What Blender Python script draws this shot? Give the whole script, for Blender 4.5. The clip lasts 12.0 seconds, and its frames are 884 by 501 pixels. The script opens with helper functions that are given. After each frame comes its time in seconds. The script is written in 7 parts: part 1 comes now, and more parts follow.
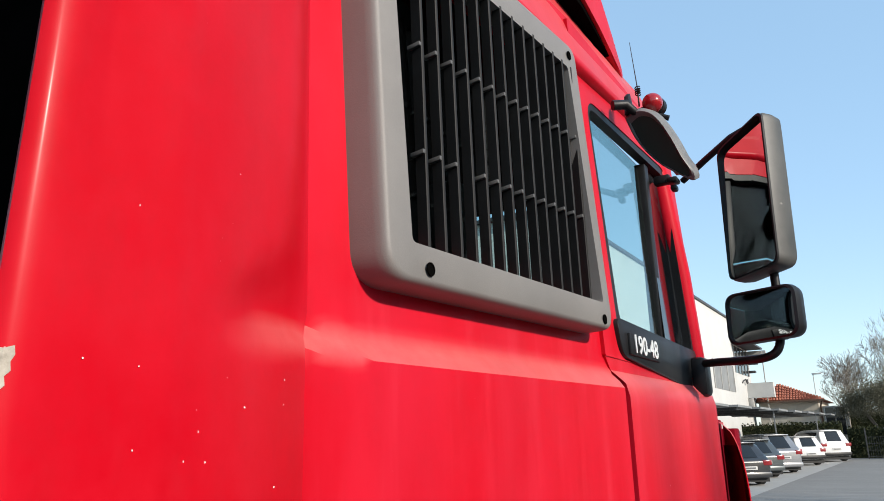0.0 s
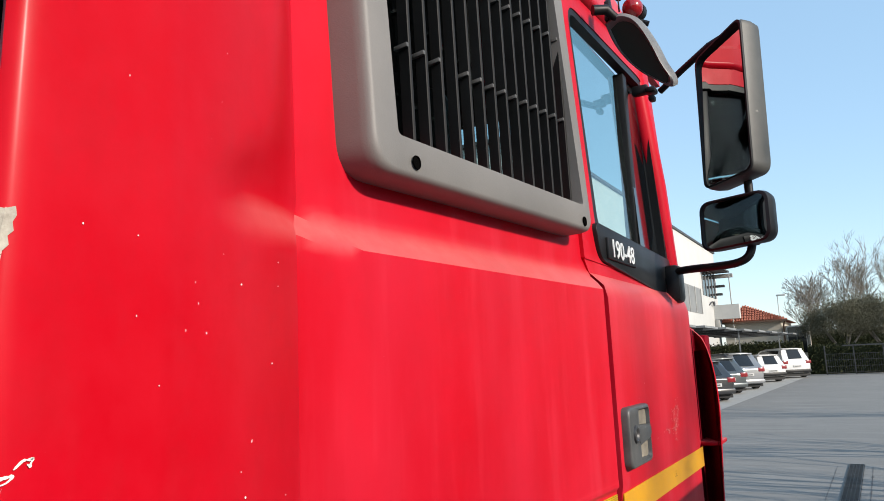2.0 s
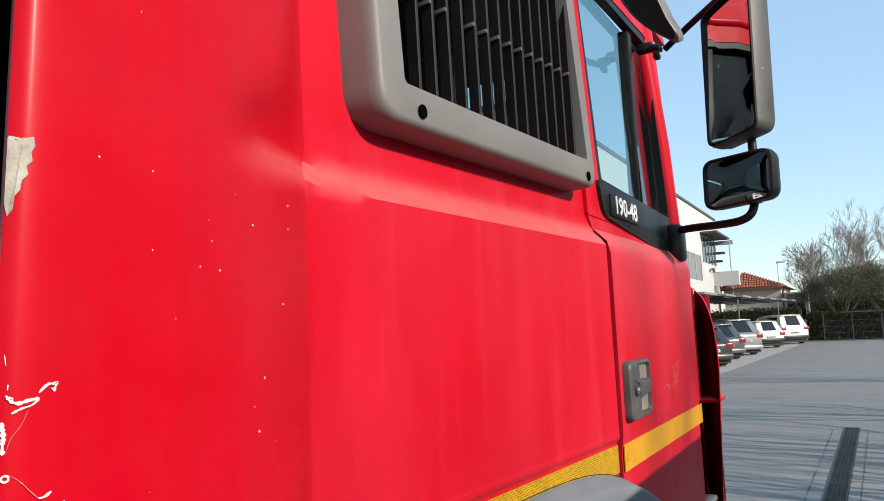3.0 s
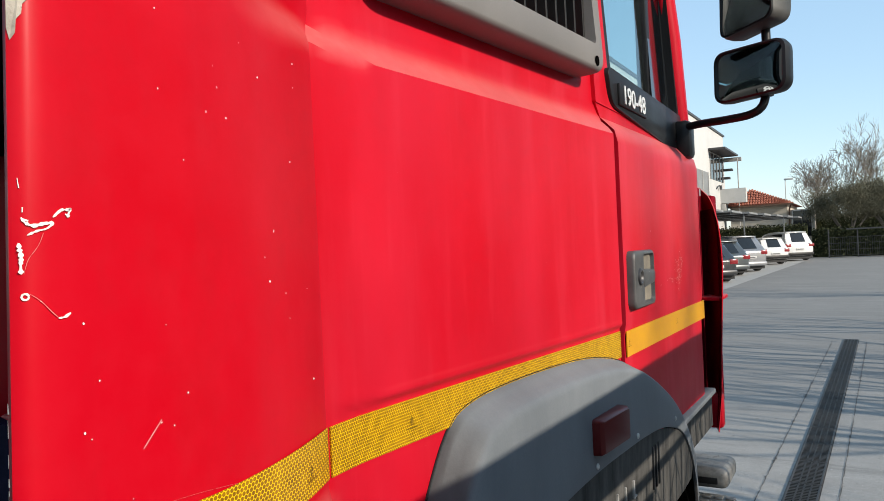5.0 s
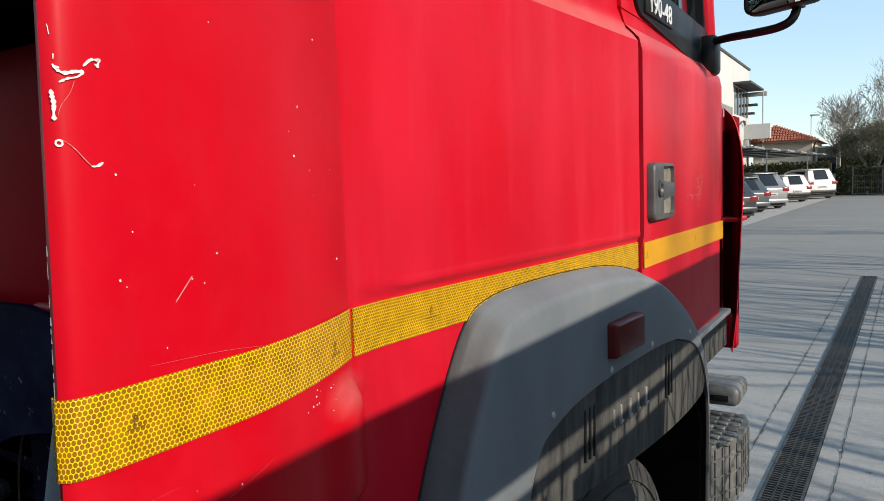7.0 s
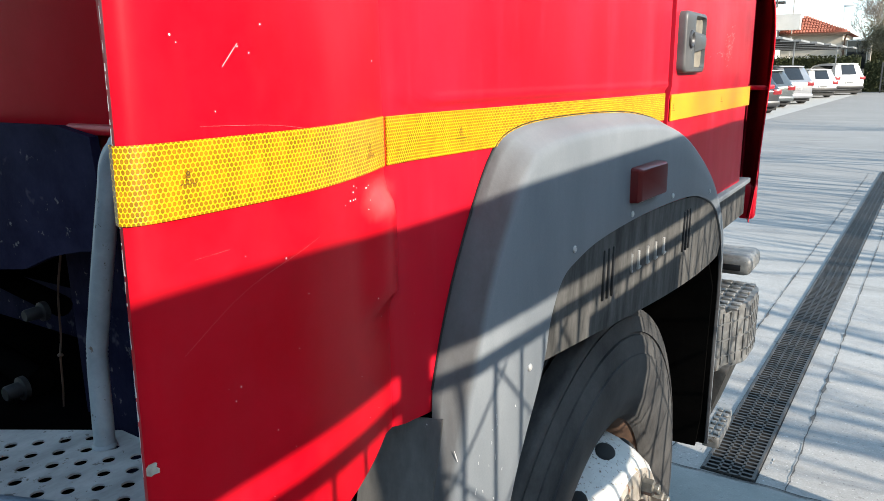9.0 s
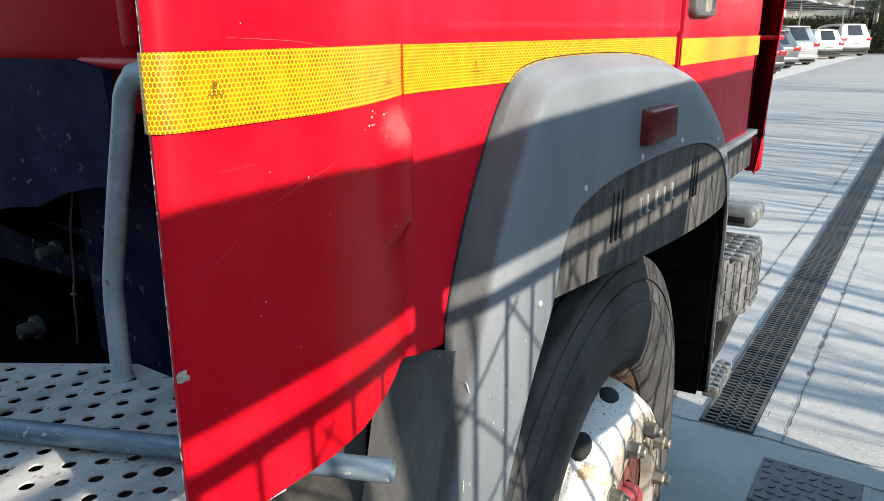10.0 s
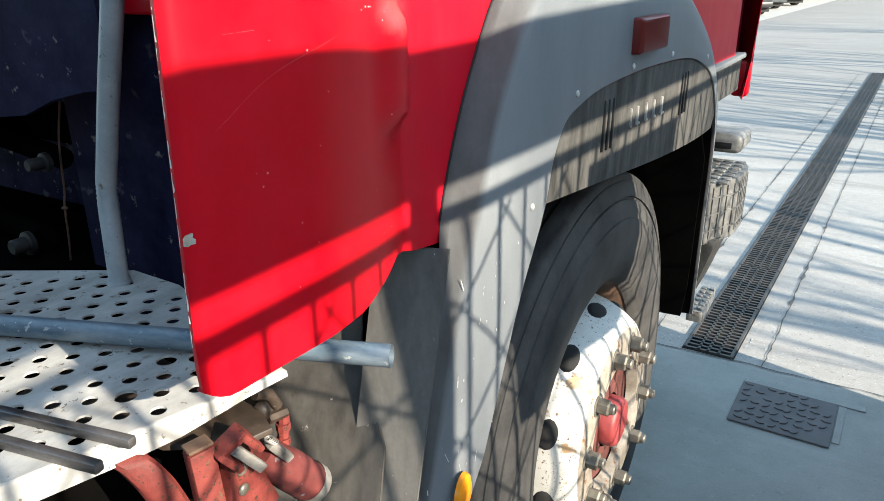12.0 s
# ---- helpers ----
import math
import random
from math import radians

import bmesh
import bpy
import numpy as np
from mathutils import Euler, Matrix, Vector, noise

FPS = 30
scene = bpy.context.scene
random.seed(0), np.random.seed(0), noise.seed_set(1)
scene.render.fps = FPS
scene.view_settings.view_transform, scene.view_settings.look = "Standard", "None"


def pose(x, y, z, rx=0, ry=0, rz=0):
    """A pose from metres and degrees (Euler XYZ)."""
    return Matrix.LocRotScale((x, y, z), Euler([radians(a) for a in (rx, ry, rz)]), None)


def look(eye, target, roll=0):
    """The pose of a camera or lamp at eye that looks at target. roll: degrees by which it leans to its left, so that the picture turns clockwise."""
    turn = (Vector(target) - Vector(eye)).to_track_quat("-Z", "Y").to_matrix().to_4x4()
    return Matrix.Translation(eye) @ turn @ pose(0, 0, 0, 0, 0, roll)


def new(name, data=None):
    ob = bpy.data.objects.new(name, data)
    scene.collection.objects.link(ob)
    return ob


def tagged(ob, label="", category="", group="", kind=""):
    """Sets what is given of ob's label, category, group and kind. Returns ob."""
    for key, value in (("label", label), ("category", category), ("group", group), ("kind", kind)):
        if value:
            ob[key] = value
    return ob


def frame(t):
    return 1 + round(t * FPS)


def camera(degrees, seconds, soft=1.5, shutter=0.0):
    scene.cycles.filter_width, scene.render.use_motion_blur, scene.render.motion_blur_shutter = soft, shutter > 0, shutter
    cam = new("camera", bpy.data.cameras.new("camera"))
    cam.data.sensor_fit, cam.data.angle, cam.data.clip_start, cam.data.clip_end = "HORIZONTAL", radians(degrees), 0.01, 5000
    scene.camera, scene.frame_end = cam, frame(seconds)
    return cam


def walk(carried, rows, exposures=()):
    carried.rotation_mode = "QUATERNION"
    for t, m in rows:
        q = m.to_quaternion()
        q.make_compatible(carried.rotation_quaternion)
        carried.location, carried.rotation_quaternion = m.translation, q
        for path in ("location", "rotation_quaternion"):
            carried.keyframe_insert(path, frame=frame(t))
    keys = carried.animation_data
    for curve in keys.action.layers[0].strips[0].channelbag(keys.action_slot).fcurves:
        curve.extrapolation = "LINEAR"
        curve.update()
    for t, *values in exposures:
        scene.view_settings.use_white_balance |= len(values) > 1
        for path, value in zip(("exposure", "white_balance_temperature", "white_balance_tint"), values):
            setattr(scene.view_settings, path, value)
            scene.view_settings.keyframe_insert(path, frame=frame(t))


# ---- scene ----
cam = camera(62.8, 12.0, 0.9)
PATH = [
    (0, (0.412, 0.076, 1.703), (-0.59, 1.732, 2.21), -1.5),
    (0.5, (0.412, 0.072, 1.694), (-0.601, 1.732, 2.161), -2.5),
    (1, (0.409, 0.066, 1.683), (-0.606, 1.74, 2.093), -1.8),
    (1.5, (0.402, 0.064, 1.672), (-0.595, 1.762, 2.022), -1.9),
    (2, (0.398, 0.068, 1.662), (-0.567, 1.792, 1.974), -2.6),
    (2.5, (0.399, 0.065, 1.654), (-0.575, 1.79, 1.923), -2.3),
    (3, (0.394, 0.06, 1.641), (-0.581, 1.791, 1.862), -2.5),
    (3.2, (0.394, 0.062, 1.63), (-0.6, 1.784, 1.849), -3.3),
    (4.8, (0.393, 0.061, 1.597), (-0.611, 1.791, 1.607), -2.3),
    (5, (0.391, 0.059, 1.589), (-0.612, 1.789, 1.587), -2.6),
    (5.5, (0.387, 0.058, 1.578), (-0.628, 1.78, 1.532), -2.3),
    (6, (0.391, 0.055, 1.569), (-0.628, 1.774, 1.482), -2.0),
    (6.5, (0.387, 0.054, 1.557), (-0.639, 1.765, 1.418), -1.8),
    (7, (0.39, 0.049, 1.543), (-0.654, 1.745, 1.363), -2.0),
    (7.2, (0.387, 0.048, 1.531), (-0.664, 1.736, 1.316), -2.0),
    (8.8, (0.386, 0.022, 1.473), (-0.672, 1.656, 1.016), -1.1),
    (9, (0.383, 0.019, 1.467), (-0.668, 1.654, 0.994), -0.9),
    (9.5, (0.376, 0.009, 1.451), (-0.662, 1.635, 0.923), -0.8),
    (10, (0.377, -0.002, 1.438), (-0.659, 1.609, 0.864), -0.6),
    (10.5, (0.381, -0.012, 1.428), (-0.64, 1.599, 0.823), -0.6),
    (11, (0.384, -0.017, 1.412), (-0.619, 1.579, 0.743), -0.5),
    (11.5, (0.382, -0.022, 1.397), (-0.596, 1.575, 0.697), -0.4),
    (12, (0.382, -0.031, 1.388), (-0.596, 1.561, 0.674), -0.6),
]
walk(cam, [(t, look(eye, target, roll)) for t, eye, target, roll in PATH],
     [(0, 0.92, 6700, 10), (3, 0.90, 6800, 10), (5, 0.86, 6900, 10), (7.2, 0.86, 6950, 10), (8.8, 1.82, 6800, 9), (10.5, 1.94, 6950, 9), (11, 1.95, 7050, 9), (11.5, 2.12, 7150, 8), (12, 2.23, 7200, 8)])

# ---- light ----
SUN_AZ, SUN_EL = radians(-13), radians(24.5)     # from +x towards -y; height over the horizon
to_sun = Vector((math.cos(SUN_EL) * math.cos(SUN_AZ), math.cos(SUN_EL) * math.sin(SUN_AZ), math.sin(SUN_EL)))
world = bpy.data.worlds.new("world")
scene.world = world
world.use_nodes = True
wn = world.node_tree
sky = wn.nodes.new("ShaderNodeTexSky")
sky.sky_type, sky.sun_disc = "NISHITA", False
sky.sun_elevation, sky.sun_rotation = SUN_EL, math.pi / 2 - SUN_AZ
sky.air_density, sky.dust_density, sky.ozone_density = 1.0, 0.45, 0.4
wn.nodes["Background"].inputs[1].default_value = 0.16
veil = wn.nodes.new("ShaderNodeMix")             # thin even haze over the whole sky
veil.data_type = "RGBA"
veil.inputs[0].default_value = 0.62
veil.inputs[7].default_value = (1.19, 2.10, 3.12, 1)
wn.links.new(sky.outputs[0], veil.inputs[6])
wn.links.new(veil.outputs[2], wn.nodes["Background"].inputs[0])
sun = new("sun", bpy.data.lights.new("sun", "SUN"))
sun.data.energy, sun.data.angle, sun.data.color = 3.2, radians(0.45), (1.0, 0.93, 0.84)
sun.matrix_world = look(to_sun * 50, (0, 0, 0))


# ---- materials ----
class Nodes:
    """A small builder for a node material."""

    def __init__(self, name):
        self.mat = bpy.data.materials.new(name)
        self.mat.use_nodes = True
        self.t = self.mat.node_tree
        self.b = self.t.nodes["Principled BSDF"]

    def add(self, kind, **kw):
        n = self.t.nodes.new("ShaderNode" + kind)
        for k, v in kw.items():
            setattr(n, k, v)
        return n

    def link(self, a, b):
        self.t.links.new(a, b)

    def coord(self):
        if not hasattr(self, "tc"):
            self.tc = self.add("TexCoord").outputs["Object"]
        return self.tc

    def scaled(self, s):
        m = self.add("Mapping")
        m.inputs["Scale"].default_value = s if isinstance(s, tuple) else (s, s, s)
        self.link(self.coord(), m.inputs["Vector"])
        return m.outputs[0]

    def noise(self, scale, detail=4, rough=0.6, stretch=None):
        n = self.add("TexNoise")
        n.inputs["Scale"].default_value = scale
        n.inputs["Detail"].default_value = detail
        n.inputs["Roughness"].default_value = rough
        self.link(self.scaled(stretch) if stretch else self.coord(), n.inputs["Vector"])
        return n.outputs["Fac"]

    def ramp(self, fac, stops):
        r = self.add("ValToRGB")
        els = r.color_ramp.elements
        while len(els) < len(stops):
            els.new(0.5)
        for e, (p, c) in zip(els, stops):
            e.position = p
            e.color = (*c, 1) if isinstance(c, tuple) else (c, c, c, 1)
        self.link(fac, r.inputs[0])
        return r.outputs[0]

    def mix(self, fac, a, b):
        m = self.add("Mix", data_type="RGBA")
        for sock, v in ((m.inputs[0], fac), (m.inputs[6], a), (m.inputs[7], b)):
            if isinstance(v, (int, float)):
                sock.default_value = v
            elif isinstance(v, tuple):
                sock.default_value = (*v, 1)
            else:
                self.link(v, sock)
        return m.outputs[2]

    def maths(self, op, a, b=0.0, c=0.0):
        m = self.add("Math", operation=op)
        for sock, v in zip(m.inputs, (a, b, c)):
            if isinstance(v, (int, float)):
                sock.default_value = v
            else:
                self.link(v, sock)
        return m.outputs[0]

    def bump(self, height, strength=0.3, distance=0.002):
        n = self.add("Bump")
        n.inputs["Strength"].default_value, n.inputs["Distance"].default_value = strength, distance
        self.link(height, n.inputs["Height"])
        self.link(n.outputs[0], self.b.inputs["Normal"])

    def put(self, **kw):
        for k, v in kw.items():
            sock = self.b.inputs[k.replace("_", " ")]
            if isinstance(v, (int, float)):
                sock.default_value = v
            elif isinstance(v, tuple):
                sock.default_value = (*v, 1) if len(v) == 3 else v
            else:
                self.link(v, sock)
        return self.mat


def worn(name, dark, light, scale=6.0, rough=(0.45, 0.65), fine=90.0, bump=0.15, dist=0.001, metal=0.0, stretch=None, spots=None, spec=0.5):
    """A surface of two mingled tones with a fine relief, and specks of another colour if given."""
    m = Nodes(name)
    big, small = m.noise(scale, 5, 0.65, stretch), m.noise(fine, 3)
    col = m.ramp(big, [(0.3, dark), (0.7, light)])
    col = m.mix(m.maths("MULTIPLY", small, 0.35), col, tuple(c * 0.6 for c in dark))
    for colour, amount, size in ((spots if isinstance(spots[0][0], tuple) else (spots,)) if spots else ()):
        s = m.ramp(m.noise(size, 4, 0.7), [(amount, 0.0), (amount + 0.04, 1.0)])
        col = m.mix(s, col, colour)
    m.bump(small, bump, dist)
    return m.put(Base_Color=col, Roughness=m.ramp(big, [(0.2, rough[0]), (0.8, rough[1])]), Metallic=metal, Specular_IOR_Level=spec)


def paint_red(name="red_paint", base=(0.395, 0.0004, 0.0048), faded=(0.445, 0.0012, 0.010)):
    m = Nodes(name)
    cloud = m.noise(2.3, 5, 0.55)
    col = m.ramp(cloud, [(0.35, base), (0.7, faded)])
    dirt = m.ramp(m.noise(9, 6, 0.7, (1, 1.8, 0.9)), [(0.48, 0.0), (0.82, 0.34)])
    col = m.mix(dirt, col, (0.27, 0.012, 0.015))
    haze = m.ramp(m.noise(5, 6, 0.65, (1, 1.0, 0.8)), [(0.46, 0.0), (0.78, 0.45)])
    col = m.mix(haze, col, (0.53, 0.012, 0.026))
    sheen_bloom = m.ramp(m.noise(3.4, 6, 0.6, (1, 1.9, 0.55)), [(0.30, 0.10), (0.72, 0.75)])
    sep = m.add("SeparateXYZ")
    m.link(m.coord(), sep.inputs[0])
    faded_sheen = m.ramp(m.maths("MULTIPLY", sep.outputs[1], 0.5), [(0.286, 0.08), (0.300, 0.65)])      # fading and sky sheen of the forward panels, both put into the paint
    col = m.mix(m.maths("MULTIPLY", sheen_bloom, faded_sheen), col, (0.56, 0.018, 0.042))
    streak = m.ramp(m.noise(5.5, 5, 0.62, (1, 2.8, 0.22)), [(0.50, 0.0), (0.74, 0.42)])        # pale upright streaks, mostly on the forward panels
    col = m.mix(m.maths("MULTIPLY", streak, faded_sheen), col, (0.60, 0.055, 0.085))
    mottle = m.ramp(m.noise(46, 5, 0.75), [(0.40, 0.0), (0.75, 0.22)])
    col = m.mix(mottle, col, (0.50, 0.010, 0.022))
    chips = m.ramp(m.noise(140, 2, 0.4), [(0.79, 0.0), (0.81, 1.0)])
    thin = m.ramp(m.noise(7, 3), [(0.52, 0.0), (0.62, 1.0)])
    col = m.mix(m.maths("MULTIPLY", chips, thin), col, (0.75, 0.62, 0.6))
    # dust, bleaching and the ledges' highlight, mixed into the colour of upward faces
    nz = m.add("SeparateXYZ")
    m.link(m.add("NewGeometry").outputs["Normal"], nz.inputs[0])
    dust_highlight = m.maths("MULTIPLY", m.ramp(nz.outputs[2], [(0.06, 0.0), (0.60, 0.30)]), m.ramp(m.noise(40, 5, 0.7), [(0.25, 0.7), (0.7, 1.0)]))
    col = m.mix(dust_highlight, col, (0.56, 0.30, 0.27))
    m.bump(m.noise(26, 3), 0.05, 0.002)
    return m.put(Base_Color=col, Roughness=m.ramp(m.noise(5, 5), [(0.3, 0.36), (0.7, 0.48)]), Coat_Weight=0.05, Coat_Roughness=m.ramp(m.noise(3.1, 5), [(0.3, 0.10), (0.7, 0.26)]), Specular_IOR_Level=0.08)


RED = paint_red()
GREY = worn("grey_moulded_plastic", (0.128, 0.142, 0.154), (0.190, 0.205, 0.217), 3.0, (0.42, 0.55), 420, 0.25, 0.0006, stretch=(1, 2, 0.6), spots=((0.30, 0.30, 0.29), 0.74, 45), spec=0.08)
FRAME_GREY = worn("grille_grey_plastic", (0.150, 0.140, 0.131), (0.196, 0.184, 0.173), 4.0, (0.5, 0.62), 500, 0.3, 0.0006)
BLACK = worn("black_plastic", (0.006, 0.006, 0.0065), (0.014, 0.014, 0.015), 8.0, (0.4, 0.55), 300, 0.2, 0.0006, spec=0.3)
# near-black for dark parts, with the deep shade of gaps in the colour
LINER = worn("shade_black_liner", (0.0015, 0.0015, 0.0015), (0.004, 0.0038, 0.0035), 8.0, (0.7, 0.9), 200, 0.3, 0.001, spec=0.0)
RUBBER = worn("black_rubber", (0.02, 0.02, 0.02), (0.035, 0.034, 0.033), 10.0, (0.6, 0.8), 200, 0.2, 0.0008)
DIRTY_PLATE = worn("dirty_grey_plate", (0.030, 0.0295, 0.028), (0.118, 0.114, 0.107), 16.0, (0.6, 0.8), 160, 0.3, 0.001, stretch=(1, 2.6, 0.5), spec=0.06)
TYRE = worn("tyre_rubber", (0.024, 0.024, 0.025), (0.088, 0.085, 0.081), 9.0, (0.55, 0.75), 220, 0.3, 0.001, stretch=(3.0, 1, 1), spec=0.12)
RIM = worn("white_wheel_paint", (0.42, 0.41, 0.38), (0.60, 0.59, 0.555), 9.0, (0.45, 0.65), 120, 0.2, 0.001, spots=(((0.30, 0.19, 0.10), 0.60, 11), ((0.24, 0.17, 0.11), 0.62, 4.5), ((0.10, 0.055, 0.03), 0.60, 150)))
DISC = worn("greasy_wheel_disc", (0.12, 0.095, 0.07), (0.40, 0.37, 0.32), 14.0, (0.5, 0.75), 90, 0.4, 0.001, spots=((0.16, 0.07, 0.03), 0.60, 40))
RUST = worn("rusty_steel", (0.045, 0.026, 0.017), (0.14, 0.075, 0.045), 22.0, (0.6, 0.85), 180, 0.4, 0.001)
NUT = worn("greased_steel_nut", (0.10, 0.09, 0.075), (0.29, 0.265, 0.22), 30.0, (0.35, 0.6), 200, 0.3, 0.0006, metal=0.5)
HUB_RED = worn("worn_red_hub", (0.17, 0.017, 0.018), (0.30, 0.05, 0.05), 22.0, (0.45, 0.65), 140, 0.3, 0.001, spots=((0.30, 0.17, 0.15), 0.66, 60))
ALLOY = worn("dull_aluminium", (0.31, 0.305, 0.29), (0.57, 0.562, 0.535), 16.0, (0.42, 0.65), 110, 0.35, 0.0008, metal=0.1, stretch=(2.2, 0.8, 1), spots=(((0.15, 0.13, 0.105), 0.62, 90), ((0.20, 0.18, 0.155), 0.63, 9), ((0.17, 0.10, 0.06), 0.69, 35)))
TUBE_GREY = worn("grey_painted_tube", (0.23, 0.268, 0.285), (0.36, 0.395, 0.41), 18.0, (0.4, 0.6), 160, 0.2, 0.0008, spots=(((0.09, 0.08, 0.07), 0.645, 70), ((0.16, 0.12, 0.09), 0.68, 30)))
NAVY = worn("dirty_navy_steel", (0.005, 0.0055, 0.020), (0.030, 0.029, 0.062), 11.0, (0.5, 0.75), 90, 0.5, 0.001, spots=(((0.13, 0.125, 0.135), 0.64, 28), ((0.055, 0.055, 0.075), 0.63, 9)), spec=0.02)
DARK_STEEL = worn("dark_steel", (0.05, 0.05, 0.055), (0.11, 0.105, 0.10), 16.0, (0.4, 0.6), 160, 0.3, 0.0008, metal=0.6)
OLD_RED = worn("old_red_steel", (0.085, 0.014, 0.012), (0.235, 0.044, 0.036), 30.0, (0.5, 0.8), 160, 0.5, 0.001, spots=(((0.045, 0.022, 0.014), 0.575, 170), ((0.10, 0.05, 0.03), 0.62, 40)), spec=0.3)
STEP_ALLOY = worn("dirty_step_alloy", (0.085, 0.083, 0.078), (0.29, 0.285, 0.268), 20.0, (0.4, 0.65), 110, 0.4, 0.001, metal=0.15, spots=((0.10, 0.085, 0.07), 0.60, 50))
CHIPPED_RED = worn("chipped_red_casting", (0.075, 0.016, 0.015), (0.17, 0.036, 0.032), 34.0, (0.45, 0.7), 140, 0.4, 0.001, spots=(((0.25, 0.27, 0.30), 0.565, 16), ((0.05, 0.03, 0.025), 0.62, 60)))
GREASE = worn("greasy_brown_steel", (0.018, 0.013, 0.010), (0.060, 0.040, 0.028), 26.0, (0.4, 0.65), 150, 0.4, 0.001, spots=((0.10, 0.085, 0.07), 0.66, 90))
CHIP = worn("bare_filler", (0.24, 0.205, 0.165), (0.56, 0.51, 0.43), 55.0, (0.7, 0.9), 300, 0.6, 0.001, spots=((0.14, 0.11, 0.09), 0.64, 110))
WHITE_MARK = worn("white_scuff", (0.62, 0.58, 0.54), (0.78, 0.74, 0.70), 40.0, (0.5, 0.7), 200, 0.2, 0.0005)
# darker copy of the red, with the hollow wing's shade in its colour
SHADED_RED = worn("shaded_red_paint", (0.12, 0.003, 0.009), (0.22, 0.006, 0.016), 14.0, (0.6, 0.8), 120, 0.2, 0.001, spec=0.03)
LAMP_RED = Nodes("red_lamp_lens").put(Base_Color=(0.085, 0.006, 0.006), Roughness=0.3, Coat_Weight=0.15, Specular_IOR_Level=0.25)
LAMP_ORANGE = Nodes("orange_lamp_lens").put(Base_Color=(0.85, 0.26, 0.01), Roughness=0.25, Coat_Weight=0.4)
LETTER = Nodes("plate_letter_white").put(Base_Color=(0.62, 0.63, 0.62), Roughness=0.45)
MIRROR = Nodes("mirror_silver").put(Base_Color=(0.58, 0.62, 0.62), Roughness=0.02, Metallic=1.0)


def glass(name, tint, rough=0.0):
    m = Nodes(name)
    return m.put(Base_Color=tint, Roughness=rough, Transmission_Weight=1.0, IOR=1.33, Specular_IOR_Level=0.3)


WINDOW = glass("window_glass", (0.50, 0.70, 0.69))


def tape_yellow():
    """Retroreflective sheeting: a bright net round darker amber cells, under 4 mm apart."""
    m = Nodes("yellow_reflective_tape")
    sep = m.add("SeparateXYZ")
    m.link(m.coord(), sep.inputs[0])
    pitch = 0.0037
    along = m.maths("ADD", sep.outputs[1], sep.outputs[0])       # follows the wrap round the edge

    def lattice(dy, dz):
        u = m.maths("PINGPONG", m.maths("ADD", along, dy), pitch / 2)
        v = m.maths("PINGPONG", m.maths("ADD", sep.outputs[2], dz), pitch * 0.866)
        return m.maths("SQRT", m.maths("ADD", m.maths("MULTIPLY", u, u), m.maths("MULTIPLY", v, v)))
    near = m.maths("MINIMUM", lattice(10.0, 10.0), lattice(10.0 + pitch / 2, 10.0 + pitch * 0.866))
    cell = m.ramp(m.maths("DIVIDE", near, pitch), [(0.41, 1.0), (0.475, 0.0)])
    tone = m.noise(60, 4, 0.7, (1.0, 1.4, 0.8))
    amber = m.ramp(tone, [(0.36, (0.165, 0.078, 0.002)), (0.68, (0.34, 0.162, 0.003))])
    net = m.ramp(tone, [(0.3, (0.80, 0.46, 0.005)), (0.7, (0.86, 0.55, 0.008))])
    m.bump(m.maths("MULTIPLY", cell, -1.0), 0.25, 0.0006)
    return m.put(Base_Color=m.mix(cell, net, amber), Roughness=0.34, Coat_Weight=0.2, Coat_Roughness=0.2, Specular_IOR_Level=0.35)


TAPE = tape_yellow()
TAPE_PLAIN = worn("orange_yellow_tape", (0.56, 0.25, 0.003), (0.68, 0.33, 0.006), 14.0, (0.3, 0.42), 300, 0.08, 0.0004, spots=((0.30, 0.13, 0.004), 0.70, 120))


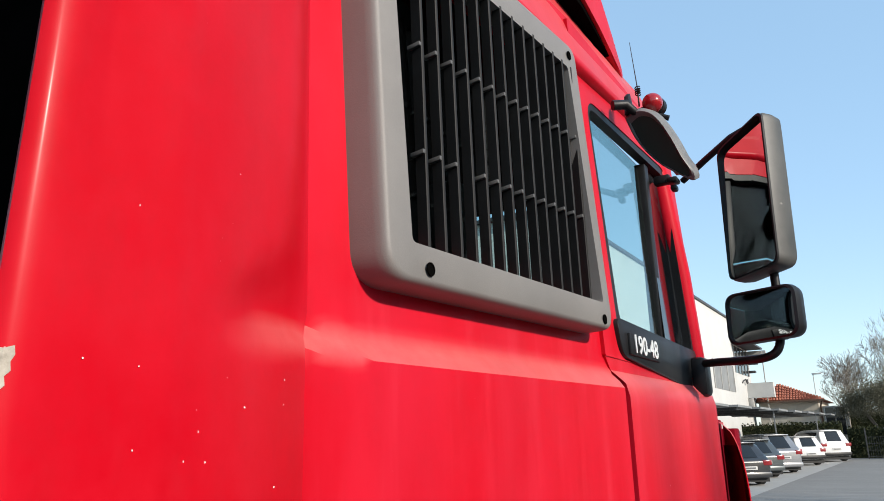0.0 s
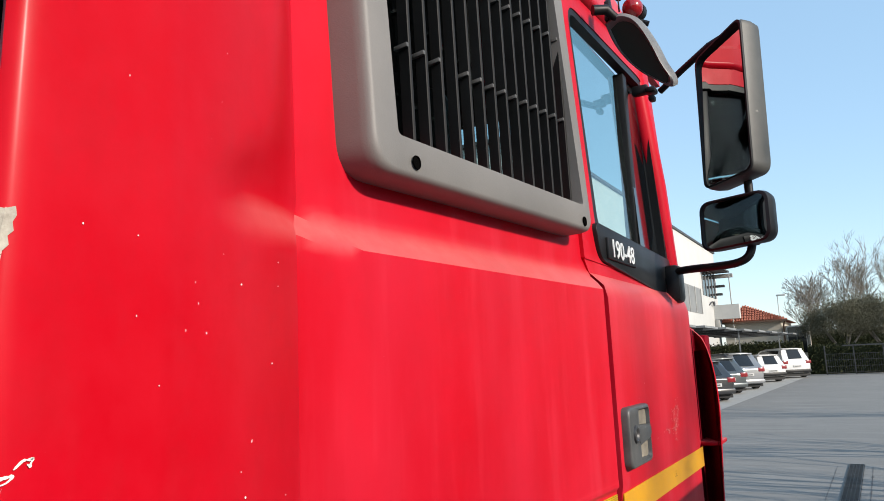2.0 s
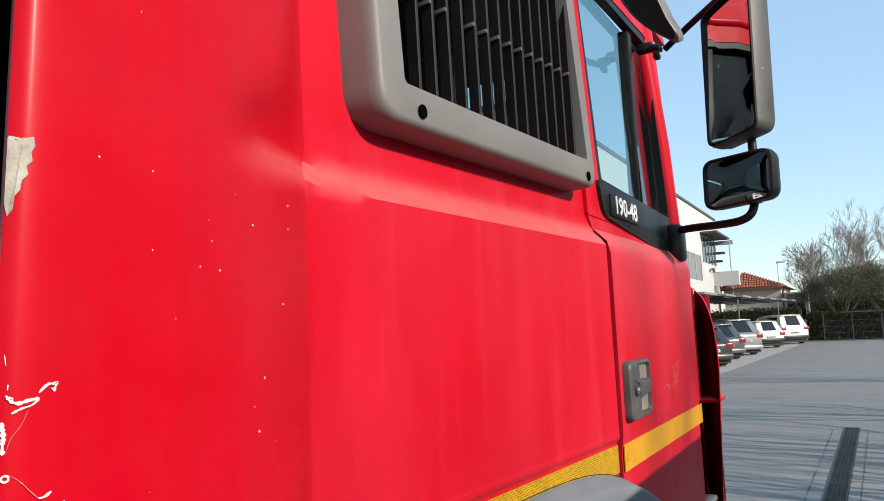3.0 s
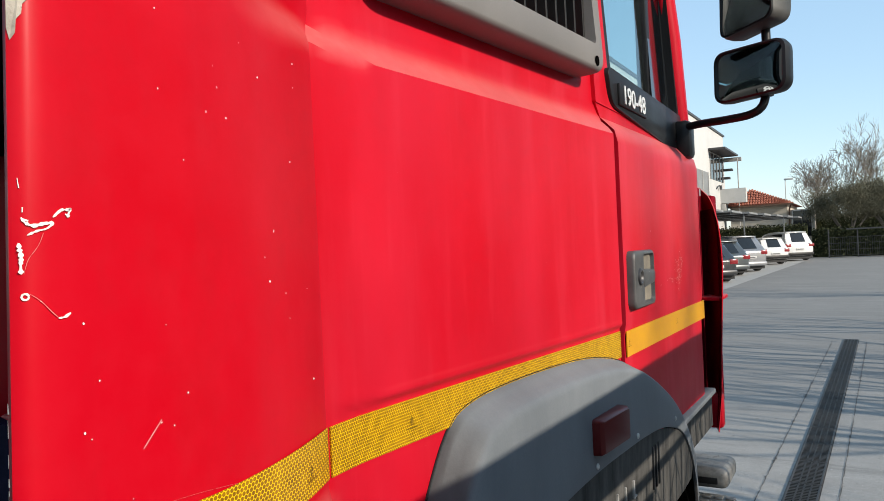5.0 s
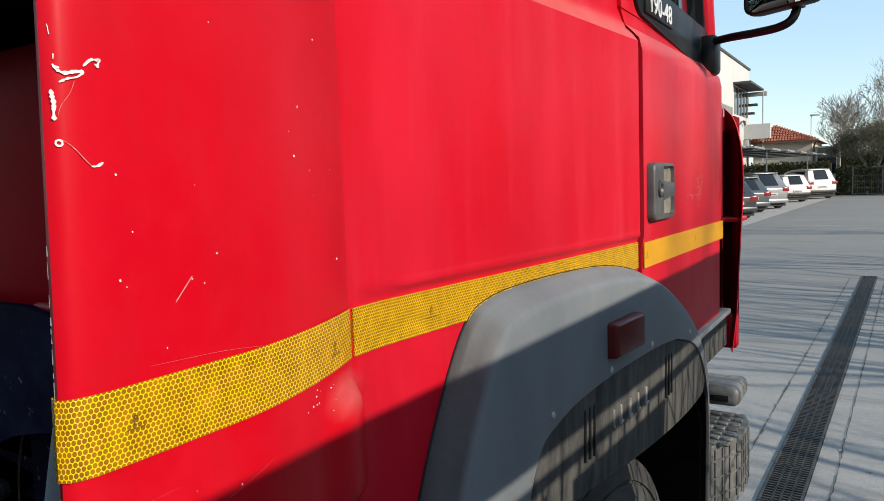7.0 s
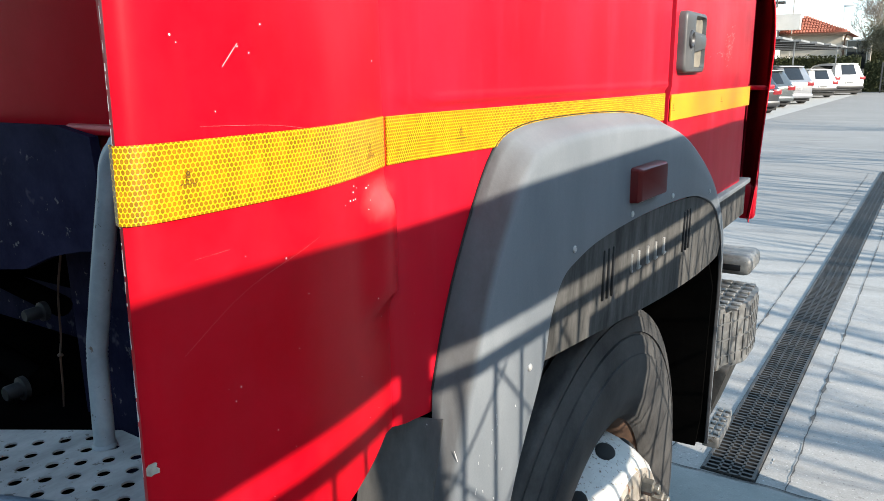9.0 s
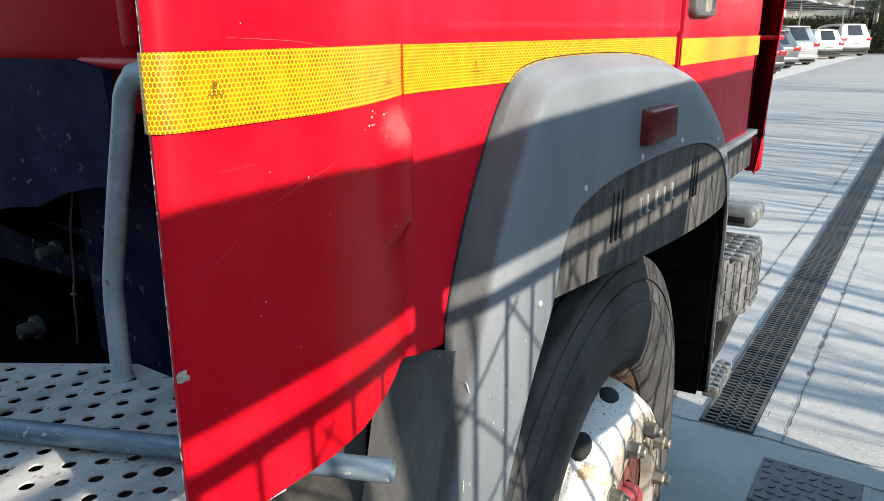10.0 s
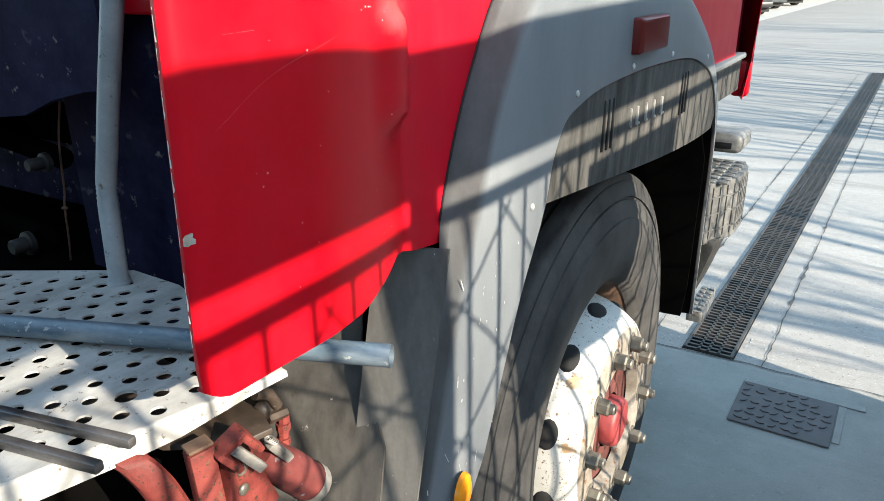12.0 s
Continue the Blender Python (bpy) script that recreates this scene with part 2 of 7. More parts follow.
def concrete():
    m = Nodes("yard_concrete")
    big, mid, fine = m.noise(0.35, 6, 0.6), m.noise(3.0, 6, 0.7), m.noise(120, 4, 0.7)
    col = m.ramp(big, [(0.3, (0.250, 0.243, 0.230)), (0.7, (0.375, 0.364, 0.342))])
    col = m.mix(m.ramp(mid, [(0.42, 0.0), (0.8, 0.6)]), col, (0.21, 0.205, 0.195))
    sep = m.add("SeparateXYZ")
    m.link(m.coord(), sep.inputs[0])
    along = m.maths("ADD", m.maths("MULTIPLY", sep.outputs[1], 0.05), m.maths("MULTIPLY", m.noise(0.5, 3, 0.5), 0.12))
    col = m.mix(m.ramp(along, [(0.36, 0.0), (0.52, 0.62)]), col, (0.150, 0.147, 0.142))       # older, darker paving past the slab
    wear = m.noise(1.0, 6, 0.7, (0.35, 3.2, 1.0))
    col = m.mix(m.ramp(wear, [(0.5, 0.0), (0.75, 0.40)]), col, (0.45, 0.437, 0.414))
    scrape = m.ramp(m.noise(2.2, 4, 0.6, (0.3, 9.0, 1.0)), [(0.66, 0.0), (0.70, 0.7)])
    col = m.mix(scrape, col, (0.48, 0.47, 0.45))
    # tyre marks, strengthened to carry the shadow bands across the yard too
    tyre_and_shadow_marks = m.ramp(m.noise(1.1, 5, 0.65, (0.25, 4.0, 1.0)), [(0.56, 0.0), (0.68, 0.65)])
    col = m.mix(tyre_and_shadow_marks, col, (0.12, 0.117, 0.113))
    col = m.mix(m.maths("MULTIPLY", m.ramp(fine, [(0.35, 0.0), (0.65, 1.0)]), 0.42), col, (0.15, 0.147, 0.142))
    stain = m.ramp(m.noise(7.5, 3, 0.5), [(0.70, 0.0), (0.73, 0.7)])
    col = m.mix(stain, col, (0.12, 0.11, 0.10))
    pits = m.ramp(m.noise(60, 2, 0.5), [(0.66, 0.0), (0.70, 0.7)])
    col = m.mix(pits, col, (0.11, 0.107, 0.104))
    grit = m.ramp(m.noise(85, 2, 0.5), [(0.66, 0.0), (0.70, 0.6)])
    col = m.mix(grit, col, (0.52, 0.51, 0.49))
    mottle = m.ramp(m.noise(24, 5, 0.7), [(0.35, 0.0), (0.7, 0.35)])
    col = m.mix(mottle, col, (0.19, 0.182, 0.168))
    near = m.ramp(m.maths("MULTIPLY", sep.outputs[1], 0.1), [(0.2600, 0.72), (0.2606, 0.0)])       # the smoother pour behind the joint, darkened to carry its shade as well
    col = m.mix(near, col, m.ramp(m.noise(2.6, 6, 0.7), [(0.3, (0.145, 0.162, 0.153)), (0.7, (0.235, 0.250, 0.236))]))
    m.bump(fine, 0.45, 0.003)
    return m.put(Base_Color=col, Roughness=0.86, Specular_IOR_Level=0.2)


CONCRETE = concrete()
GRATE = worn("cast_iron_grate", (0.028, 0.027, 0.026), (0.080, 0.076, 0.072), 16.0, (0.5, 0.7), 150, 0.4, 0.001, metal=0.4, spots=((0.16, 0.08, 0.05), 0.66, 20))
GRATE_DARK = Nodes("channel_black").put(Base_Color=(0.008, 0.008, 0.008), Roughness=0.9)
KERB = worn("kerb_concrete", (0.29, 0.285, 0.27), (0.39, 0.38, 0.36), 3.0, (0.7, 0.9), 60, 0.3, 0.002)
PLASTER = worn("white_plaster", (0.45, 0.45, 0.435), (0.52, 0.517, 0.50), 0.8, (0.8, 0.95), 12, 0.2, 0.003)
CREAM = worn("cream_plaster", (0.36, 0.33, 0.28), (0.44, 0.405, 0.345), 0.8, (0.8, 0.95), 12, 0.2, 0.003)
TILE = worn("red_roof_tile", (0.30, 0.085, 0.05), (0.45, 0.16, 0.10), 3.0, (0.7, 0.9), 30, 0.3, 0.004)
BARK = worn("bare_bark", (0.12, 0.105, 0.09), (0.20, 0.18, 0.155), 4.0, (0.8, 0.95), 40, 0.4, 0.004)


def leafy(name, dark, light):
    m = Nodes(name)
    isl = m.add("NewGeometry").outputs["Random Per Island"]
    return m.put(Base_Color=m.ramp(isl, [(0.0, dark), (1.0, light)]), Roughness=0.75, Specular_IOR_Level=0.12)


OLIVE = leafy("olive_leaf", (0.075, 0.073, 0.048), (0.150, 0.142, 0.100))
HEDGE = leafy("hedge_leaf", (0.012, 0.016, 0.007), (0.04, 0.045, 0.02))


def car_paint(name, colour, metal=0.0):
    return Nodes(name).put(Base_Color=colour, Roughness=0.35, Metallic=metal, Coat_Weight=0.7, Coat_Roughness=0.06)


CAR_GLASS = Nodes("car_glass").put(Base_Color=(0.012, 0.014, 0.016), Roughness=0.06)


# ---- building blocks ----
def part(name, bm, material, parent=None, label="", smooth=True, angle=40):
    """Links a bmesh as one mesh object under its thing."""
    me = bpy.data.meshes.new(name)
    bmesh.ops.recalc_face_normals(bm, faces=bm.faces)
    bm.to_mesh(me)
    bm.free()
    me.materials.append(material)
    if smooth:
        me.polygons.foreach_set("use_smooth", [True] * len(me.polygons))
        me.set_sharp_from_angle(angle=radians(angle))
    ob = new(name, me)
    ob.parent = parent
    return tagged(ob, label)


def shared(name, me, parent, m):
    """Another object on a mesh that exists already."""
    ob = new(name, me)
    ob.parent = parent
    ob.matrix_basis = m
    return ob


def thing(name, label, category, group="", kind="", at=(0, 0, 0)):
    ob = new(name)
    ob.empty_display_size = 0.1
    ob.location = at
    return tagged(ob, label, category, group, kind)


def box(bm, lo, hi, bevel=0.0, m=None, segments=2):
    """A box between two corners, its edges rounded."""
    lo, hi = Vector(lo), Vector(hi)
    made = bmesh.ops.create_cube(bm, size=1, matrix=Matrix.Translation((lo + hi) / 2) @ Matrix.Diagonal((*(hi - lo), 1)))["verts"]
    if bevel:
        edges = list({e for v in made for e in v.link_edges})
        r = bmesh.ops.bevel(bm, geom=edges, offset=bevel, segments=segments, profile=0.5, affect="EDGES")
        made = list({v for f in r["faces"] for v in f.verts} | {v for v in made if v.is_valid})
    if m:
        bmesh.ops.transform(bm, matrix=m, verts=made)
    return bm


def boxes(*args, **kw):
    bm = bmesh.new()
    for a in args:
        box(bm, *a, **kw)
    return bm


def sweep(bm, points, radius, sides=12, cap=True):
    """A round bar along points; radius is one number or one for each point."""
    pts = [Vector(p) for p in points]
    rings = []
    up = Vector((0, 0, 1))
    for i, p in enumerate(pts):
        d = (pts[min(i + 1, len(pts) - 1)] - pts[max(i - 1, 0)]).normalized()
        side = d.cross(up)
        if side.length < 1e-3:
            side = d.cross(Vector((0, 1, 0)))
        side.normalize()
        over = side.cross(d)
        r = radius[i] if isinstance(radius, (list, tuple)) else radius
        rings.append([bm.verts.new(p + r * (math.cos(a) * side + math.sin(a) * over)) for a in (2 * math.pi * k / sides for k in range(sides))])
    for a, b in zip(rings, rings[1:]):
        for k in range(sides):
            bm.faces.new((a[k], a[(k + 1) % sides], b[(k + 1) % sides], b[k]))
    if cap:
        bm.faces.new(rings[0])
        bm.faces.new(rings[-1][::-1])
    return bm


def curve_through(points, steps=6):
    """Points on a smooth line through the given ones."""
    p = [Vector(q) for q in points]
    p = [2 * p[0] - p[1], *p, 2 * p[-1] - p[-2]]
    out = []
    for a, b, c, d in zip(p, p[1:], p[2:], p[3:]):
        for k in range(steps):
            t = k / steps
            out.append(0.5 * (2 * b + (c - a) * t + (2 * a - 5 * b + 4 * c - d) * t * t + (3 * b - a - 3 * c + d) * t ** 3))
    return [*out, p[-2]]


def lathe(bm, profile, centre, axis="x", sides=48, start=0.0, turn=2 * math.pi):
    """Turns a profile of (along, radius) round an axis through centre."""
    c = Vector(centre)
    full = abs(turn - 2 * math.pi) < 1e-6
    n = sides if full else sides + 1
    rings = []
    for k in range(n):
        a = start + turn * k / sides
        ring = []
        for s, r in profile:
            off = {"x": (s, r * math.cos(a), r * math.sin(a)), "y": (r * math.cos(a), s, r * math.sin(a)), "z": (r * math.cos(a), r * math.sin(a), s)}[axis]
            ring.append(bm.verts.new(c + Vector(off)))
        rings.append(ring)
    for k in range(sides):
        a, b = rings[k], rings[(k + 1) % n]
        for i in range(len(profile) - 1):
            bm.faces.new((a[i], a[i + 1], b[i + 1], b[i]))
    bmesh.ops.remove_doubles(bm, verts=bm.verts, dist=1e-6)
    return bm


def plate(bm, outline, normal_axis, lo, hi, bevel=0.0):
    """A flat piece with the given outline (pairs), from lo to hi along one axis."""
    def at(p, s):
        return {"x": (s, p[0], p[1]), "y": (p[0], s, p[1]), "z": (p[0], p[1], s)}[normal_axis]
    a = [bm.verts.new(at(p, lo)) for p in outline]
    b = [bm.verts.new(at(p, hi)) for p in outline]
    bm.faces.new(a[::-1])
    top = bm.faces.new(b)
    for i in range(len(a)):
        bm.faces.new((a[i], a[(i + 1) % len(a)], b[(i + 1) % len(a)], b[i]))
    if bevel:
        bmesh.ops.bevel(bm, geom=list(top.edges), offset=bevel, segments=2, profile=0.5, affect="EDGES")
    return bm


def rounded(corners, radius, steps=5):
    """An outline with its corners rounded; radius may be one for each corner."""
    out = []
    n = len(corners)
    for i, c in enumerate(corners):
        c = Vector((*c, 0))
        a, b = Vector((*corners[i - 1], 0)) - c, Vector((*corners[(i + 1) % n], 0)) - c
        r = radius[i] if isinstance(radius, (list, tuple)) else radius
        p, q = c + a.normalized() * r, c + b.normalized() * r
        for k in range(steps + 1):
            t = k / steps
            v = (1 - t) ** 2 * p + 2 * t * (1 - t) * c + t * t * q
            out.append((v.x, v.y))
    return out


def sheet(bm, us, vs, place, thick=0.0, inward=Vector((-1, 0, 0))):
    """A grid of place(u, v), with its rim folded back by thick."""
    g = [[bm.verts.new(place(u, v)) for v in vs] for u in us]
    for i in range(len(us) - 1):
        for j in range(len(vs) - 1):
            bm.faces.new((g[i][j], g[i + 1][j], g[i + 1][j + 1], g[i][j + 1]))
    if thick:
        rim = [g[i][0] for i in range(len(us))] + [g[-1][j] for j in range(1, len(vs))] + [g[i][-1] for i in range(len(us) - 2, -1, -1)] + [g[0][j] for j in range(len(vs) - 2, 0, -1)]
        back = [bm.verts.new(v.co + inward * thick) for v in rim]
        for k in range(len(rim)):
            bm.faces.new((rim[k], rim[(k + 1) % len(rim)], back[(k + 1) % len(rim)], back[k]))
    return bm


def step(a, b, t):
    t = min(1.0, max(0.0, (t - a) / (b - a)))
    return t * t * (3 - 2 * t)


def spread(a, b, n):
    return [a + (b - a) * k / (n - 1) for k in range(n)]


# ---- ground ----
def ground_sheet():
    bm = bmesh.new()
    ys = [-400, -60, -12, -4, 0, 2, 4, 8, 16, 30, 60, 120, 400]
    xs = [-400, -60, -14, -5, -2, 0, 2, 5, 14, 60, 400]
    sheet(bm, xs, ys, lambda u, v: (u, v, 0.0))
    return tagged(part("ground", bm, CONCRETE), "weathered grey concrete yard with stains", "ground", kind="structure")


ground_sheet()


def strip(points, widths, z=0.004):
    """A ragged flat ribbon along points on the ground."""
    bm = bmesh.new()
    pairs = []
    for (x, y), w in zip(points, widths):
        pairs.append((bm.verts.new((x - w, y, z)), bm.verts.new((x + w, y, z))))
    for (a, b), (c, d) in zip(pairs, pairs[1:]):
        bm.faces.new((a, b, d, c))
    return bm


DRAIN_A, DRAIN_B = Vector((-0.042, 2.615, 0)), Vector((0.205, 12.2, 0))


def drain_at(s, off=0.0):
    d = (DRAIN_B - DRAIN_A).normalized()
    return DRAIN_A + d * s + Vector((d.y, -d.x, 0)) * off


def joint(off, y_jit, seed, length=9.4, start=0.0):
    rnd = random.Random(seed)
    pts, ws = [], []
    s = start
    while s < length:
        p = drain_at(s, off + rnd.uniform(-0.004, 0.004))
        pts.append((p.x, p.y))
        ws.append(rnd.uniform(0.0012, 0.0036) + (0.007 if rnd.random() < 0.06 else 0))
        s += rnd.uniform(0.02, 0.06)
    return strip(pts, ws)


CRACK = worn("open_joint", (0.03, 0.028, 0.026), (0.09, 0.085, 0.08), 20.0, (0.8, 0.95), 120)
tagged(part("pavement_joint", joint(-0.235, 0, 3), CRACK), "ragged cracked joint in the concrete", "joint", kind="structure")
tagged(part("pavement_joint", joint(0.20, 0, 4), CRACK), "ragged cracked joint in the concrete", "joint", kind="structure")


def cross_joint(y0, x0, x1, seed):
    """A cracked joint that runs across the yard."""
    rnd = random.Random(seed)
    bm = bmesh.new()
    pairs, x, y = [], x0, y0
    while x < x1:
        y += rnd.gauss(0, 0.003) + (y0 - y) * 0.15
        w = rnd.uniform(0.001, 0.0035)
        pairs.append((bm.verts.new((x, y - w, 0.0035)), bm.verts.new((x, y + w, 0.0035))))
        x += rnd.uniform(0.02, 0.06)
    for (a, b), (c, d) in zip(pairs, pairs[1:]):
        bm.faces.new((a, b, d, c))
    tagged(part("pavement_joint", bm, CRACK), "ragged cracked joint across the concrete", "joint", kind="structure")


cross_joint(2.604, -0.5, 0.70, 91)


SPALL = worn("broken_concrete_edge", (0.26, 0.25, 0.235), (0.44, 0.43, 0.41), 30.0, (0.8, 0.95), 120, 0.4, 0.002)


def spalls(off, seed):
    """Broken pale bits along a joint."""
    rnd = random.Random(seed)
    bm = bmesh.new()
    for _ in range(90):
        s = 9.4 * rnd.random() ** 1.2
        p = drain_at(s, off + rnd.choice((-1, 1)) * rnd.uniform(0.006, 0.016))
        r = rnd.uniform(0.0012, 0.0045) * (2.4 if rnd.random() < 0.10 else 1.0)
        bm.faces.new([bm.verts.new((p.x + r * math.cos(a) * rnd.uniform(0.3, 1.4), p.y + r * 2.4 * math.sin(a) * rnd.uniform(0.3, 1.4), 0.0025)) for a in spread(0, 5.3, 7)])
    tagged(part("joint_chips", bm, SPALL, smooth=False), "pale broken concrete chips along a joint", "chips", kind="stuff")


for off, seed in ((-0.235, 71), (0.20, 72), (-0.112, 73), (0.112, 74)):
    spalls(off, seed)


def drain():
    """The slotted channel: a black trough with iron grates half a metre long."""
    top = thing("drain_channel", "black cast-iron slotted drain grating set in concrete", "drain", kind="structure", at=tuple(DRAIN_A))
    ang = math.atan2(DRAIN_B.x - DRAIN_A.x, DRAIN_B.y - DRAIN_A.y)
    top.rotation_euler = (0, 0, -ang)
    bm = bmesh.new()
    box(bm, (-0.098, 0, 0.0015), (0.098, 9.6, 0.003))
    part("trough", bm, GRATE_DARK, top)
    bm = bmesh.new()
    L = 0.5
    for x in (-0.094, 0.081):
        box(bm, (x, 0.003, 0.002), (x + 0.013, L - 0.003, 0.012), 0.002, segments=1)
    for x in (-0.04, -0.005, 0.035):
        box(bm, (x, 0.003, 0.002), (x + 0.009, L - 0.003, 0.011))
    n = 16
    for k in range(n + 1):
        y = 0.004 + k * (L - 0.018) / n
        box(bm, (-0.085, y, 0.002), (0.085, y + 0.0105, 0.011))
    first = part("grate", bm, GRATE, top, smooth=False)
    for k in range(1, 19):
        shared("grate", first.data, top, Matrix.Translation((0, 0.504 * k, 0)))


drain()


def manhole():
    top = thing("manhole_cover", "rusty square steel inspection cover in the concrete", "manhole cover", kind="structure", at=(0.268, 2.328, 0))
    top.rotation_euler = (0, 0, radians(-1))
    bm = bmesh.new()
    box(bm, (-0.150, 0.142, 0.0), (0.235, 0.176, 0.005), 0.002, segments=1)
    box(bm, (0.154, -0.10, 0.0), (0.178, 0.140, 0.004), 0.002, segments=1)
    part("frame", bm, CONCRETE, top)
    bm = bmesh.new()
    box(bm, (-0.152, -0.140, 0.002), (0.152, 0.140, 0.008), 0.002, segments=1)
    rnd = random.Random(8)
    for i in range(8):
        for j in range(7):
            # raised wavy studs, broken and uneven
            if rnd.random() < 0.12:
                continue
            m = Matrix.Translation((-0.128 + i * 0.0365 + rnd.uniform(-0.004, 0.004), -0.115 + j * 0.0385, 0.008)) @ Matrix.Rotation(radians(20 if (i + j) % 2 else -35), 4, "Z")
            box(bm, (-0.015, -0.0025, 0), (0.001, 0.0025, 0.0035), m=m)
            box(bm, (0.0, -0.0025, 0), (0.015, 0.0025, 0.0035), m=m @ Matrix.Rotation(radians(50), 4, "Z"))
    part("cover", bm, RUST_COVER, top, smooth=False)


RUST_COVER = worn("worn_cover_steel", (0.040, 0.037, 0.040), (0.098, 0.091, 0.092), 14.0, (0.6, 0.8), 120, 0.3, 0.001)
manhole()


# ---- cab ----
truck = thing("truck", "red lorry cab with grey wheel arch and yellow reflective tape", "truck")


def body_x(y, z):
    """How far out the cab's side stands."""
    if y < 0.40:
        x = 0.0
    elif y < 0.585:
        start = 0.40 - 0.03 * step(1.45, 1.72, z)
        x = -0.047 * max(0.0, (y - start) / (0.585 - start)) ** 1.6
    elif y < 1.352:
        x = -0.047 + 0.060 * (y - 0.585) / 0.767
    else:
        x = 0.013 + 0.014 * (y - 1.352) / 0.72
    # the recessed upper panel, whose rear border curves up from the shoulder to the fold
    border = float(np.interp(z, [1.80, 1.84, 1.90, 2.00, 2.15], [0.475, 0.530, 0.556, 0.566, 0.570]))
    soft = 0.018 + 0.022 * step(0.58, 0.46, y)
    x -= 0.026 * step(1.80 - soft, 1.80 + soft, z) * step(border - 0.085 + 0.052 * step(1.80, 1.88, z), 0.585, y)
    x -= 0.035 * max(0.0, z - 1.84)
    # rolled edge above the tape
    x += (0.0006 * step(1.452, 1.443, z) - 0.0056 * step(1.4415, 1.4315, z)) * step(0.59, 0.63, y)
    # the swelling behind the crease, below the tape
    x += 0.016 * step(1.37, 1.34, z) * step(1.235, 1.262, z) * step(0.50, 0.565, y) * step(0.597, 0.577, y)
    return x


def fold_lean(z):
    """How far the fold steps forward above the shoulder."""
    return 0.030 * step(1.782, 1.825, z) + 0.020 * max(0.0, z - 1.84)


def panel_bottom(y):
    return float(np.interp(y, [0.30, 0.40, 0.43, 0.46, 0.48, 0.51, 0.535, 0.560, 0.58, 0.605, 0.635, 0.66], [1.0925, 1.0895, 1.089, 1.088, 1.090, 1.095, 1.100, 1.107, 1.103, 1.095, 1.090, 1.088]))


def rear_edge(z):
    return 0.269 + 0.03 * (z - 1.2)


EDGE = [(-0.014, 0.0012), (-0.009, 0.0), (-0.0045, 0.003), (-0.0015, 0.009), (-0.0003, 0.017), (0.0, 0.026)]


def edge_x(y, z):
    """The rounded rear edge: how far out at y."""
    return float(np.interp(y - rear_edge(z), [q[1] for q in EDGE[1:]], [q[0] for q in EDGE[1:]]))


def side_panel():
    cols = [(-0.030, 0.034), (-0.020, 0.006), *EDGE]   # rounded rear edge: x, y beyond the edge
    ys = [*spread(0.312, 0.56, 26), 0.568, 0.574, 0.580, 0.585, 0.591, *spread(0.61, 1.345, 42)]
    ts = [0, 0.012, 0.03, *spread(0.06, 0.222, 20), *spread(0.228, 0.264, 24), *spread(0.272, 1, 84)]
    bm = bmesh.new()

    def place(u, t):
        y0 = cols[u][1] if u < len(cols) else ys[u - len(cols)]
        zb = panel_bottom(y0) if u >= len(cols) else 1.0925 + 0.009 * max(0.0, 1 - max(0.0, y0) / 0.024) ** 2
        z = zb + (2.61 - 0.08 * step(0.60, 0.68, y0 if u >= len(cols) else 0.3) - zb) * t
        if u < len(cols):
            return Vector((cols[u][0], rear_edge(z) + cols[u][1] + 0.003 * (1 - step(0, 0.02, t)), z))
        lean = fold_lean(z) * step(0.50, 0.575, y0) * step(0.70, 0.60, y0)
        return Vector((body_x(y0, z), y0 + lean + 0.03 * (z - 1.2) * max(0.0, (0.5 - y0) / 0.2), z))
    sheet(bm, list(range(len(cols) + len(ys))), ts, place, 0.004)
    gone = [f for f in bm.faces if 0.72 < f.calc_center_median().y < 1.21 and 1.935 < f.calc_center_median().z < 2.335]
    bmesh.ops.delete(bm, geom=gone, context="FACES")
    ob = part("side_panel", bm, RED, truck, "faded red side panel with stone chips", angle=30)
    me = ob.data
    fold = [abs(v.co.y - 0.585 - fold_lean(v.co.z)) < 3e-4 for v in me.vertices]
    for e in me.edges:                                # a crisp fold line
        if fold[e.vertices[0]] and fold[e.vertices[1]]:
            e.use_edge_sharp = True
    return ob


side_panel()


def slab(corners, x, t):
    """A pane of real thickness that leans in with the cab."""
    bm = bmesh.new()
    a = [bm.verts.new((x - 0.03 * (z - 1.84), y, z)) for y, z in corners]
    b = [bm.verts.new((x - t - 0.03 * (z - 1.84), y, z)) for y, z in corners]
    bm.faces.new(a)
    bm.faces.new(b[::-1])
    for k in range(4):
        bm.faces.new((a[k], b[k], b[(k + 1) % 4], a[(k + 1) % 4]))
    return bm


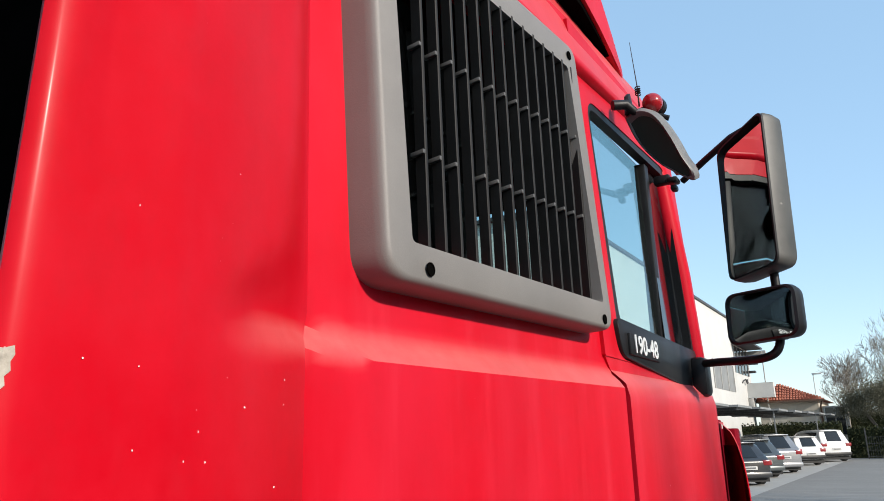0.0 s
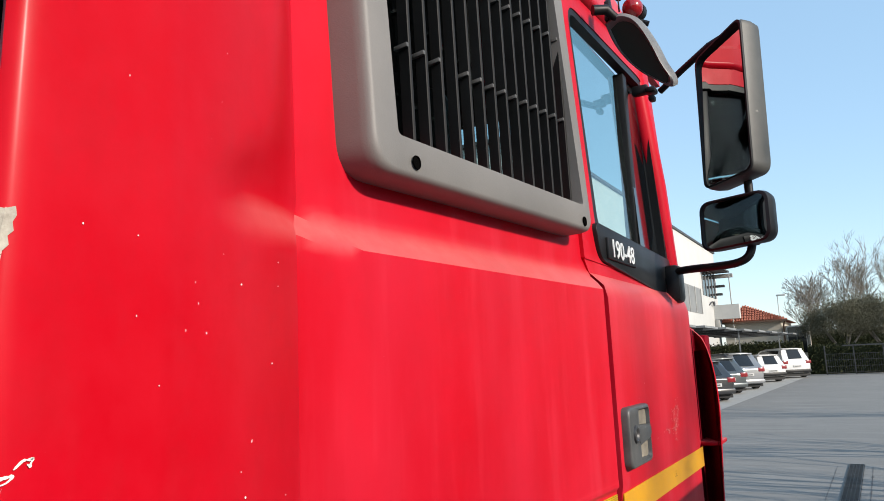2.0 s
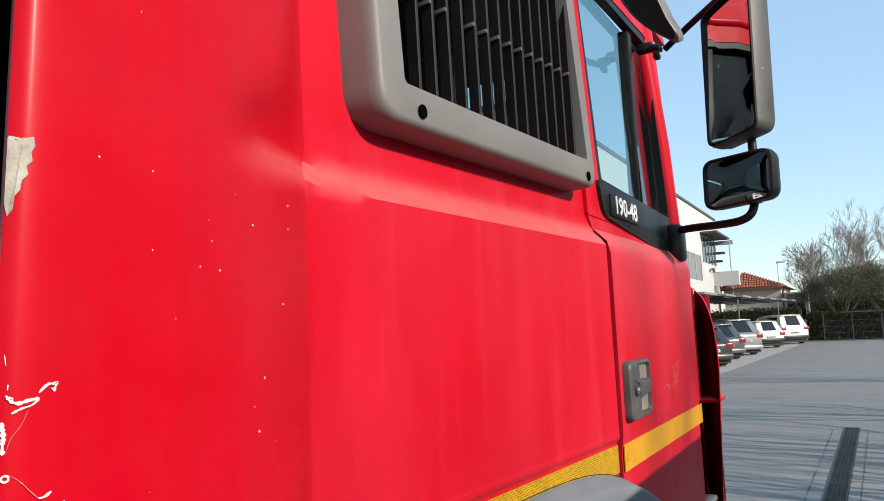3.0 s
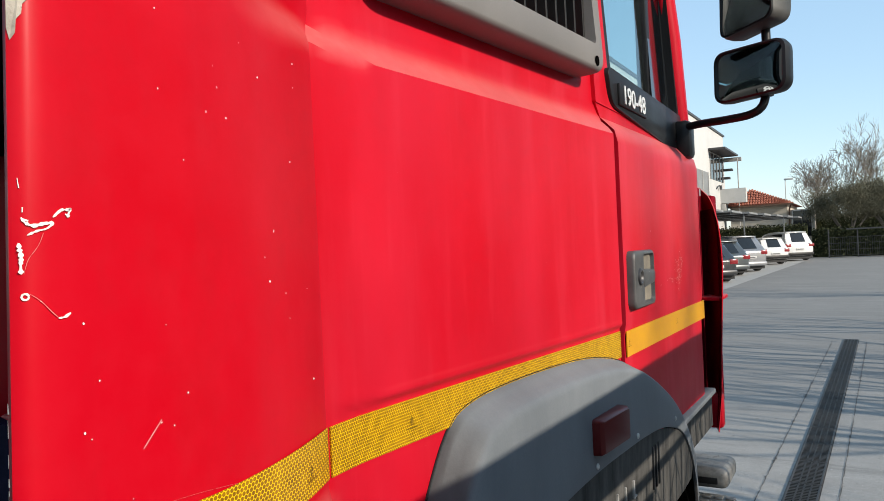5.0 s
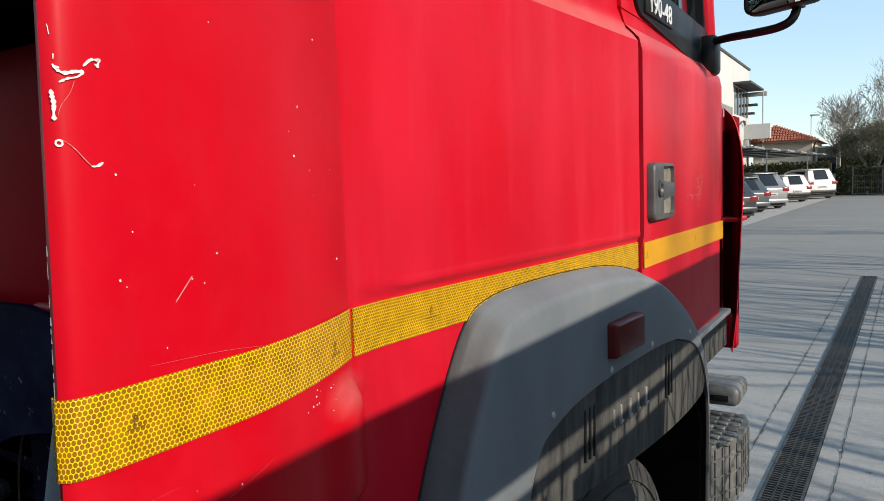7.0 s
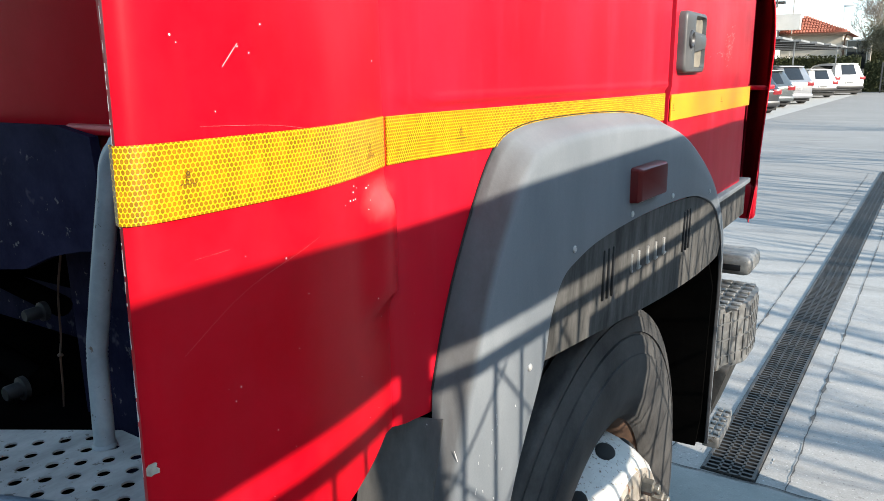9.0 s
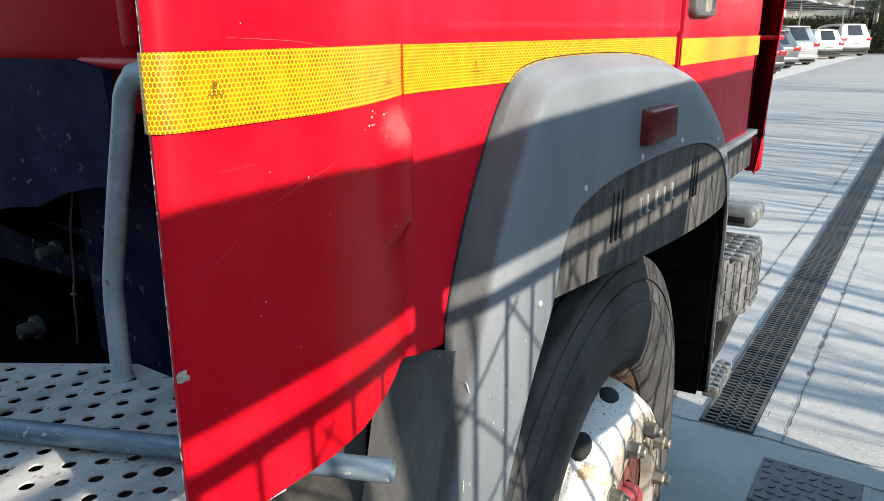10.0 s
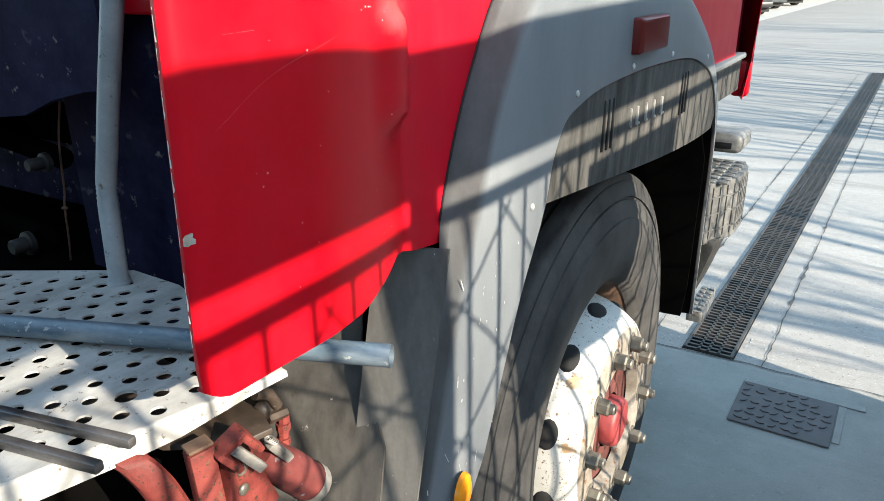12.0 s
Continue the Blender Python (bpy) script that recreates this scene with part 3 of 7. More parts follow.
def door():
    bm = bmesh.new()
    def seam(z):
        return 1.352 - 0.045 * step(1.79, 1.85, z)
    # the lower skin
    zs = [1.175, 1.185, 1.21, *spread(1.25, 1.84, 26)]
    sheet(bm, spread(0, 1, 26), zs, lambda u, z: Vector((body_x(1.36, z) + 0.002 + 0.012 * u - 0.02 * step(0.88, 1.0, u) ** 2, seam(z) + 0.010 + u * (2.085 - seam(z)), z)), 0.03)
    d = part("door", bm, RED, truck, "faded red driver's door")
    # window surround and pillars
    def ring(name, outer, inner, x, thick, mat, lean=0.035, label=""):
        bm = bmesh.new()
        rows = []
        for pts, dx in ((outer, -thick), (outer, 0.0), (inner, 0.0), (inner, -thick)):
            rows.append([bm.verts.new((x + dx - lean * (z - 1.84) + 0.012 * (y - 1.36), y, z)) for y, z in pts])
        for a, b in zip(rows, rows[1:]):
            for k in range(len(a)):
                bm.faces.new((a[k], a[(k + 1) % len(a)], b[(k + 1) % len(a)], b[k]))
        return part(name, bm, mat, d, label)
    hole = rounded([(1.405, 1.84), (2.00, 1.835), (1.955, 2.388), (1.375, 2.366)], [0.03, 0.03, 0.05, 0.05])
    ring("window_surround", rounded([(1.317, 1.84), (2.085, 1.83), (2.02, 2.50), (1.317, 2.52)], 0.004), hole, -0.008, 0.03, RED)
    ring("window_rubber", hole, rounded([(1.428, 1.905), (1.975, 1.895), (1.938, 2.366), (1.388, 2.352)], 0.035), -0.010, 0.022, BLACK)
    bm = boxes(((-0.060, 1.792, 1.90), (-0.030, 1.824, 2.36)), bevel=0.004)
    part("window_divider", bm, BLACK, d)
    bm = bmesh.new()
    bm = slab([(1.40, 1.895), (1.795, 1.895), (1.795, 2.36), (1.40, 2.36)], -0.034, 0.004)
    pane = part("pane", bm, WINDOW, d, "side window glass reflecting the sky")
    pane.visible_shadow = False
    bm = bmesh.new()
    sheet(bm, [1.80, 1.995], [1.87, 2.375], lambda y, z: Vector((-0.022 - 0.035 * (z - 1.84), y, z)))
    part("quarter_pane", bm, CAR_GLASS, d)
    # dark sill under the window, with the model plate
    bm = bmesh.new()
    plate(bm, rounded([(1.392, 1.846), (1.985, 1.800), (2.0, 1.85), (1.99, 1.905), (1.375, 1.915)], [0.03, 0.02, 0.02, 0.01, 0.02]), "x", -0.02, -0.001, 0.002)
    part("window_sill", bm, BLACK, d, "black plastic trim strip below the window")
    bm = boxes(((-0.003, 1.430, 1.850), (0.004, 1.630, 1.892)), bevel=0.002)
    part("model_plate", bm, BLACK, d, "black model plate with white numerals")
    return d


door_1 = door()


def lettering(text, size, m, mat, parent, name, depth=0.0012):
    cu = bpy.data.curves.new(name, "FONT")
    cu.body, cu.size, cu.extrude, cu.offset = text, size, depth, size * 0.012
    cu.align_x, cu.align_y = "CENTER", "CENTER"
    tmp = new(name, cu)
    dg = bpy.context.evaluated_depsgraph_get()
    me = bpy.data.meshes.new_from_object(tmp.evaluated_get(dg))
    bpy.data.objects.remove(tmp)
    me.materials.clear()
    me.materials.append(mat)
    ob = new(name, me)
    ob.parent, ob.matrix_basis = parent, m
    return ob


SIDE = Matrix(((0, 0, 1, 0), (1, 0, 0, 0), (0, 1, 0, 0), (0, 0, 0, 1)))      # writing along y, facing +x
lettering("190-48", 0.050, Matrix.Translation((0.0045, 1.53, 1.871)) @ SIDE @ Matrix.Diagonal((1.18, 1, 1, 1)), LETTER, door_1, "numeral_plate")


def handle():
    x = body_x(1.45, 1.5) + 0.004
    outer = rounded([(1.379, 1.463), (1.524, 1.463), (1.525, 1.571), (1.380, 1.571)], [0.016, 0.012, 0.012, 0.016], 5)
    inner = rounded([(1.440, 1.470), (1.517, 1.470), (1.518, 1.564), (1.440, 1.564)], [0.008, 0.010, 0.010, 0.008], 5)
    bm = bmesh.new()
    rows = []
    for pts, dx, s in ((outer, -0.004, 1.0), (outer, 0.0070, 1.0), (outer, 0.0105, 0.98), (outer, 0.0122, 0.945), (inner, 0.0125, 1.0), (inner, 0.0020, 0.93)):
        rows.append([bm.verts.new((x + dx, 1.45 + (y - 1.45) * s, 1.515 + (z - 1.515) * s)) for y, z in pts])
    for a, b in zip(rows, rows[1:]):
        for k in range(len(a)):
            bm.faces.new((a[k], a[(k + 1) % len(a)], b[(k + 1) % len(a)], b[k]))
    h = part("door_handle", bm, HANDLE, door_1, "grey moulded door handle with lock", angle=35)
    bm = bmesh.new()
    sheet(bm, [1.439, 1.458, 1.478, 1.498, 1.519], spread(1.469, 1.565, 9), lambda y, z: Vector((x + 0.0018 + 0.003 * abs((y - 1.474) / 0.038) ** 3, y, z)))
    part("handle_pocket", bm, POCKET, h, "brown handle recess")
    bm = bmesh.new()
    plate(bm, rounded([(1.434, 1.500), (1.521, 1.508), (1.521, 1.532), (1.434, 1.536)], 0.006), "x", x + 0.001, x + 0.0135, 0.003)
    part("handle_grip", bm, HANDLE, h)
    bm = bmesh.new()
    lathe(bm, [(-0.001, 0.0001), (-0.001, 0.0075), (0.0035, 0.0100), (0.0045, 0.0125), (0.0035, 0.0155), (0.0, 0.0165)], (x + 0.0120, 1.412, 1.522), "x", 24)
    part("lock", bm, DARK_STEEL, h)


POCKET = worn("brown_pocket", (0.12, 0.11, 0.09), (0.30, 0.26, 0.20), 22.0, (0.6, 0.8), 260)
HANDLE = worn("weathered_grey_handle", (0.044, 0.045, 0.046), (0.088, 0.088, 0.086), 22.0, (0.4, 0.55), 260, 0.2, 0.0006, spots=((0.22, 0.19, 0.155), 0.66, 45))
handle()


def tapes():
    """The reflective tape, in three lengths that follow the panels."""
    def one(ys, z0, z1, extra=0.0022, mat=TAPE, label="yellow honeycomb reflective tape"):
        bm = bmesh.new()
        sheet(bm, ys, [z0, (z0 + z1) / 2, z1], lambda y, z: Vector((tape_x(y, z) + extra, y, z)), 0.002)
        return part("reflective_tape", bm, mat, truck, label)

    def tape_x(y, z):
        if y < 0.31:
            return edge_x(y, z)
        return body_x(y, z) if y < 1.352 else body_x(1.36, z) + 0.004 + 0.010 * (y - 1.362) / 0.72
    def mark(y, z, size=0.0045):
        # printed approval sign: a triangle over a ring-like mark, and a row of unreadable print
        bm = bmesh.new()

        def bar(y0, y1, z0, z1):
            bm.faces.new([bm.verts.new((tape_x(y + p * size, z + q * size) + 0.0030, y + p * size, z + q * size)) for p, q in ((y0, z0), (y1, z0), (y1, z1), (y0, z1))])
        pts = [(0, size * 1.3), (-size * 0.45, size * 0.7), (size * 0.45, size * 0.7)]
        for k in range(3):
            a, b = Vector(pts[k]), Vector(pts[(k + 1) % 3])
            n = Vector((-(b - a).y, (b - a).x)).normalized() * 0.0004
            bm.faces.new([bm.verts.new((tape_x(y + p.x, z + p.y) + 0.0030, y + p.x, z + p.y)) for p in (a - n, b - n, b + n, a + n)])
        for q in (-0.5, -0.05, 0.4):
            bar(-0.45, 0.35, q, q + 0.13)
        bar(-0.45, -0.30, -0.37, 0.40)
        bar(0.42, 0.52, -0.6, -0.1)
        for y0, y1 in ((-1.9, -1.4), (-1.25, -1.0), (-0.8, 0.1), (0.3, 0.6), (0.75, 1.4), (1.5, 1.9)):
            bar(y0, y1, -1.25, -1.0)
        part("tape_print", bm, PRINT, truck, smooth=False)
    wrap = [(-0.0185, 0.0050), (-0.0160, 0.0002), (-0.0098, -0.0018), (-0.0036, 0.0012), (-0.0002, 0.0080), (0.0014, 0.0165), (0.0020, 0.0250)]
    rest = spread(0.306, 0.583, 29)
    bm = bmesh.new()
    sheet(bm, list(range(len(wrap) + len(rest))), [1.381, 1.405, 1.429], lambda u, z: Vector((wrap[u][0], rear_edge(z) + wrap[u][1], z)) if u < len(wrap) else Vector((body_x(rest[u - len(wrap)], z) + 0.0022, rest[u - len(wrap)], z)), 0.0005)
    part("reflective_tape", bm, TAPE, truck, "yellow honeycomb reflective tape")
    one([0.588, *spread(0.61, 1.343, 30)], 1.381, 1.428)
    one(spread(1.366, 2.06, 12), 1.378, 1.425, 0.0022, TAPE_PLAIN, "smooth orange-yellow reflective tape on the door")
    mark(0.316, 1.406, 0.0034)
    mark(0.540, 1.401, 0.0045)
    mark(0.719, 1.403, 0.005)
    mark(1.379, 1.402, 0.005)
    mark(1.75, 1.404, 0.005)


PRINT = Nodes("tape_print_brown").put(Base_Color=(0.10, 0.05, 0.004), Roughness=0.5)
tapes()


def grille():
    """The grey louvred cover over the sleeper window."""
    outer = rounded([(0.677, 1.868), (1.272, 1.872), (1.245, 2.40), (0.668, 2.40)], [0.040, 0.026, 0.026, 0.040], 7)
    inner = rounded([(0.722, 1.917), (1.234, 1.918), (1.198, 2.342), (0.708, 2.342)], 0.008, 7)
    def x_at(y, z):
        return body_x(y, z)
    bm = bmesh.new()
    cy, cz = 0.93, 2.12
    rows = []
    for pts, dx, grow in ((outer, -0.004, 0.0), (outer, 0.030, 0.0015), (outer, 0.0385, 0.0030), (outer, 0.0435, 0.0055), (outer, 0.0465, 0.0090), (outer, 0.0478, 0.0130), (inner, 0.0485, 0.0), (inner, 0.012, 0.0)):
        ring = []
        for y, z in pts:
            yy, zz = y + (cy - y) * grow * 3, z + (cz - z) * grow * 3
            ring.append(bm.verts.new((x_at(y, z) + dx, yy, zz)))
        rows.append(ring)
    for a, b in zip(rows, rows[1:]):
        for k in range(len(a)):
            bm.faces.new((a[k], a[(k + 1) % len(a)], b[(k + 1) % len(a)], b[k]))
    g = part("window_grille", bm, FRAME_GREY, truck, "grey plastic louvred grille over the sleeper window")
    lean, z0, z1 = -0.030, 1.912, 2.346
    ys = [0.742 + 0.0343 * k for k in range(15)]
    for y in ys[1:]:
        bm = bmesh.new()
        x1 = x_at(y, 2.1) + 0.040
        vs = [bm.verts.new(p) for p in ((x1 - 0.0160, y - 0.0012, z0), (x1 - 0.0010, y - 0.0030, z0), (x1, y - 0.0016, z0), (x1, y + 0.0016, z0), (x1 - 0.0010, y + 0.0026, z0), (x1 - 0.0160, y + 0.0042, z0))]
        ws = [bm.verts.new((v.co.x, v.co.y + lean * (z1 - z0), z1)) for v in vs]
        for i in range(6):
            bm.faces.new((vs[i], vs[(i + 1) % 6], ws[(i + 1) % 6], ws[i]))
        part("slat", bm, SLAT, g)
    # stubs of the cross ties on the slats, one of them broken off
    for low, broken in ((2.040, 3), (2.184, 15)):
        for k, y in enumerate(ys[1:]):
            if k == broken:
                continue
            z = low + 0.055 * (y - 0.72)
            y0 = y + lean * (z - z0)
            x1 = x_at(y, 2.1) + 0.0395
            bm = boxes(((x1 - 0.0190, y0 - 0.0075, z - 0.0028), (x1, y0 - 0.0020, z + 0.0028)), bevel=0.0008)
            for v in bm.verts:
                v.co.z += 0.12 * (v.co.x - x1)
            part("cross_bar", bm, BAR, g)
    # screw holes of the frame, drawn as black discs
    for y, z in ((0.751, 1.890), (1.228, 1.889), (1.205, 2.368)):
        bm = bmesh.new()
        x = x_at(y, z) + 0.0485
        lathe(bm, [(0.0012, 0.0001), (0.0012, 0.0066), (0.0025, 0.0070), (0.0025, 0.0080), (0.001, 0.0084)], (x, y, z), "x", 16)
        part("bolt", bm, LINER, g)
    bm = slab([(0.70, 1.90), (1.25, 1.90), (1.25, 2.36), (0.70, 2.36)], -0.075, 0.004)
    part("backing", bm, WINDOW, g, "sleeper window glass behind the louvres")


SLAT = worn("slat_plastic", (0.010, 0.0098, 0.0098), (0.019, 0.0185, 0.0185), 10.0, (0.5, 0.65), 300, 0.2, 0.0005, spec=0.2)
BAR = worn("cross_bar_plastic", (0.07, 0.067, 0.065), (0.10, 0.096, 0.092), 10.0, (0.45, 0.6), 300, 0.2, 0.0005)
grille()


# ---- wheel arch ----
def arch_face(y):
    if y < 0.82:
        return 0.008 - 0.10 * (0.82 - y) - 0.25 * max(0.0, 0.70 - y)
    u = max(0.0, y - 1.20)
    return 0.008 + 0.075 * (y - 0.82) - 0.13 * u * u


ARCH_OUT = [(0.588, 0.70), (0.612, 0.85), (0.634, 0.98), (0.652, 1.085), (0.689, 1.205), (0.738, 1.307), (0.785, 1.376), (0.834, 1.400), (0.94, 1.408), (1.13, 1.406),
            (1.257, 1.393), (1.357, 1.368), (1.481, 1.315), (1.603, 1.252), (1.735, 1.165), (1.83, 1.08), (1.862, 0.97), (1.852, 0.80), (1.842, 0.52)]
ARCH_IN = [(0.665, 0.68), (0.735, 0.85), (0.788, 0.98), (0.845, 1.088), (0.864, 1.150), (0.895, 1.197), (0.940, 1.215), (1.0, 1.228), (1.10, 1.237), (1.20, 1.241),
           (1.33, 1.240), (1.437, 1.232), (1.515, 1.218), (1.628, 1.186), (1.715, 1.138), (1.795, 1.065), (1.847, 0.95), (1.838, 0.80), (1.828, 0.52)]


EMBLEM = worn("worn_emblem", (0.16, 0.155, 0.145), (0.36, 0.35, 0.33), 60.0, (0.4, 0.6), 200)


def arch_grey():
    """The moulded grey, browner and darker on its rearward faces."""
    m = Nodes("grey_plastic_brown_rear")
    big, small = m.noise(3.0, 5, 0.65, (1, 2, 0.6)), m.noise(420, 3)
    col = m.ramp(big, [(0.3, (0.128, 0.142, 0.154)), (0.7, (0.190, 0.205, 0.217))])
    col = m.mix(m.maths("MULTIPLY", small, 0.35), col, (0.077, 0.085, 0.092))
    scuff = m.ramp(m.noise(45, 4, 0.7), [(0.74, 0.0), (0.78, 1.0)])
    col = m.mix(scuff, col, (0.30, 0.30, 0.29))
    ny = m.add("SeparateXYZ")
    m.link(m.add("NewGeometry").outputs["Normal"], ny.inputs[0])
    rear_tone = m.maths("MULTIPLY", m.ramp(m.maths("MULTIPLY", ny.outputs[1], -1.0), [(0.32, 0.0), (0.70, 0.85)]), m.ramp(m.noise(14, 5, 0.7, (1, 1, 0.5)), [(0.25, 0.65), (0.65, 1.0)]))
    col = m.mix(rear_tone, col, (0.050, 0.045, 0.042))
    m.bump(small, 0.25, 0.0006)
    return m.put(Base_Color=col, Roughness=m.ramp(big, [(0.2, 0.42), (0.8, 0.55)]), Specular_IOR_Level=0.08)


ARCH_GREY = arch_grey()


def wheel_arch():
    bm = bmesh.new()
    o = curve_through([(y, z, 0) for y, z in ARCH_OUT], 4)
    i = curve_through([(y, z, 0) for y, z in ARCH_IN], 4)
    rows = []
    for frac, lift in ((0.0, None), (0.012, 0.30), (0.03, 0.38), (0.075, 0.66), (0.11, 0.87), (0.135, 0.96), (0.18, 1.0), (0.5, 1.0), (0.8, 1.0), (0.98, 1.0), (1.0, 0.985), (1.0, 0.80)):
        row = []
        for a, b in zip(o, i):
            p = a.lerp(b, frac)
            base = body_x(min(max(a.x, 0.62), 1.9), 1.3) - 0.004
            base += (arch_face(a.x) - 0.016 - base) * step(1.16, 1.04, a.y)
            face = arch_face(p.x)
            x = base if lift is None else base + (face - base) * lift
            if lift in (0.80,):
                x = face - (0.03 if p.x < 1.6 else 0.007)
            row.append(bm.verts.new((x, p.x, p.y)))
        rows.append(row)
    for a, b in zip(rows, rows[1:]):
        for k in range(len(a) - 1):
            bm.faces.new((a[k], a[k + 1], b[k + 1], b[k]))
    arch = part("wheel_arch", bm, ARCH_GREY, truck, "grey moulded plastic wheel arch, darker brown along its rear lip", angle=70)
    # the dirty infill plate
    top = [(p.x, p.y) for p in curve_through([(y, z, 0) for y, z in ARCH_IN[3:16]], 4)]
    bm = bmesh.new()
    rows = []
    for f in spread(0, 1, 6):
        rows.append([bm.verts.new((arch_face(y) - 0.004 - 0.004 * f, y, z + (min(z, 1.095 - 0.060 * (y - 0.80)) - z) * f - 0.002)) for y, z in top])
    for a, b in zip(rows, rows[1:]):
        for k in range(len(a) - 1):
            bm.faces.new((a[k], a[k + 1], b[k + 1], b[k]))
    back = [bm.verts.new(v.co + Vector((-0.02, 0, 0.002))) for v in rows[-1]]
    for k in range(len(back) - 1):
        bm.faces.new((rows[-1][k], rows[-1][k + 1], back[k + 1], back[k]))
    part("infill_plate", bm, DIRTY_PLATE, arch, "dirty grey infill plate with vent slots")
    for y0, pitch in ((1.031, 0.0165), (1.400, 0.0195)):
        for k in range(3):
            y = y0 + k * pitch
            bm = boxes(((arch_face(y) - 0.012, y, 1.128), (arch_face(y) - 0.0025, y + 0.007, 1.208)), bevel=0.002)
            part("vent_slot", bm, BLACK, arch)
    # worn emblem, as plain bars
    for k, (y, w) in enumerate(((1.140, 0.006), (1.166, 0.018), (1.206, 0.015), (1.242, 0.018), (1.282, 0.020))):
        bm = boxes(((arch_face(y) - 0.010, y, 1.148), (arch_face(y) - 0.0025, y + w * 0.35, 1.180)), ((arch_face(y) - 0.010, y, 1.148), (arch_face(y) - 0.003, y + w, 1.152)), bevel=0.001)
        part("emblem_bar", bm, EMBLEM, arch)
    for y, z in ((0.808, 1.100), (0.925, 1.232), (1.122, 1.249), (1.305, 1.252), (1.575, 1.222)):
        bm = bmesh.new()
        lathe(bm, [(-0.004, 0.0055), (0.001, 0.005), (0.0025, 0.003), (0.002, 0.0001)], (arch_face(y), y, z), "x", 14)
        part("screw", bm, ALLOY, arch)
    # side marker lamp
    bm = bmesh.new()
    f = arch_face(1.16)
    vs = []
    for x, s in ((f - 0.004, 1.0), (f + 0.013, 0.97), (f + 0.018, 0.86)):
        vs.append([bm.verts.new((x + 0.10 * (y - 1.16), 1.160 + (y - 1.160) * s, 1.295 + (z - 1.295) * s)) for y, z in rounded([(1.108, 1.267), (1.220, 1.270), (1.220, 1.325), (1.108, 1.323)], 0.005, 3)])
    for a, b in zip(vs, vs[1:]):
        for k in range(len(a)):
            bm.faces.new((a[k], a[(k + 1) % len(a)], b[(k + 1) % len(a)], b[k]))
    bm.faces.new(vs[-1])
    part("marker_lamp", bm, LAMP_RED, truck, "dark red side marker lamp")
    # black rubber seal between arch and cab
    seal = [p for p in o if p.y > 1.10][:44]
    bm = bmesh.new()
    sweep(bm, [(body_x(min(max(p.x, 0.62), 1.9), min(p.y, 1.372)) + 0.001, p.x, p.y + 0.0008) for p in seal], 0.0015, 8)
    part("arch_seal", bm, BLACK, arch, "black rubber seal along the arch")
    return arch


wheel_arch()


FLAP_DIRTY = worn("muddy_dark_plastic", (0.036, 0.033, 0.030), (0.098, 0.091, 0.082), 13.0, (0.5, 0.7), 160, 0.3, 0.0008, stretch=(2.5, 2.5, 0.35), spots=(((0.27, 0.25, 0.22), 0.66, 40), ((0.035, 0.03, 0.026), 0.66, 26)))
FLAP = worn("scratched_dark_plastic", (0.070, 0.068, 0.065), (0.140, 0.135, 0.128), 12.0, (0.5, 0.7), 160, 0.3, 0.0008, stretch=(2.5, 2.5, 0.4), spots=(((0.42, 0.41, 0.39), 0.70, 55), ((0.08, 0.072, 0.062), 0.68, 18)), spec=0.15)


def mudguard():
    """The inner skin over the tyre, and the flap behind it."""
    bm = bmesh.new()
    lathe(bm, [(-0.42, 0.60), (-0.05, 0.60), (-0.05, 0.615)], (0, 1.25, 0.511), "x", 40, radians(70), radians(120))
    inner = curve_through([(y, z, 0) for y, z in ARCH_IN[12:]], 5)
    sheet(bm, list(range(len(inner))), [0, 0.3, 1], lambda k, t: Vector((arch_face(inner[k].x) - 0.0085 - 0.40 * t, inner[k].x - 0.02 * t, inner[k].y - 0.02 * t)))
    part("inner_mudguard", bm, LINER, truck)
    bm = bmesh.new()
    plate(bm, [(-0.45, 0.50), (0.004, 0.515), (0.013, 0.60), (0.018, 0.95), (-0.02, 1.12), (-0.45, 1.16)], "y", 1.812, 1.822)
    part("wheel_housing", bm, LINER, truck, "black front plate of the wheel housing")
    for x0, x1, y, turn in ((-0.111, -0.028, 0.658, 0.40), (-0.40, -0.150, 0.630, 0.25)):
        bm = bmesh.new()
        sheet(bm, spread(x0, x1, 6), spread(0.45, 1.084 if x1 > -0.1 else 1.125, 8), lambda x, z: Vector((x + (0.05 * (1.0 - z) * (x1 - x) / 0.26 + 0.004 + 0.07 * step(0.96, 0.84, z) if x1 < -0.1 else -0.03 * (1.1 - z)), y - 0.212 * (1.105 - z) + 0.10 * (x - x1) ** 2 - turn * (x1 - x) + (0.022 * step(0.83, 0.97, z) if x1 < -0.1 else 0.0), z)), 0.0035, Vector((0, 1, 0)))
        part("mud_flap", bm, FLAP if x1 > -0.1 else FLAP_DIRTY, truck, "dull grey plastic flap behind the wheel, scratched")
    bm = bmesh.new()
    lathe(bm, [(0.0, 0.020), (0.006, 0.019), (0.011, 0.012), (0.012, 0.0001)], (-0.012, 0.652, 0.742), "x", 20)
    m = Matrix.Translation((0, 0.652, 0.742)) @ Matrix.Rotation(radians(-12), 4, "X") @ Matrix.Diagonal((1, 0.9, 1.45, 1)) @ Matrix.Translation((0, -0.652, -0.742))
    bmesh.ops.transform(bm, matrix=m, verts=bm.verts)
    part("orange_reflector", bm, LAMP_ORANGE, truck, "oval orange reflector")


mudguard()


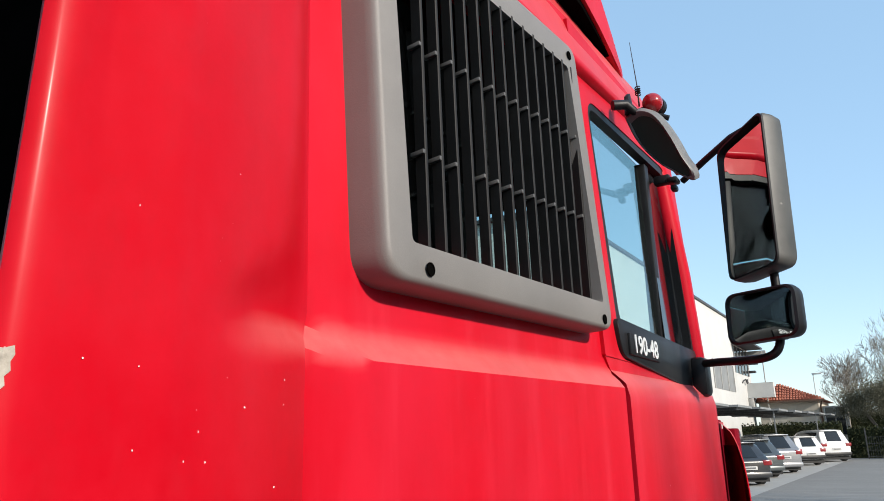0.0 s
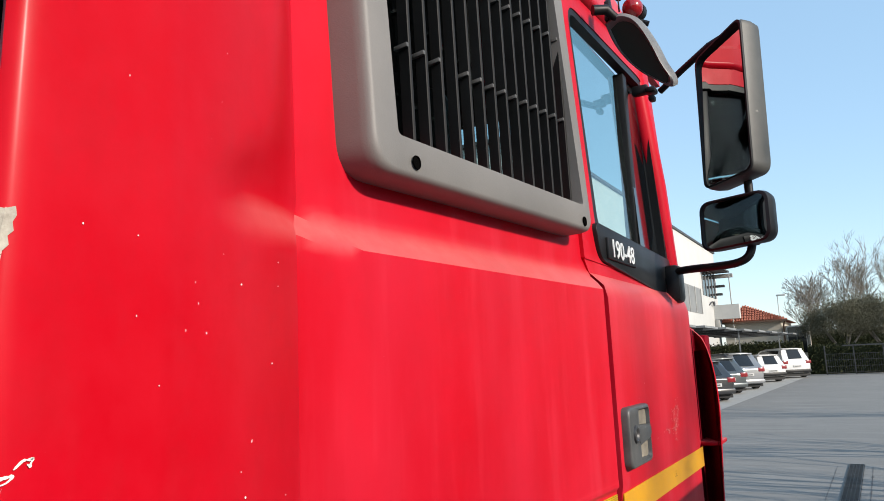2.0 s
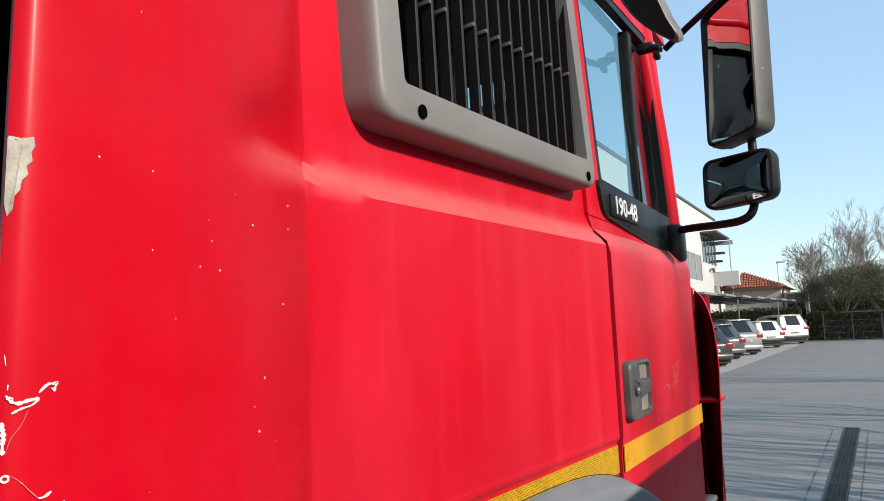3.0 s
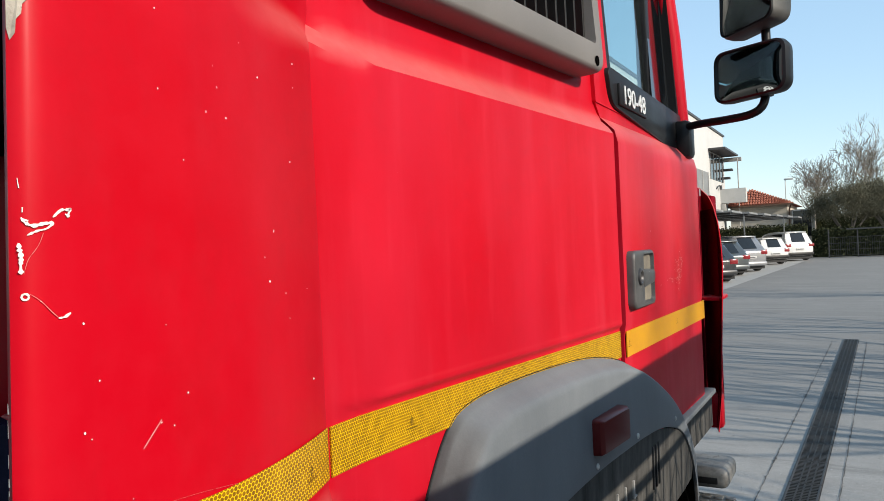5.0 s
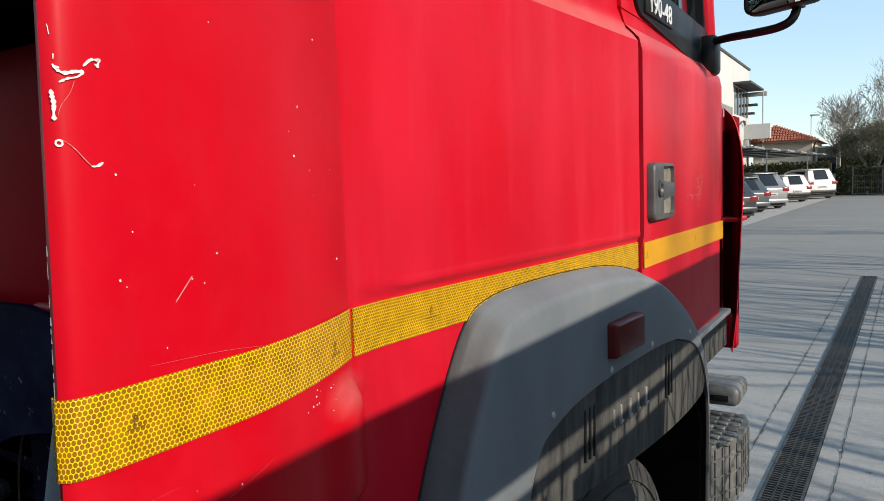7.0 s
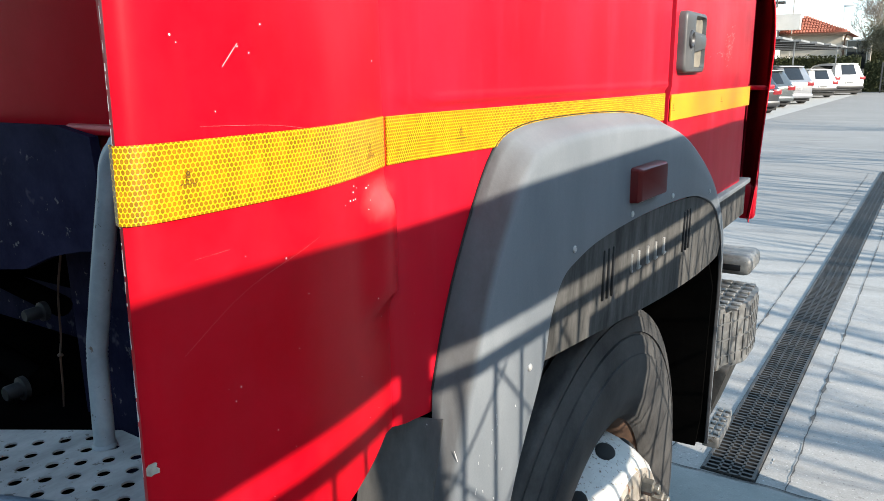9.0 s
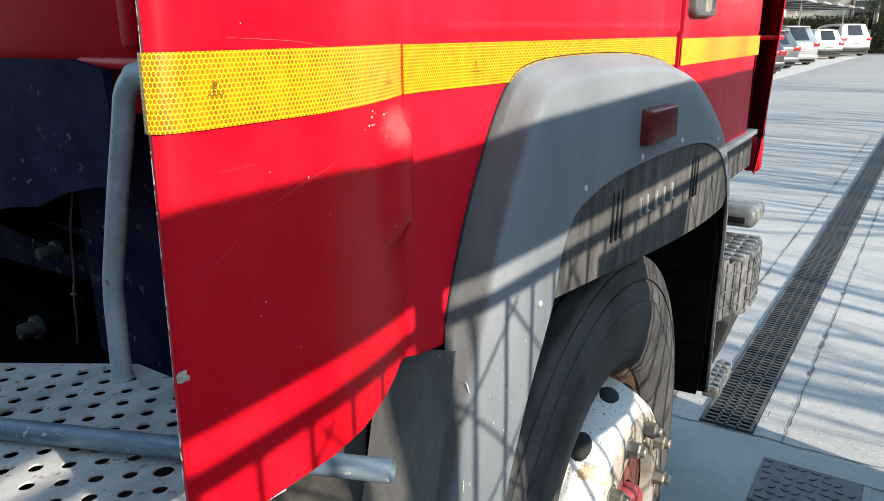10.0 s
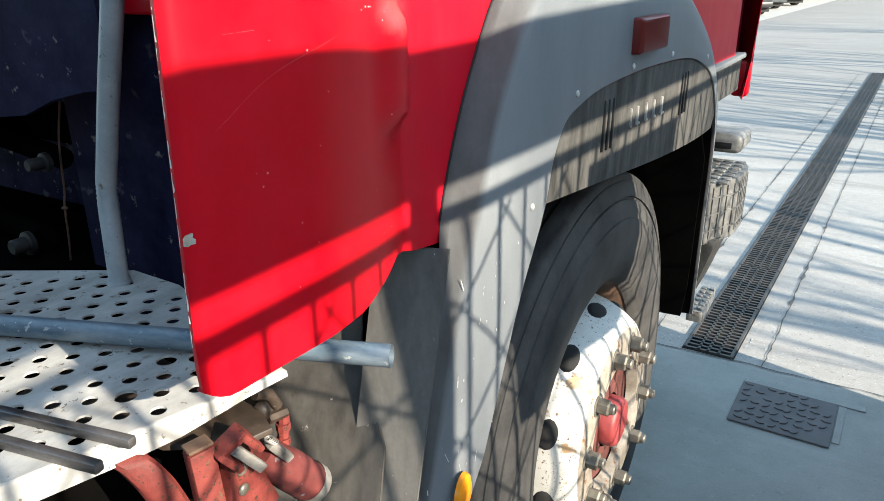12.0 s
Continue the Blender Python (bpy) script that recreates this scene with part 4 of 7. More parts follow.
def leg_scratches():
    """Pale rub marks on the rear leg of the arch."""
    rnd = random.Random(17)
    for _ in range(30):
        z = rnd.uniform(0.72, 1.06)
        f = rnd.uniform(0.12, 0.9)
        y = (0.575 + (z - 0.70) * 0.215) + f * 0.14
        n, w, tilt = rnd.choice((2, 2, 2, 3, 5)), rnd.uniform(0.0002, 0.0009), rnd.uniform(-0.4, 0.4)
        bm = bmesh.new()
        row = []
        for k in range(n):
            dz = 0.004 * k
            ww = w * rnd.uniform(0.3, 1.0)
            row.append([bm.verts.new((arch_face(y + tilt * dz + d) + 0.0012, y + tilt * dz + d, z + dz)) for d in (-ww, ww)])
        for (a, b), (c, d) in zip(row, row[1:]):
            bm.faces.new((a, b, d, c))
        part("scratch", bm, RUB_MARK, truck, smooth=False)


RUB_MARK = worn("pale_rub_mark", (0.42, 0.42, 0.41), (0.60, 0.60, 0.59), 40.0, (0.6, 0.8), 200)
leg_scratches()


HUB_DARK = worn("grimy_red_hub", (0.05, 0.015, 0.012), (0.17, 0.05, 0.04), 22.0, (0.55, 0.8), 140, 0.3, 0.001)


def wheel():
    c = (-0.006, 1.254, 0.509)
    bm = bmesh.new()
    disc = [(-0.12, 0.2585), (-0.085, 0.254), (-0.055, 0.247), (-0.020, 0.232), (0.006, 0.216), (0.016, 0.201)]
    lathe(bm, disc, c, "x", 60)
    w = part("wheel", bm, RIM, truck, "white steel front wheel with rust and greasy nuts")
    bm = bmesh.new()
    lathe(bm, [(0.0158, 0.2015), (0.019, 0.197), (0.021, 0.185), (0.021, 0.140), (0.012, 0.135), (0.0, 0.13)], c, "x", 60)
    part("nut_ring", bm, DISC, w, "greasy brown-grey nut ring")
    bm = bmesh.new()
    prof = [(-0.05, 0.285), (-0.030, 0.300), (-0.017, 0.340), (-0.010, 0.395), (-0.013, 0.425), (-0.0165, 0.426), (-0.018, 0.445), (-0.024, 0.462), (-0.0285, 0.463), (-0.0285, 0.468), (-0.0245, 0.469), (-0.029, 0.486), (-0.033, 0.499), (-0.0355, 0.499), (-0.0355, 0.504), (-0.036, 0.507), (-0.039, 0.513), (-0.045, 0.516), (-0.070, 0.5185)]
    prof += [(-0.074, 0.5185), (-0.075, 0.506), (-0.081, 0.506), (-0.082, 0.519)]
    for x in (-0.135, -0.185):
        prof += [(x, 0.522), (x - 0.001, 0.510), (x - 0.005, 0.510), (x - 0.006, 0.522)]
    prof += [(-0.25, 0.521), (-0.285, 0.512), (-0.31, 0.48), (-0.325, 0.40), (-0.30, 0.29)]
    lathe(bm, prof, c, "x", 96)
    part("tyre", bm, TYRE, w, "dusty black truck tyre")
    bm = bmesh.new()
    lathe(bm, [(-0.125, 0.262), (-0.09, 0.266), (-0.070, 0.272), (-0.058, 0.283), (-0.046, 0.293), (-0.042, 0.300), (-0.048, 0.3045), (-0.060, 0.3045)], c, "x", 60)
    part("rim_flange", bm, RUST, w, "rusty rim flange")
    hole = bmesh.new()
    bmesh.ops.create_uvsphere(hole, u_segments=14, v_segments=8, radius=1, matrix=Matrix.Diagonal((0.021, 0.030, 0.008, 1)))
    me = part("hand_hole", hole, GRATE_DARK, w)
    first = me.data
    bpy.data.objects.remove(me)
    for k in range(10):
        a = radians(36 * k - 2)
        m = Matrix.Translation(c) @ Matrix.Rotation(a, 4, "X") @ Matrix.Translation((-0.040, 0, 0.2385)) @ Matrix.Rotation(radians(23), 4, "Y")
        shared("hand_hole", first, w, m)
    nut = bmesh.new()
    lathe(nut, [(-0.002, 0.024), (0.003, 0.0235), (0.004, 0.019)], (0, 0, 0), "x", 20)
    for lo, hi in (((0.003, 0.0165), (0.026, 0.0155)),):
        lathe(nut, [(lo[0], lo[1]), (hi[0] - 0.003, lo[1]), (hi[0], hi[1] - 0.003), (hi[0], 0.011)], (0, 0, 0), "x", 6)
    lathe(nut, [(0.02, 0.0105), (0.034, 0.0105), (0.036, 0.009), (0.036, 0.0001)], (0, 0, 0), "x", 12)
    ob = part("wheel_nut", nut, NUT, w, angle=25)
    nm = ob.data
    bpy.data.objects.remove(ob)
    for k in range(10):
        a = radians(36 * k + 31)
        shared("wheel_nut", nm, w, Matrix.Translation((c[0] + 0.019, c[1] + 0.1675 * math.cos(a), c[2] + 0.1675 * math.sin(a))) @ Matrix.Rotation(a, 4, "X"))
    bm = bmesh.new()
    lathe(bm, [(-0.03, 0.138), (-0.004, 0.137), (-0.006, 0.085), (0.002, 0.078), (0.004, 0.058)], c, "x", 40)
    part("hub_flange", bm, HUB_DARK, w, "dark rusty red hub flange")
    bm = bmesh.new()
    lathe(bm, [(-0.004, 0.054), (0.024, 0.053), (0.031, 0.048), (0.033, 0.042), (0.033, 0.0001)], c, "x", 40)
    part("hub_cap", bm, HUB_RED, w, "worn red hub cap")


wheel()


# ---- front of the cab: corner flare, sill, steps ----
def front_corner():
    bm = bmesh.new()

    def place(u, z):
        # a thin wing that stands off the cab's corner, hollow towards the rear
        edge = float(np.interp(z, [1.045, 1.15, 1.28, 1.45, 1.53, 1.62, 1.68, 1.71, 1.735], [0.026, 0.038, 0.043, 0.052, 0.055, 0.049, 0.036, 0.022, -0.006]))
        return Vector((-0.018 + (edge + 0.018) * u ** 0.75, 2.31 - 0.13 * u, z))
    sheet(bm, spread(0, 1, 10), [1.045, 1.06, *spread(1.12, 1.6, 12), 1.63, 1.65, 1.67, 1.69, 1.705, 1.72, 1.732], place, 0.006, Vector((0.25, 0.95, 0)))
    part("corner_wing", bm, RED, truck, "red air deflector at the cab's front corner")
    bm = boxes(((-0.01, 2.19, 1.412), (0.047, 2.30, 1.424)), bevel=0.003)
    part("wing_rib", bm, RED, truck)
    # extra skin that paints shade over the wing's inner side
    bm = bmesh.new()
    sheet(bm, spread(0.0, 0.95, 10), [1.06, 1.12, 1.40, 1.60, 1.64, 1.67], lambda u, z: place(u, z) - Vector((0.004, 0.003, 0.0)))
    part("wing_inner_shade", bm, SHADED_RED, truck, "inner skin of the air deflector, its shade in a darker red")
    bm = bmesh.new()
    box(bm, (-2.30, 2.085, 1.10), (-0.065, 2.42, 1.84), 0.02)
    part("cab_front", bm, RED, truck)
    # shade-dark red here too, so little red bounce reaches the wing
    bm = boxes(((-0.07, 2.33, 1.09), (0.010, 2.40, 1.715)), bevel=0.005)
    part("wing_seal", bm, SHADED_RED, truck)
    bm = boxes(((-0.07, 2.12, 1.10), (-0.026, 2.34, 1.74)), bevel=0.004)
    part("door_frame", bm, SHADED_RED, truck, "red door frame, its shade in a darker red")
    bm = bmesh.new()
    sheet(bm, [1.74, 1.9, 2.10], [1.085, 1.12, 1.168], lambda y, z: Vector((body_x(1.36, z) + 0.01 + 0.01 * (y - 1.36), y, z)), 0.03)
    part("sill_plate", bm, DIRTY_PLATE, truck, "dirty pale grey sill plate")
    bm = boxes(((-0.02, 1.72, 1.168), (0.034, 2.12, 1.182)), bevel=0.004)
    part("sill_rail", bm, GREY, truck)
    bm = boxes(((-0.01, 2.20, 1.050), (0.036, 2.24, 1.150)), bevel=0.01)
    part("wing_foot", bm, RED, truck)
    # the entry steps
    bm = bmesh.new()
    plate(bm, rounded([(-0.22, 1.87), (0.018, 1.87), (0.078, 2.00), (0.080, 2.13), (0.055, 2.19), (-0.22, 2.19)], [0.02, 0.012, 0.02, 0.02, 0.02, 0.02]), "z", 0.70, 0.868, 0.008)
    st = part("entry_step", bm, STEP_ALLOY, truck, "ribbed aluminium entry step, worn")
    bm = bmesh.new()
    for i in range(7):
        for j in range(7):
            box(bm, (-0.145 + i * 0.031, 1.905 + j * 0.040, 0.867), (-0.121 + i * 0.031, 1.927 + j * 0.040, 0.874), 0.002, segments=1)
    for j in range(5):
        box(bm, (0.076, 2.01 + j * 0.027, 0.715), (0.0815, 2.015 + j * 0.027, 0.855))
        m = Matrix.Translation((0.020 + 0.056 * j / 4.4, 1.876 + 0.120 * j / 4.4, 0)) @ Matrix.Rotation(radians(-25), 4, "Z")
        box(bm, (-0.002, -0.002, 0.715), (0.004, 0.002, 0.855), m=m)
    for j in range(3):
        box(bm, (0.076, 2.00, 0.735 + j * 0.045), (0.0818, 2.13, 0.739 + j * 0.045))
        m = Matrix.Translation((0.018, 1.872, 0)) @ Matrix.Rotation(radians(-24.8), 4, "Z")
        box(bm, (0.0, 0.0, 0.735 + j * 0.045), (0.004, 0.138, 0.739 + j * 0.045), m=m)
    part("tread", bm, STEP_ALLOY, st)
    bm = bmesh.new()
    plate(bm, rounded([(1.93, 0.50), (2.14, 0.53), (2.16, 0.70), (1.90, 0.71)], 0.02), "x", -0.06, 0.030, 0.006)
    for v in bm.verts:
        v.co.x += 0.30 * (v.co.z - 0.62)
    part("step_skirt", bm, DIRTY_PLATE, truck, "dirty lower step skirt")
    bm = bmesh.new()
    plate(bm, rounded([(-0.040, 2.11), (0.010, 2.11), (0.004, 2.33), (-0.040, 2.33)], 0.012), "z", 0.365, 0.40, 0.006)
    st = part("lower_step", bm, STEP_ALLOY, truck, "ribbed aluminium lower step")
    bm = bmesh.new()
    for i in range(2):
        for j in range(6):
            box(bm, (-0.034 + i * 0.022, 2.125 + j * 0.034, 0.399), (-0.018 + i * 0.022, 2.147 + j * 0.034, 0.406), 0.002, segments=1)
    part("tread", bm, STEP_ALLOY, st)
    bm = boxes(((-0.10, 2.15, 0.893), (0.050, 2.31, 0.950)), bevel=0.020, segments=4)
    part("step_end", bm, STEP_ALLOY, truck, "rounded pale grey end piece of the step")
    bm = boxes(((-0.035, 2.147, 0.908), (0.022, 2.153, 0.926)), bevel=0.002)
    part("step_slot", bm, BLACK, truck)
    bm = boxes(((-1.9, 1.95, 0.45), (-0.20, 2.35, 1.09)), bevel=0.02)
    part("bumper_core", bm, LINER, truck)


front_corner()


# ---- mirrors and roof ----
def mirrors():
    # frame of the mirror face: right is outwards
    n = Vector((-0.545, -0.835, 0.035)).normalized()
    r = Vector((0.84, -0.54, 0.0)).normalized()
    up = Vector((0, 0, 1))
    c = Vector((0.196, 1.805, 2.215))

    def at(u, v, w):
        return c + r * u + up * v - n * w
    bm = bmesh.new()
    face = rounded([(-0.078, -0.172), (0.060, -0.156), (0.072, 0.200), (-0.068, 0.150)], 0.022, 5)
    def rings(bm, profile, close=False):
        rows = [[bm.verts.new(at(u * s, v * (1 - (1 - s) * 0.5), w)) for u, v in face] for s, w in profile]
        for a, b in zip(rows, rows[1:]):
            for k in range(len(a)):
                bm.faces.new((a[k], a[(k + 1) % len(a)], b[(k + 1) % len(a)], b[k]))
        if close:
            bm.faces.new(rows[-1])
    rings(bm, ((1.0, -0.003), (1.03, 0.004), (1.04, 0.028), (1.0, 0.054), (0.85, 0.068), (0.5, 0.074)), True)
    m = part("main_mirror", bm, MIRROR_GREY, truck, "tall grey-backed wing mirror reflecting the cab")
    bm = bmesh.new()
    rings(bm, ((0.93, 0.006), (0.945, -0.005), (0.955, -0.0085), (1.005, -0.0078), (1.008, -0.002)))
    part("mirror_rim", bm, BLACK, m, "black rubber rim")
    bm = bmesh.new()
    dome = []
    for s in (1.0, 0.9, 0.78, 0.66, 0.54, 0.42, 0.30, 0.18, 0.08):
        dome.append([bm.verts.new(at(u * s * 0.955, v * s * 0.978, ((u * u + v * v) * s * s / 6.0 + 0.03 * v * s - 0.006))) for u, v in face])
    for a, b in zip(dome, dome[1:]):
        for k in range(len(a)):
            bm.faces.new((a[k], a[(k + 1) % len(a)], b[(k + 1) % len(a)], b[k]))
    bm.faces.new(dome[-1])
    part("mirror_glass", bm, MIRROR, m, angle=80)
    # the wide-angle mirror below
    n2 = Vector((-0.40, -0.91, 0.03)).normalized()
    r2 = Vector((1, 0, 0)) - n2 * n2.x
    r2.normalize()
    u2 = n2.cross(r2) * -1
    u2 = u2 if u2.z > 0 else -u2
    c2 = Vector((0.188, 1.80, 1.952))
    bm = bmesh.new()
    face = rounded([(-0.084, -0.058), (0.086, -0.055), (0.088, 0.058), (-0.082, 0.060)], 0.028, 6)
    rows = []
    for s, w in ((0.90, 0.0), (0.93, -0.007), (1.0, -0.004), (1.02, 0.010), (0.98, 0.03), (0.8, 0.045), (0.4, 0.05)):
        rows.append([bm.verts.new(c2 + r2 * u * s + u2 * v * s - n2 * w) for u, v in face])
    for a, b in zip(rows, rows[1:]):
        for k in range(len(a)):
            bm.faces.new((a[k], a[(k + 1) % len(a)], b[(k + 1) % len(a)], b[k]))
    bm.faces.new(rows[-1])
    w = part("wide_mirror", bm, BLACK, truck, "small black wide-angle mirror")
    bm = bmesh.new()
    rings = []
    for s in (0.91, 0.85, 0.78, 0.7, 0.62, 0.54, 0.46, 0.38, 0.30, 0.22, 0.14, 0.07):
        rings.append([bm.verts.new(c2 + r2 * u * s + u2 * v * s + n2 * (0.002 + 0.007 * (0.83 - s * s))) for u, v in face])
    for a, b in zip(rings, rings[1:]):
        for k in range(len(a)):
            bm.faces.new((a[k], a[(k + 1) % len(a)], b[(k + 1) % len(a)], b[k]))
    bm.faces.new(rings[-1])
    part("mirror_glass", bm, MIRROR, w, angle=80)
    bm = bmesh.new()
    sweep(bm, curve_through([(0.022, 1.94, 1.868), (0.07, 1.90, 1.866), (0.13, 1.86, 1.862), (0.185, 1.825, 1.862), (0.212, 1.82, 1.878), (0.222, 1.83, 1.92)]), 0.0095, 12)
    sweep(bm, [(0.224, 1.84, 1.90), (0.222, 1.845, 2.10)], 0.010, 10)
    part("mirror_arm", bm, BLACK, truck, "bent black mirror arm")
    bm = bmesh.new()
    sweep(bm, [(0.035, 1.90, 2.33), (0.10, 1.865, 2.36), (0.17, 1.84, 2.395), (0.22, 1.83, 2.41)], 0.0085, 10)
    part("mirror_arm", bm, BLACK, truck)
    bm = boxes(((-0.01, 1.925, 1.79), (0.034, 1.985, 1.885)), bevel=0.012)
    part("arm_bracket", bm, BLACK, truck)
    bm = boxes(((0.005, 1.85, 2.318), (0.032, 1.89, 2.332)), bevel=0.005)
    box(bm, (-0.03, 1.86, 2.32), (0.012, 1.885, 2.345), 0.006)
    box(bm, (0.012, 1.855, 2.296), (0.028, 1.88, 2.312), 0.005)
    part("arm_bracket", bm, BLACK, truck)
    # the kerb mirror, seen from behind
    bm = bmesh.new()
    pts = [(0.007, 2.367), (0.036, 2.375), (0.066, 2.364), (0.087, 2.339), (0.106, 2.296), (0.119, 2.255), (0.134, 2.221), (0.127, 2.208), (0.094, 2.232), (0.067, 2.254), (0.040, 2.286), (0.019, 2.324)]
    out = [(p.x, p.y) for p in curve_through([(x, z, 0) for x, z in (*pts, pts[0])], 3)][:-1]
    cc = Vector((0.070, 0, 2.292))
    near = Matrix.Translation((0.41, 0.08, 1.70)) @ Matrix.Scale(0.9, 4) @ Matrix.Translation((-0.41, -0.08, -1.70))
    rows = []
    for s, y, dx, dz in ((0.45, 1.590, 0.010, 0.014), (0.78, 1.582, 0.010, 0.013), (0.92, 1.562, 0.006, 0.009), (0.95, 1.545, 0.002, 0.004), (0.93, 1.537, 0.0, 0.0), (0.86, 1.533, 0.0, 0.0), (0.80, 1.537, 0.0, -0.001), (0.77, 1.543, 0.0, -0.001)):
        rows.append([bm.verts.new((cc.x + (x - cc.x) * s + dx, y - 0.25 * (x - cc.x) - 0.55 * (z - cc.z), cc.z + (z - cc.z) * s + dz)) for x, z in out])
    for a, b in zip(rows, rows[1:]):
        for k in range(len(a)):
            bm.faces.new((a[k], a[(k + 1) % len(a)], b[(k + 1) % len(a)], b[k]))
    bm.faces.new(rows[0][::-1])
    glass_ring = [v.co.copy() for v in rows[-1]]
    part("kerb_mirror", bm, KERB_GREY, truck, "grey kerb mirror above the window")
    bm = bmesh.new()
    bm.faces.new([bm.verts.new(v) for v in glass_ring])
    part("kerb_mirror_glass", bm, DARK_GLASS, truck, smooth=False)
    bm = bmesh.new()
    sweep(bm, [near @ Vector(p) for p in ((-0.045, 1.62, 2.452), (-0.02, 1.64, 2.455), (0.0, 1.67, 2.435))], [0.011, 0.011, 0.008], 10)
    part("arm_knob", bm, BLACK, truck)


KERB_GREY = worn("pale_housing_grey", (0.13, 0.13, 0.128), (0.21, 0.21, 0.205), 14.0, (0.45, 0.6), 260, 0.25, 0.0006)
DARK_GLASS = Nodes("dim_mirror_glass").put(Base_Color=(0.055, 0.085, 0.072), Roughness=0.12, Metallic=0.2)
MIRROR_GREY = worn("mirror_housing_grey", (0.045, 0.046, 0.043), (0.085, 0.084, 0.078), 14.0, (0.45, 0.6), 260, 0.25, 0.0006, spots=((0.22, 0.21, 0.19), 0.66, 30))
mirrors()




def cab_shell():
    """Back wall, roof, far side and windscreen pillar, so that the cab is closed."""
    bm = boxes(((-2.30, 0.555, 1.40), (-0.07, 0.585, 2.55)), ((-0.50, 0.56, 1.345), (-0.07, 0.585, 1.405)), bevel=0.006)
    part("back_wall", bm, RED, truck, "red cab back wall in shade")
    for x in (-0.42, -0.34, -0.9, -1.5):
        part("back_rib", boxes(((x, 0.540, 1.426), (x + 0.03, 0.555, 2.5)), bevel=0.006), RED, truck)
    part("back_rail", boxes(((-0.52, 0.543, 1.400), (-0.07, 0.556, 1.414)), bevel=0.005), RED, truck)
    # black box added before the back wall, where there is only deep shade
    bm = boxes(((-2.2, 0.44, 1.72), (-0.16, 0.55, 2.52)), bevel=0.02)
    part("back_shade_box", bm, LINER, truck, "black box added before the back wall to stand for its shade")
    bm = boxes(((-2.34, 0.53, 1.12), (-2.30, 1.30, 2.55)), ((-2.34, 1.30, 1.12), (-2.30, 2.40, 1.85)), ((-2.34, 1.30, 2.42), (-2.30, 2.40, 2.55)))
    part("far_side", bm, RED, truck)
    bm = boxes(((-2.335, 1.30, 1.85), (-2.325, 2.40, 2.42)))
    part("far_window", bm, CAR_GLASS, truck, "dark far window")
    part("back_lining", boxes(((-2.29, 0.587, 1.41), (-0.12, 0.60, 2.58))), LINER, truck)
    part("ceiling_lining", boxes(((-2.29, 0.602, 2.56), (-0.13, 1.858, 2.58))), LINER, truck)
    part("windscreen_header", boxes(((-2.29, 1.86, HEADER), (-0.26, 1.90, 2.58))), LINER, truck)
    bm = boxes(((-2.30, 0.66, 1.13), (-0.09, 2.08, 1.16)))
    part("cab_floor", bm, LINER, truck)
    bm = bmesh.new()
    sheet(bm, spread(0.66, 2.30, 30), spread(0, 1, 10), lambda y, t: Vector((body_x(min(y, 1.3), 2.50) - 0.004 - 0.10 * t ** 2, y, 2.49 + 0.10 * math.sin(t * math.pi / 2))), 0.02)
    part("roof_edge", bm, RED, truck)
    bm = boxes(((-2.30, 0.30, 2.585), (-0.12, 1.74, 2.62)))
    part("roof", bm, RED, truck)
    # the roof's shoulder, which stands out over the side like a gutter and leans in above
    lean = [(-0.052, -0.012), (-0.030, -0.010), (-0.014, -0.003), (-0.011, 0.004), (-0.013, 0.014), (-0.026, 0.06), (-0.043, 0.115), (-0.066, 0.17)]
    bm = bmesh.new()

    def shoulder(y, k):
        ridge, top = 2.405 + 0.07 * (y - 1.27), 2.652 - 0.125 * (max(y, 1.46) - 1.463)
        x, up = (*lean[k],) if k < len(lean) else (-0.085, 0.0)
        return Vector((x, y, ridge + up if k < len(lean) else top))
    sheet(bm, [0.68, *spread(1.0, 1.80, 12), 1.88, 1.93], list(range(len(lean) + 1)), shoulder, 0.03)
    part("roof_shoulder", bm, RED, truck, "faded red roof shoulder with a gutter edge", angle=60)
    # high roof spoiler behind the shoulder; black slab below stands for the gap's shade
    bm = bmesh.new()
    pts = [(0.30, 2.625), (1.437, 2.625), (1.553, 2.623), (1.672, 2.611), (1.758, 2.589), (1.782, 2.594), (1.779, 2.620), (1.686, 2.672), (1.58, 2.72), (1.40, 2.85), (0.9, 3.1), (0.30, 3.15)]
    plate(bm, pts, "x", -0.20, -0.030, 0.008)
    for v in bm.verts:
        v.co.x -= 0.08 * max(0.0, v.co.y - 1.437)
    part("roof_spoiler", bm, RED, truck, "red roof spoiler side")
    bm = bmesh.new()
    plate(bm, [(-0.12, 0.30), (-0.038, 0.30), (-0.038, 1.437), (-0.064, 1.74), (-0.12, 1.74)], "z", 2.610, 2.6235)
    part("spoiler_gap_shade", bm, LINER, truck)
    # windscreen pillar
    bm = bmesh.new()
    sweep(bm, [(-0.012, 2.02, 1.84), (-0.02, 1.99, 2.10), (-0.045, 1.945, 2.45)], 0.028, 10)
    part("pillar", bm, RED, truck)
    bm = boxes(((-2.2, 1.2, 1.9), (-2.0, 1.3, 2.4)), bevel=0.03)
    part("far_pillar", bm, BLACK, truck)
    # seat back and steering wheel seen through the glass
    bm = boxes(((-0.62, 1.18, 1.5), (-0.18, 1.32, 2.02)), bevel=0.05)
    part("seat_back", bm, BLACK, truck)
    bm = boxes(((-0.36, 1.20, 2.03), (-0.235, 1.29, 2.20)), bevel=0.04)
    part("headrest", bm, BLACK, truck)


HEADER = 2.345            # underside of the header over the windscreen
cab_shell()


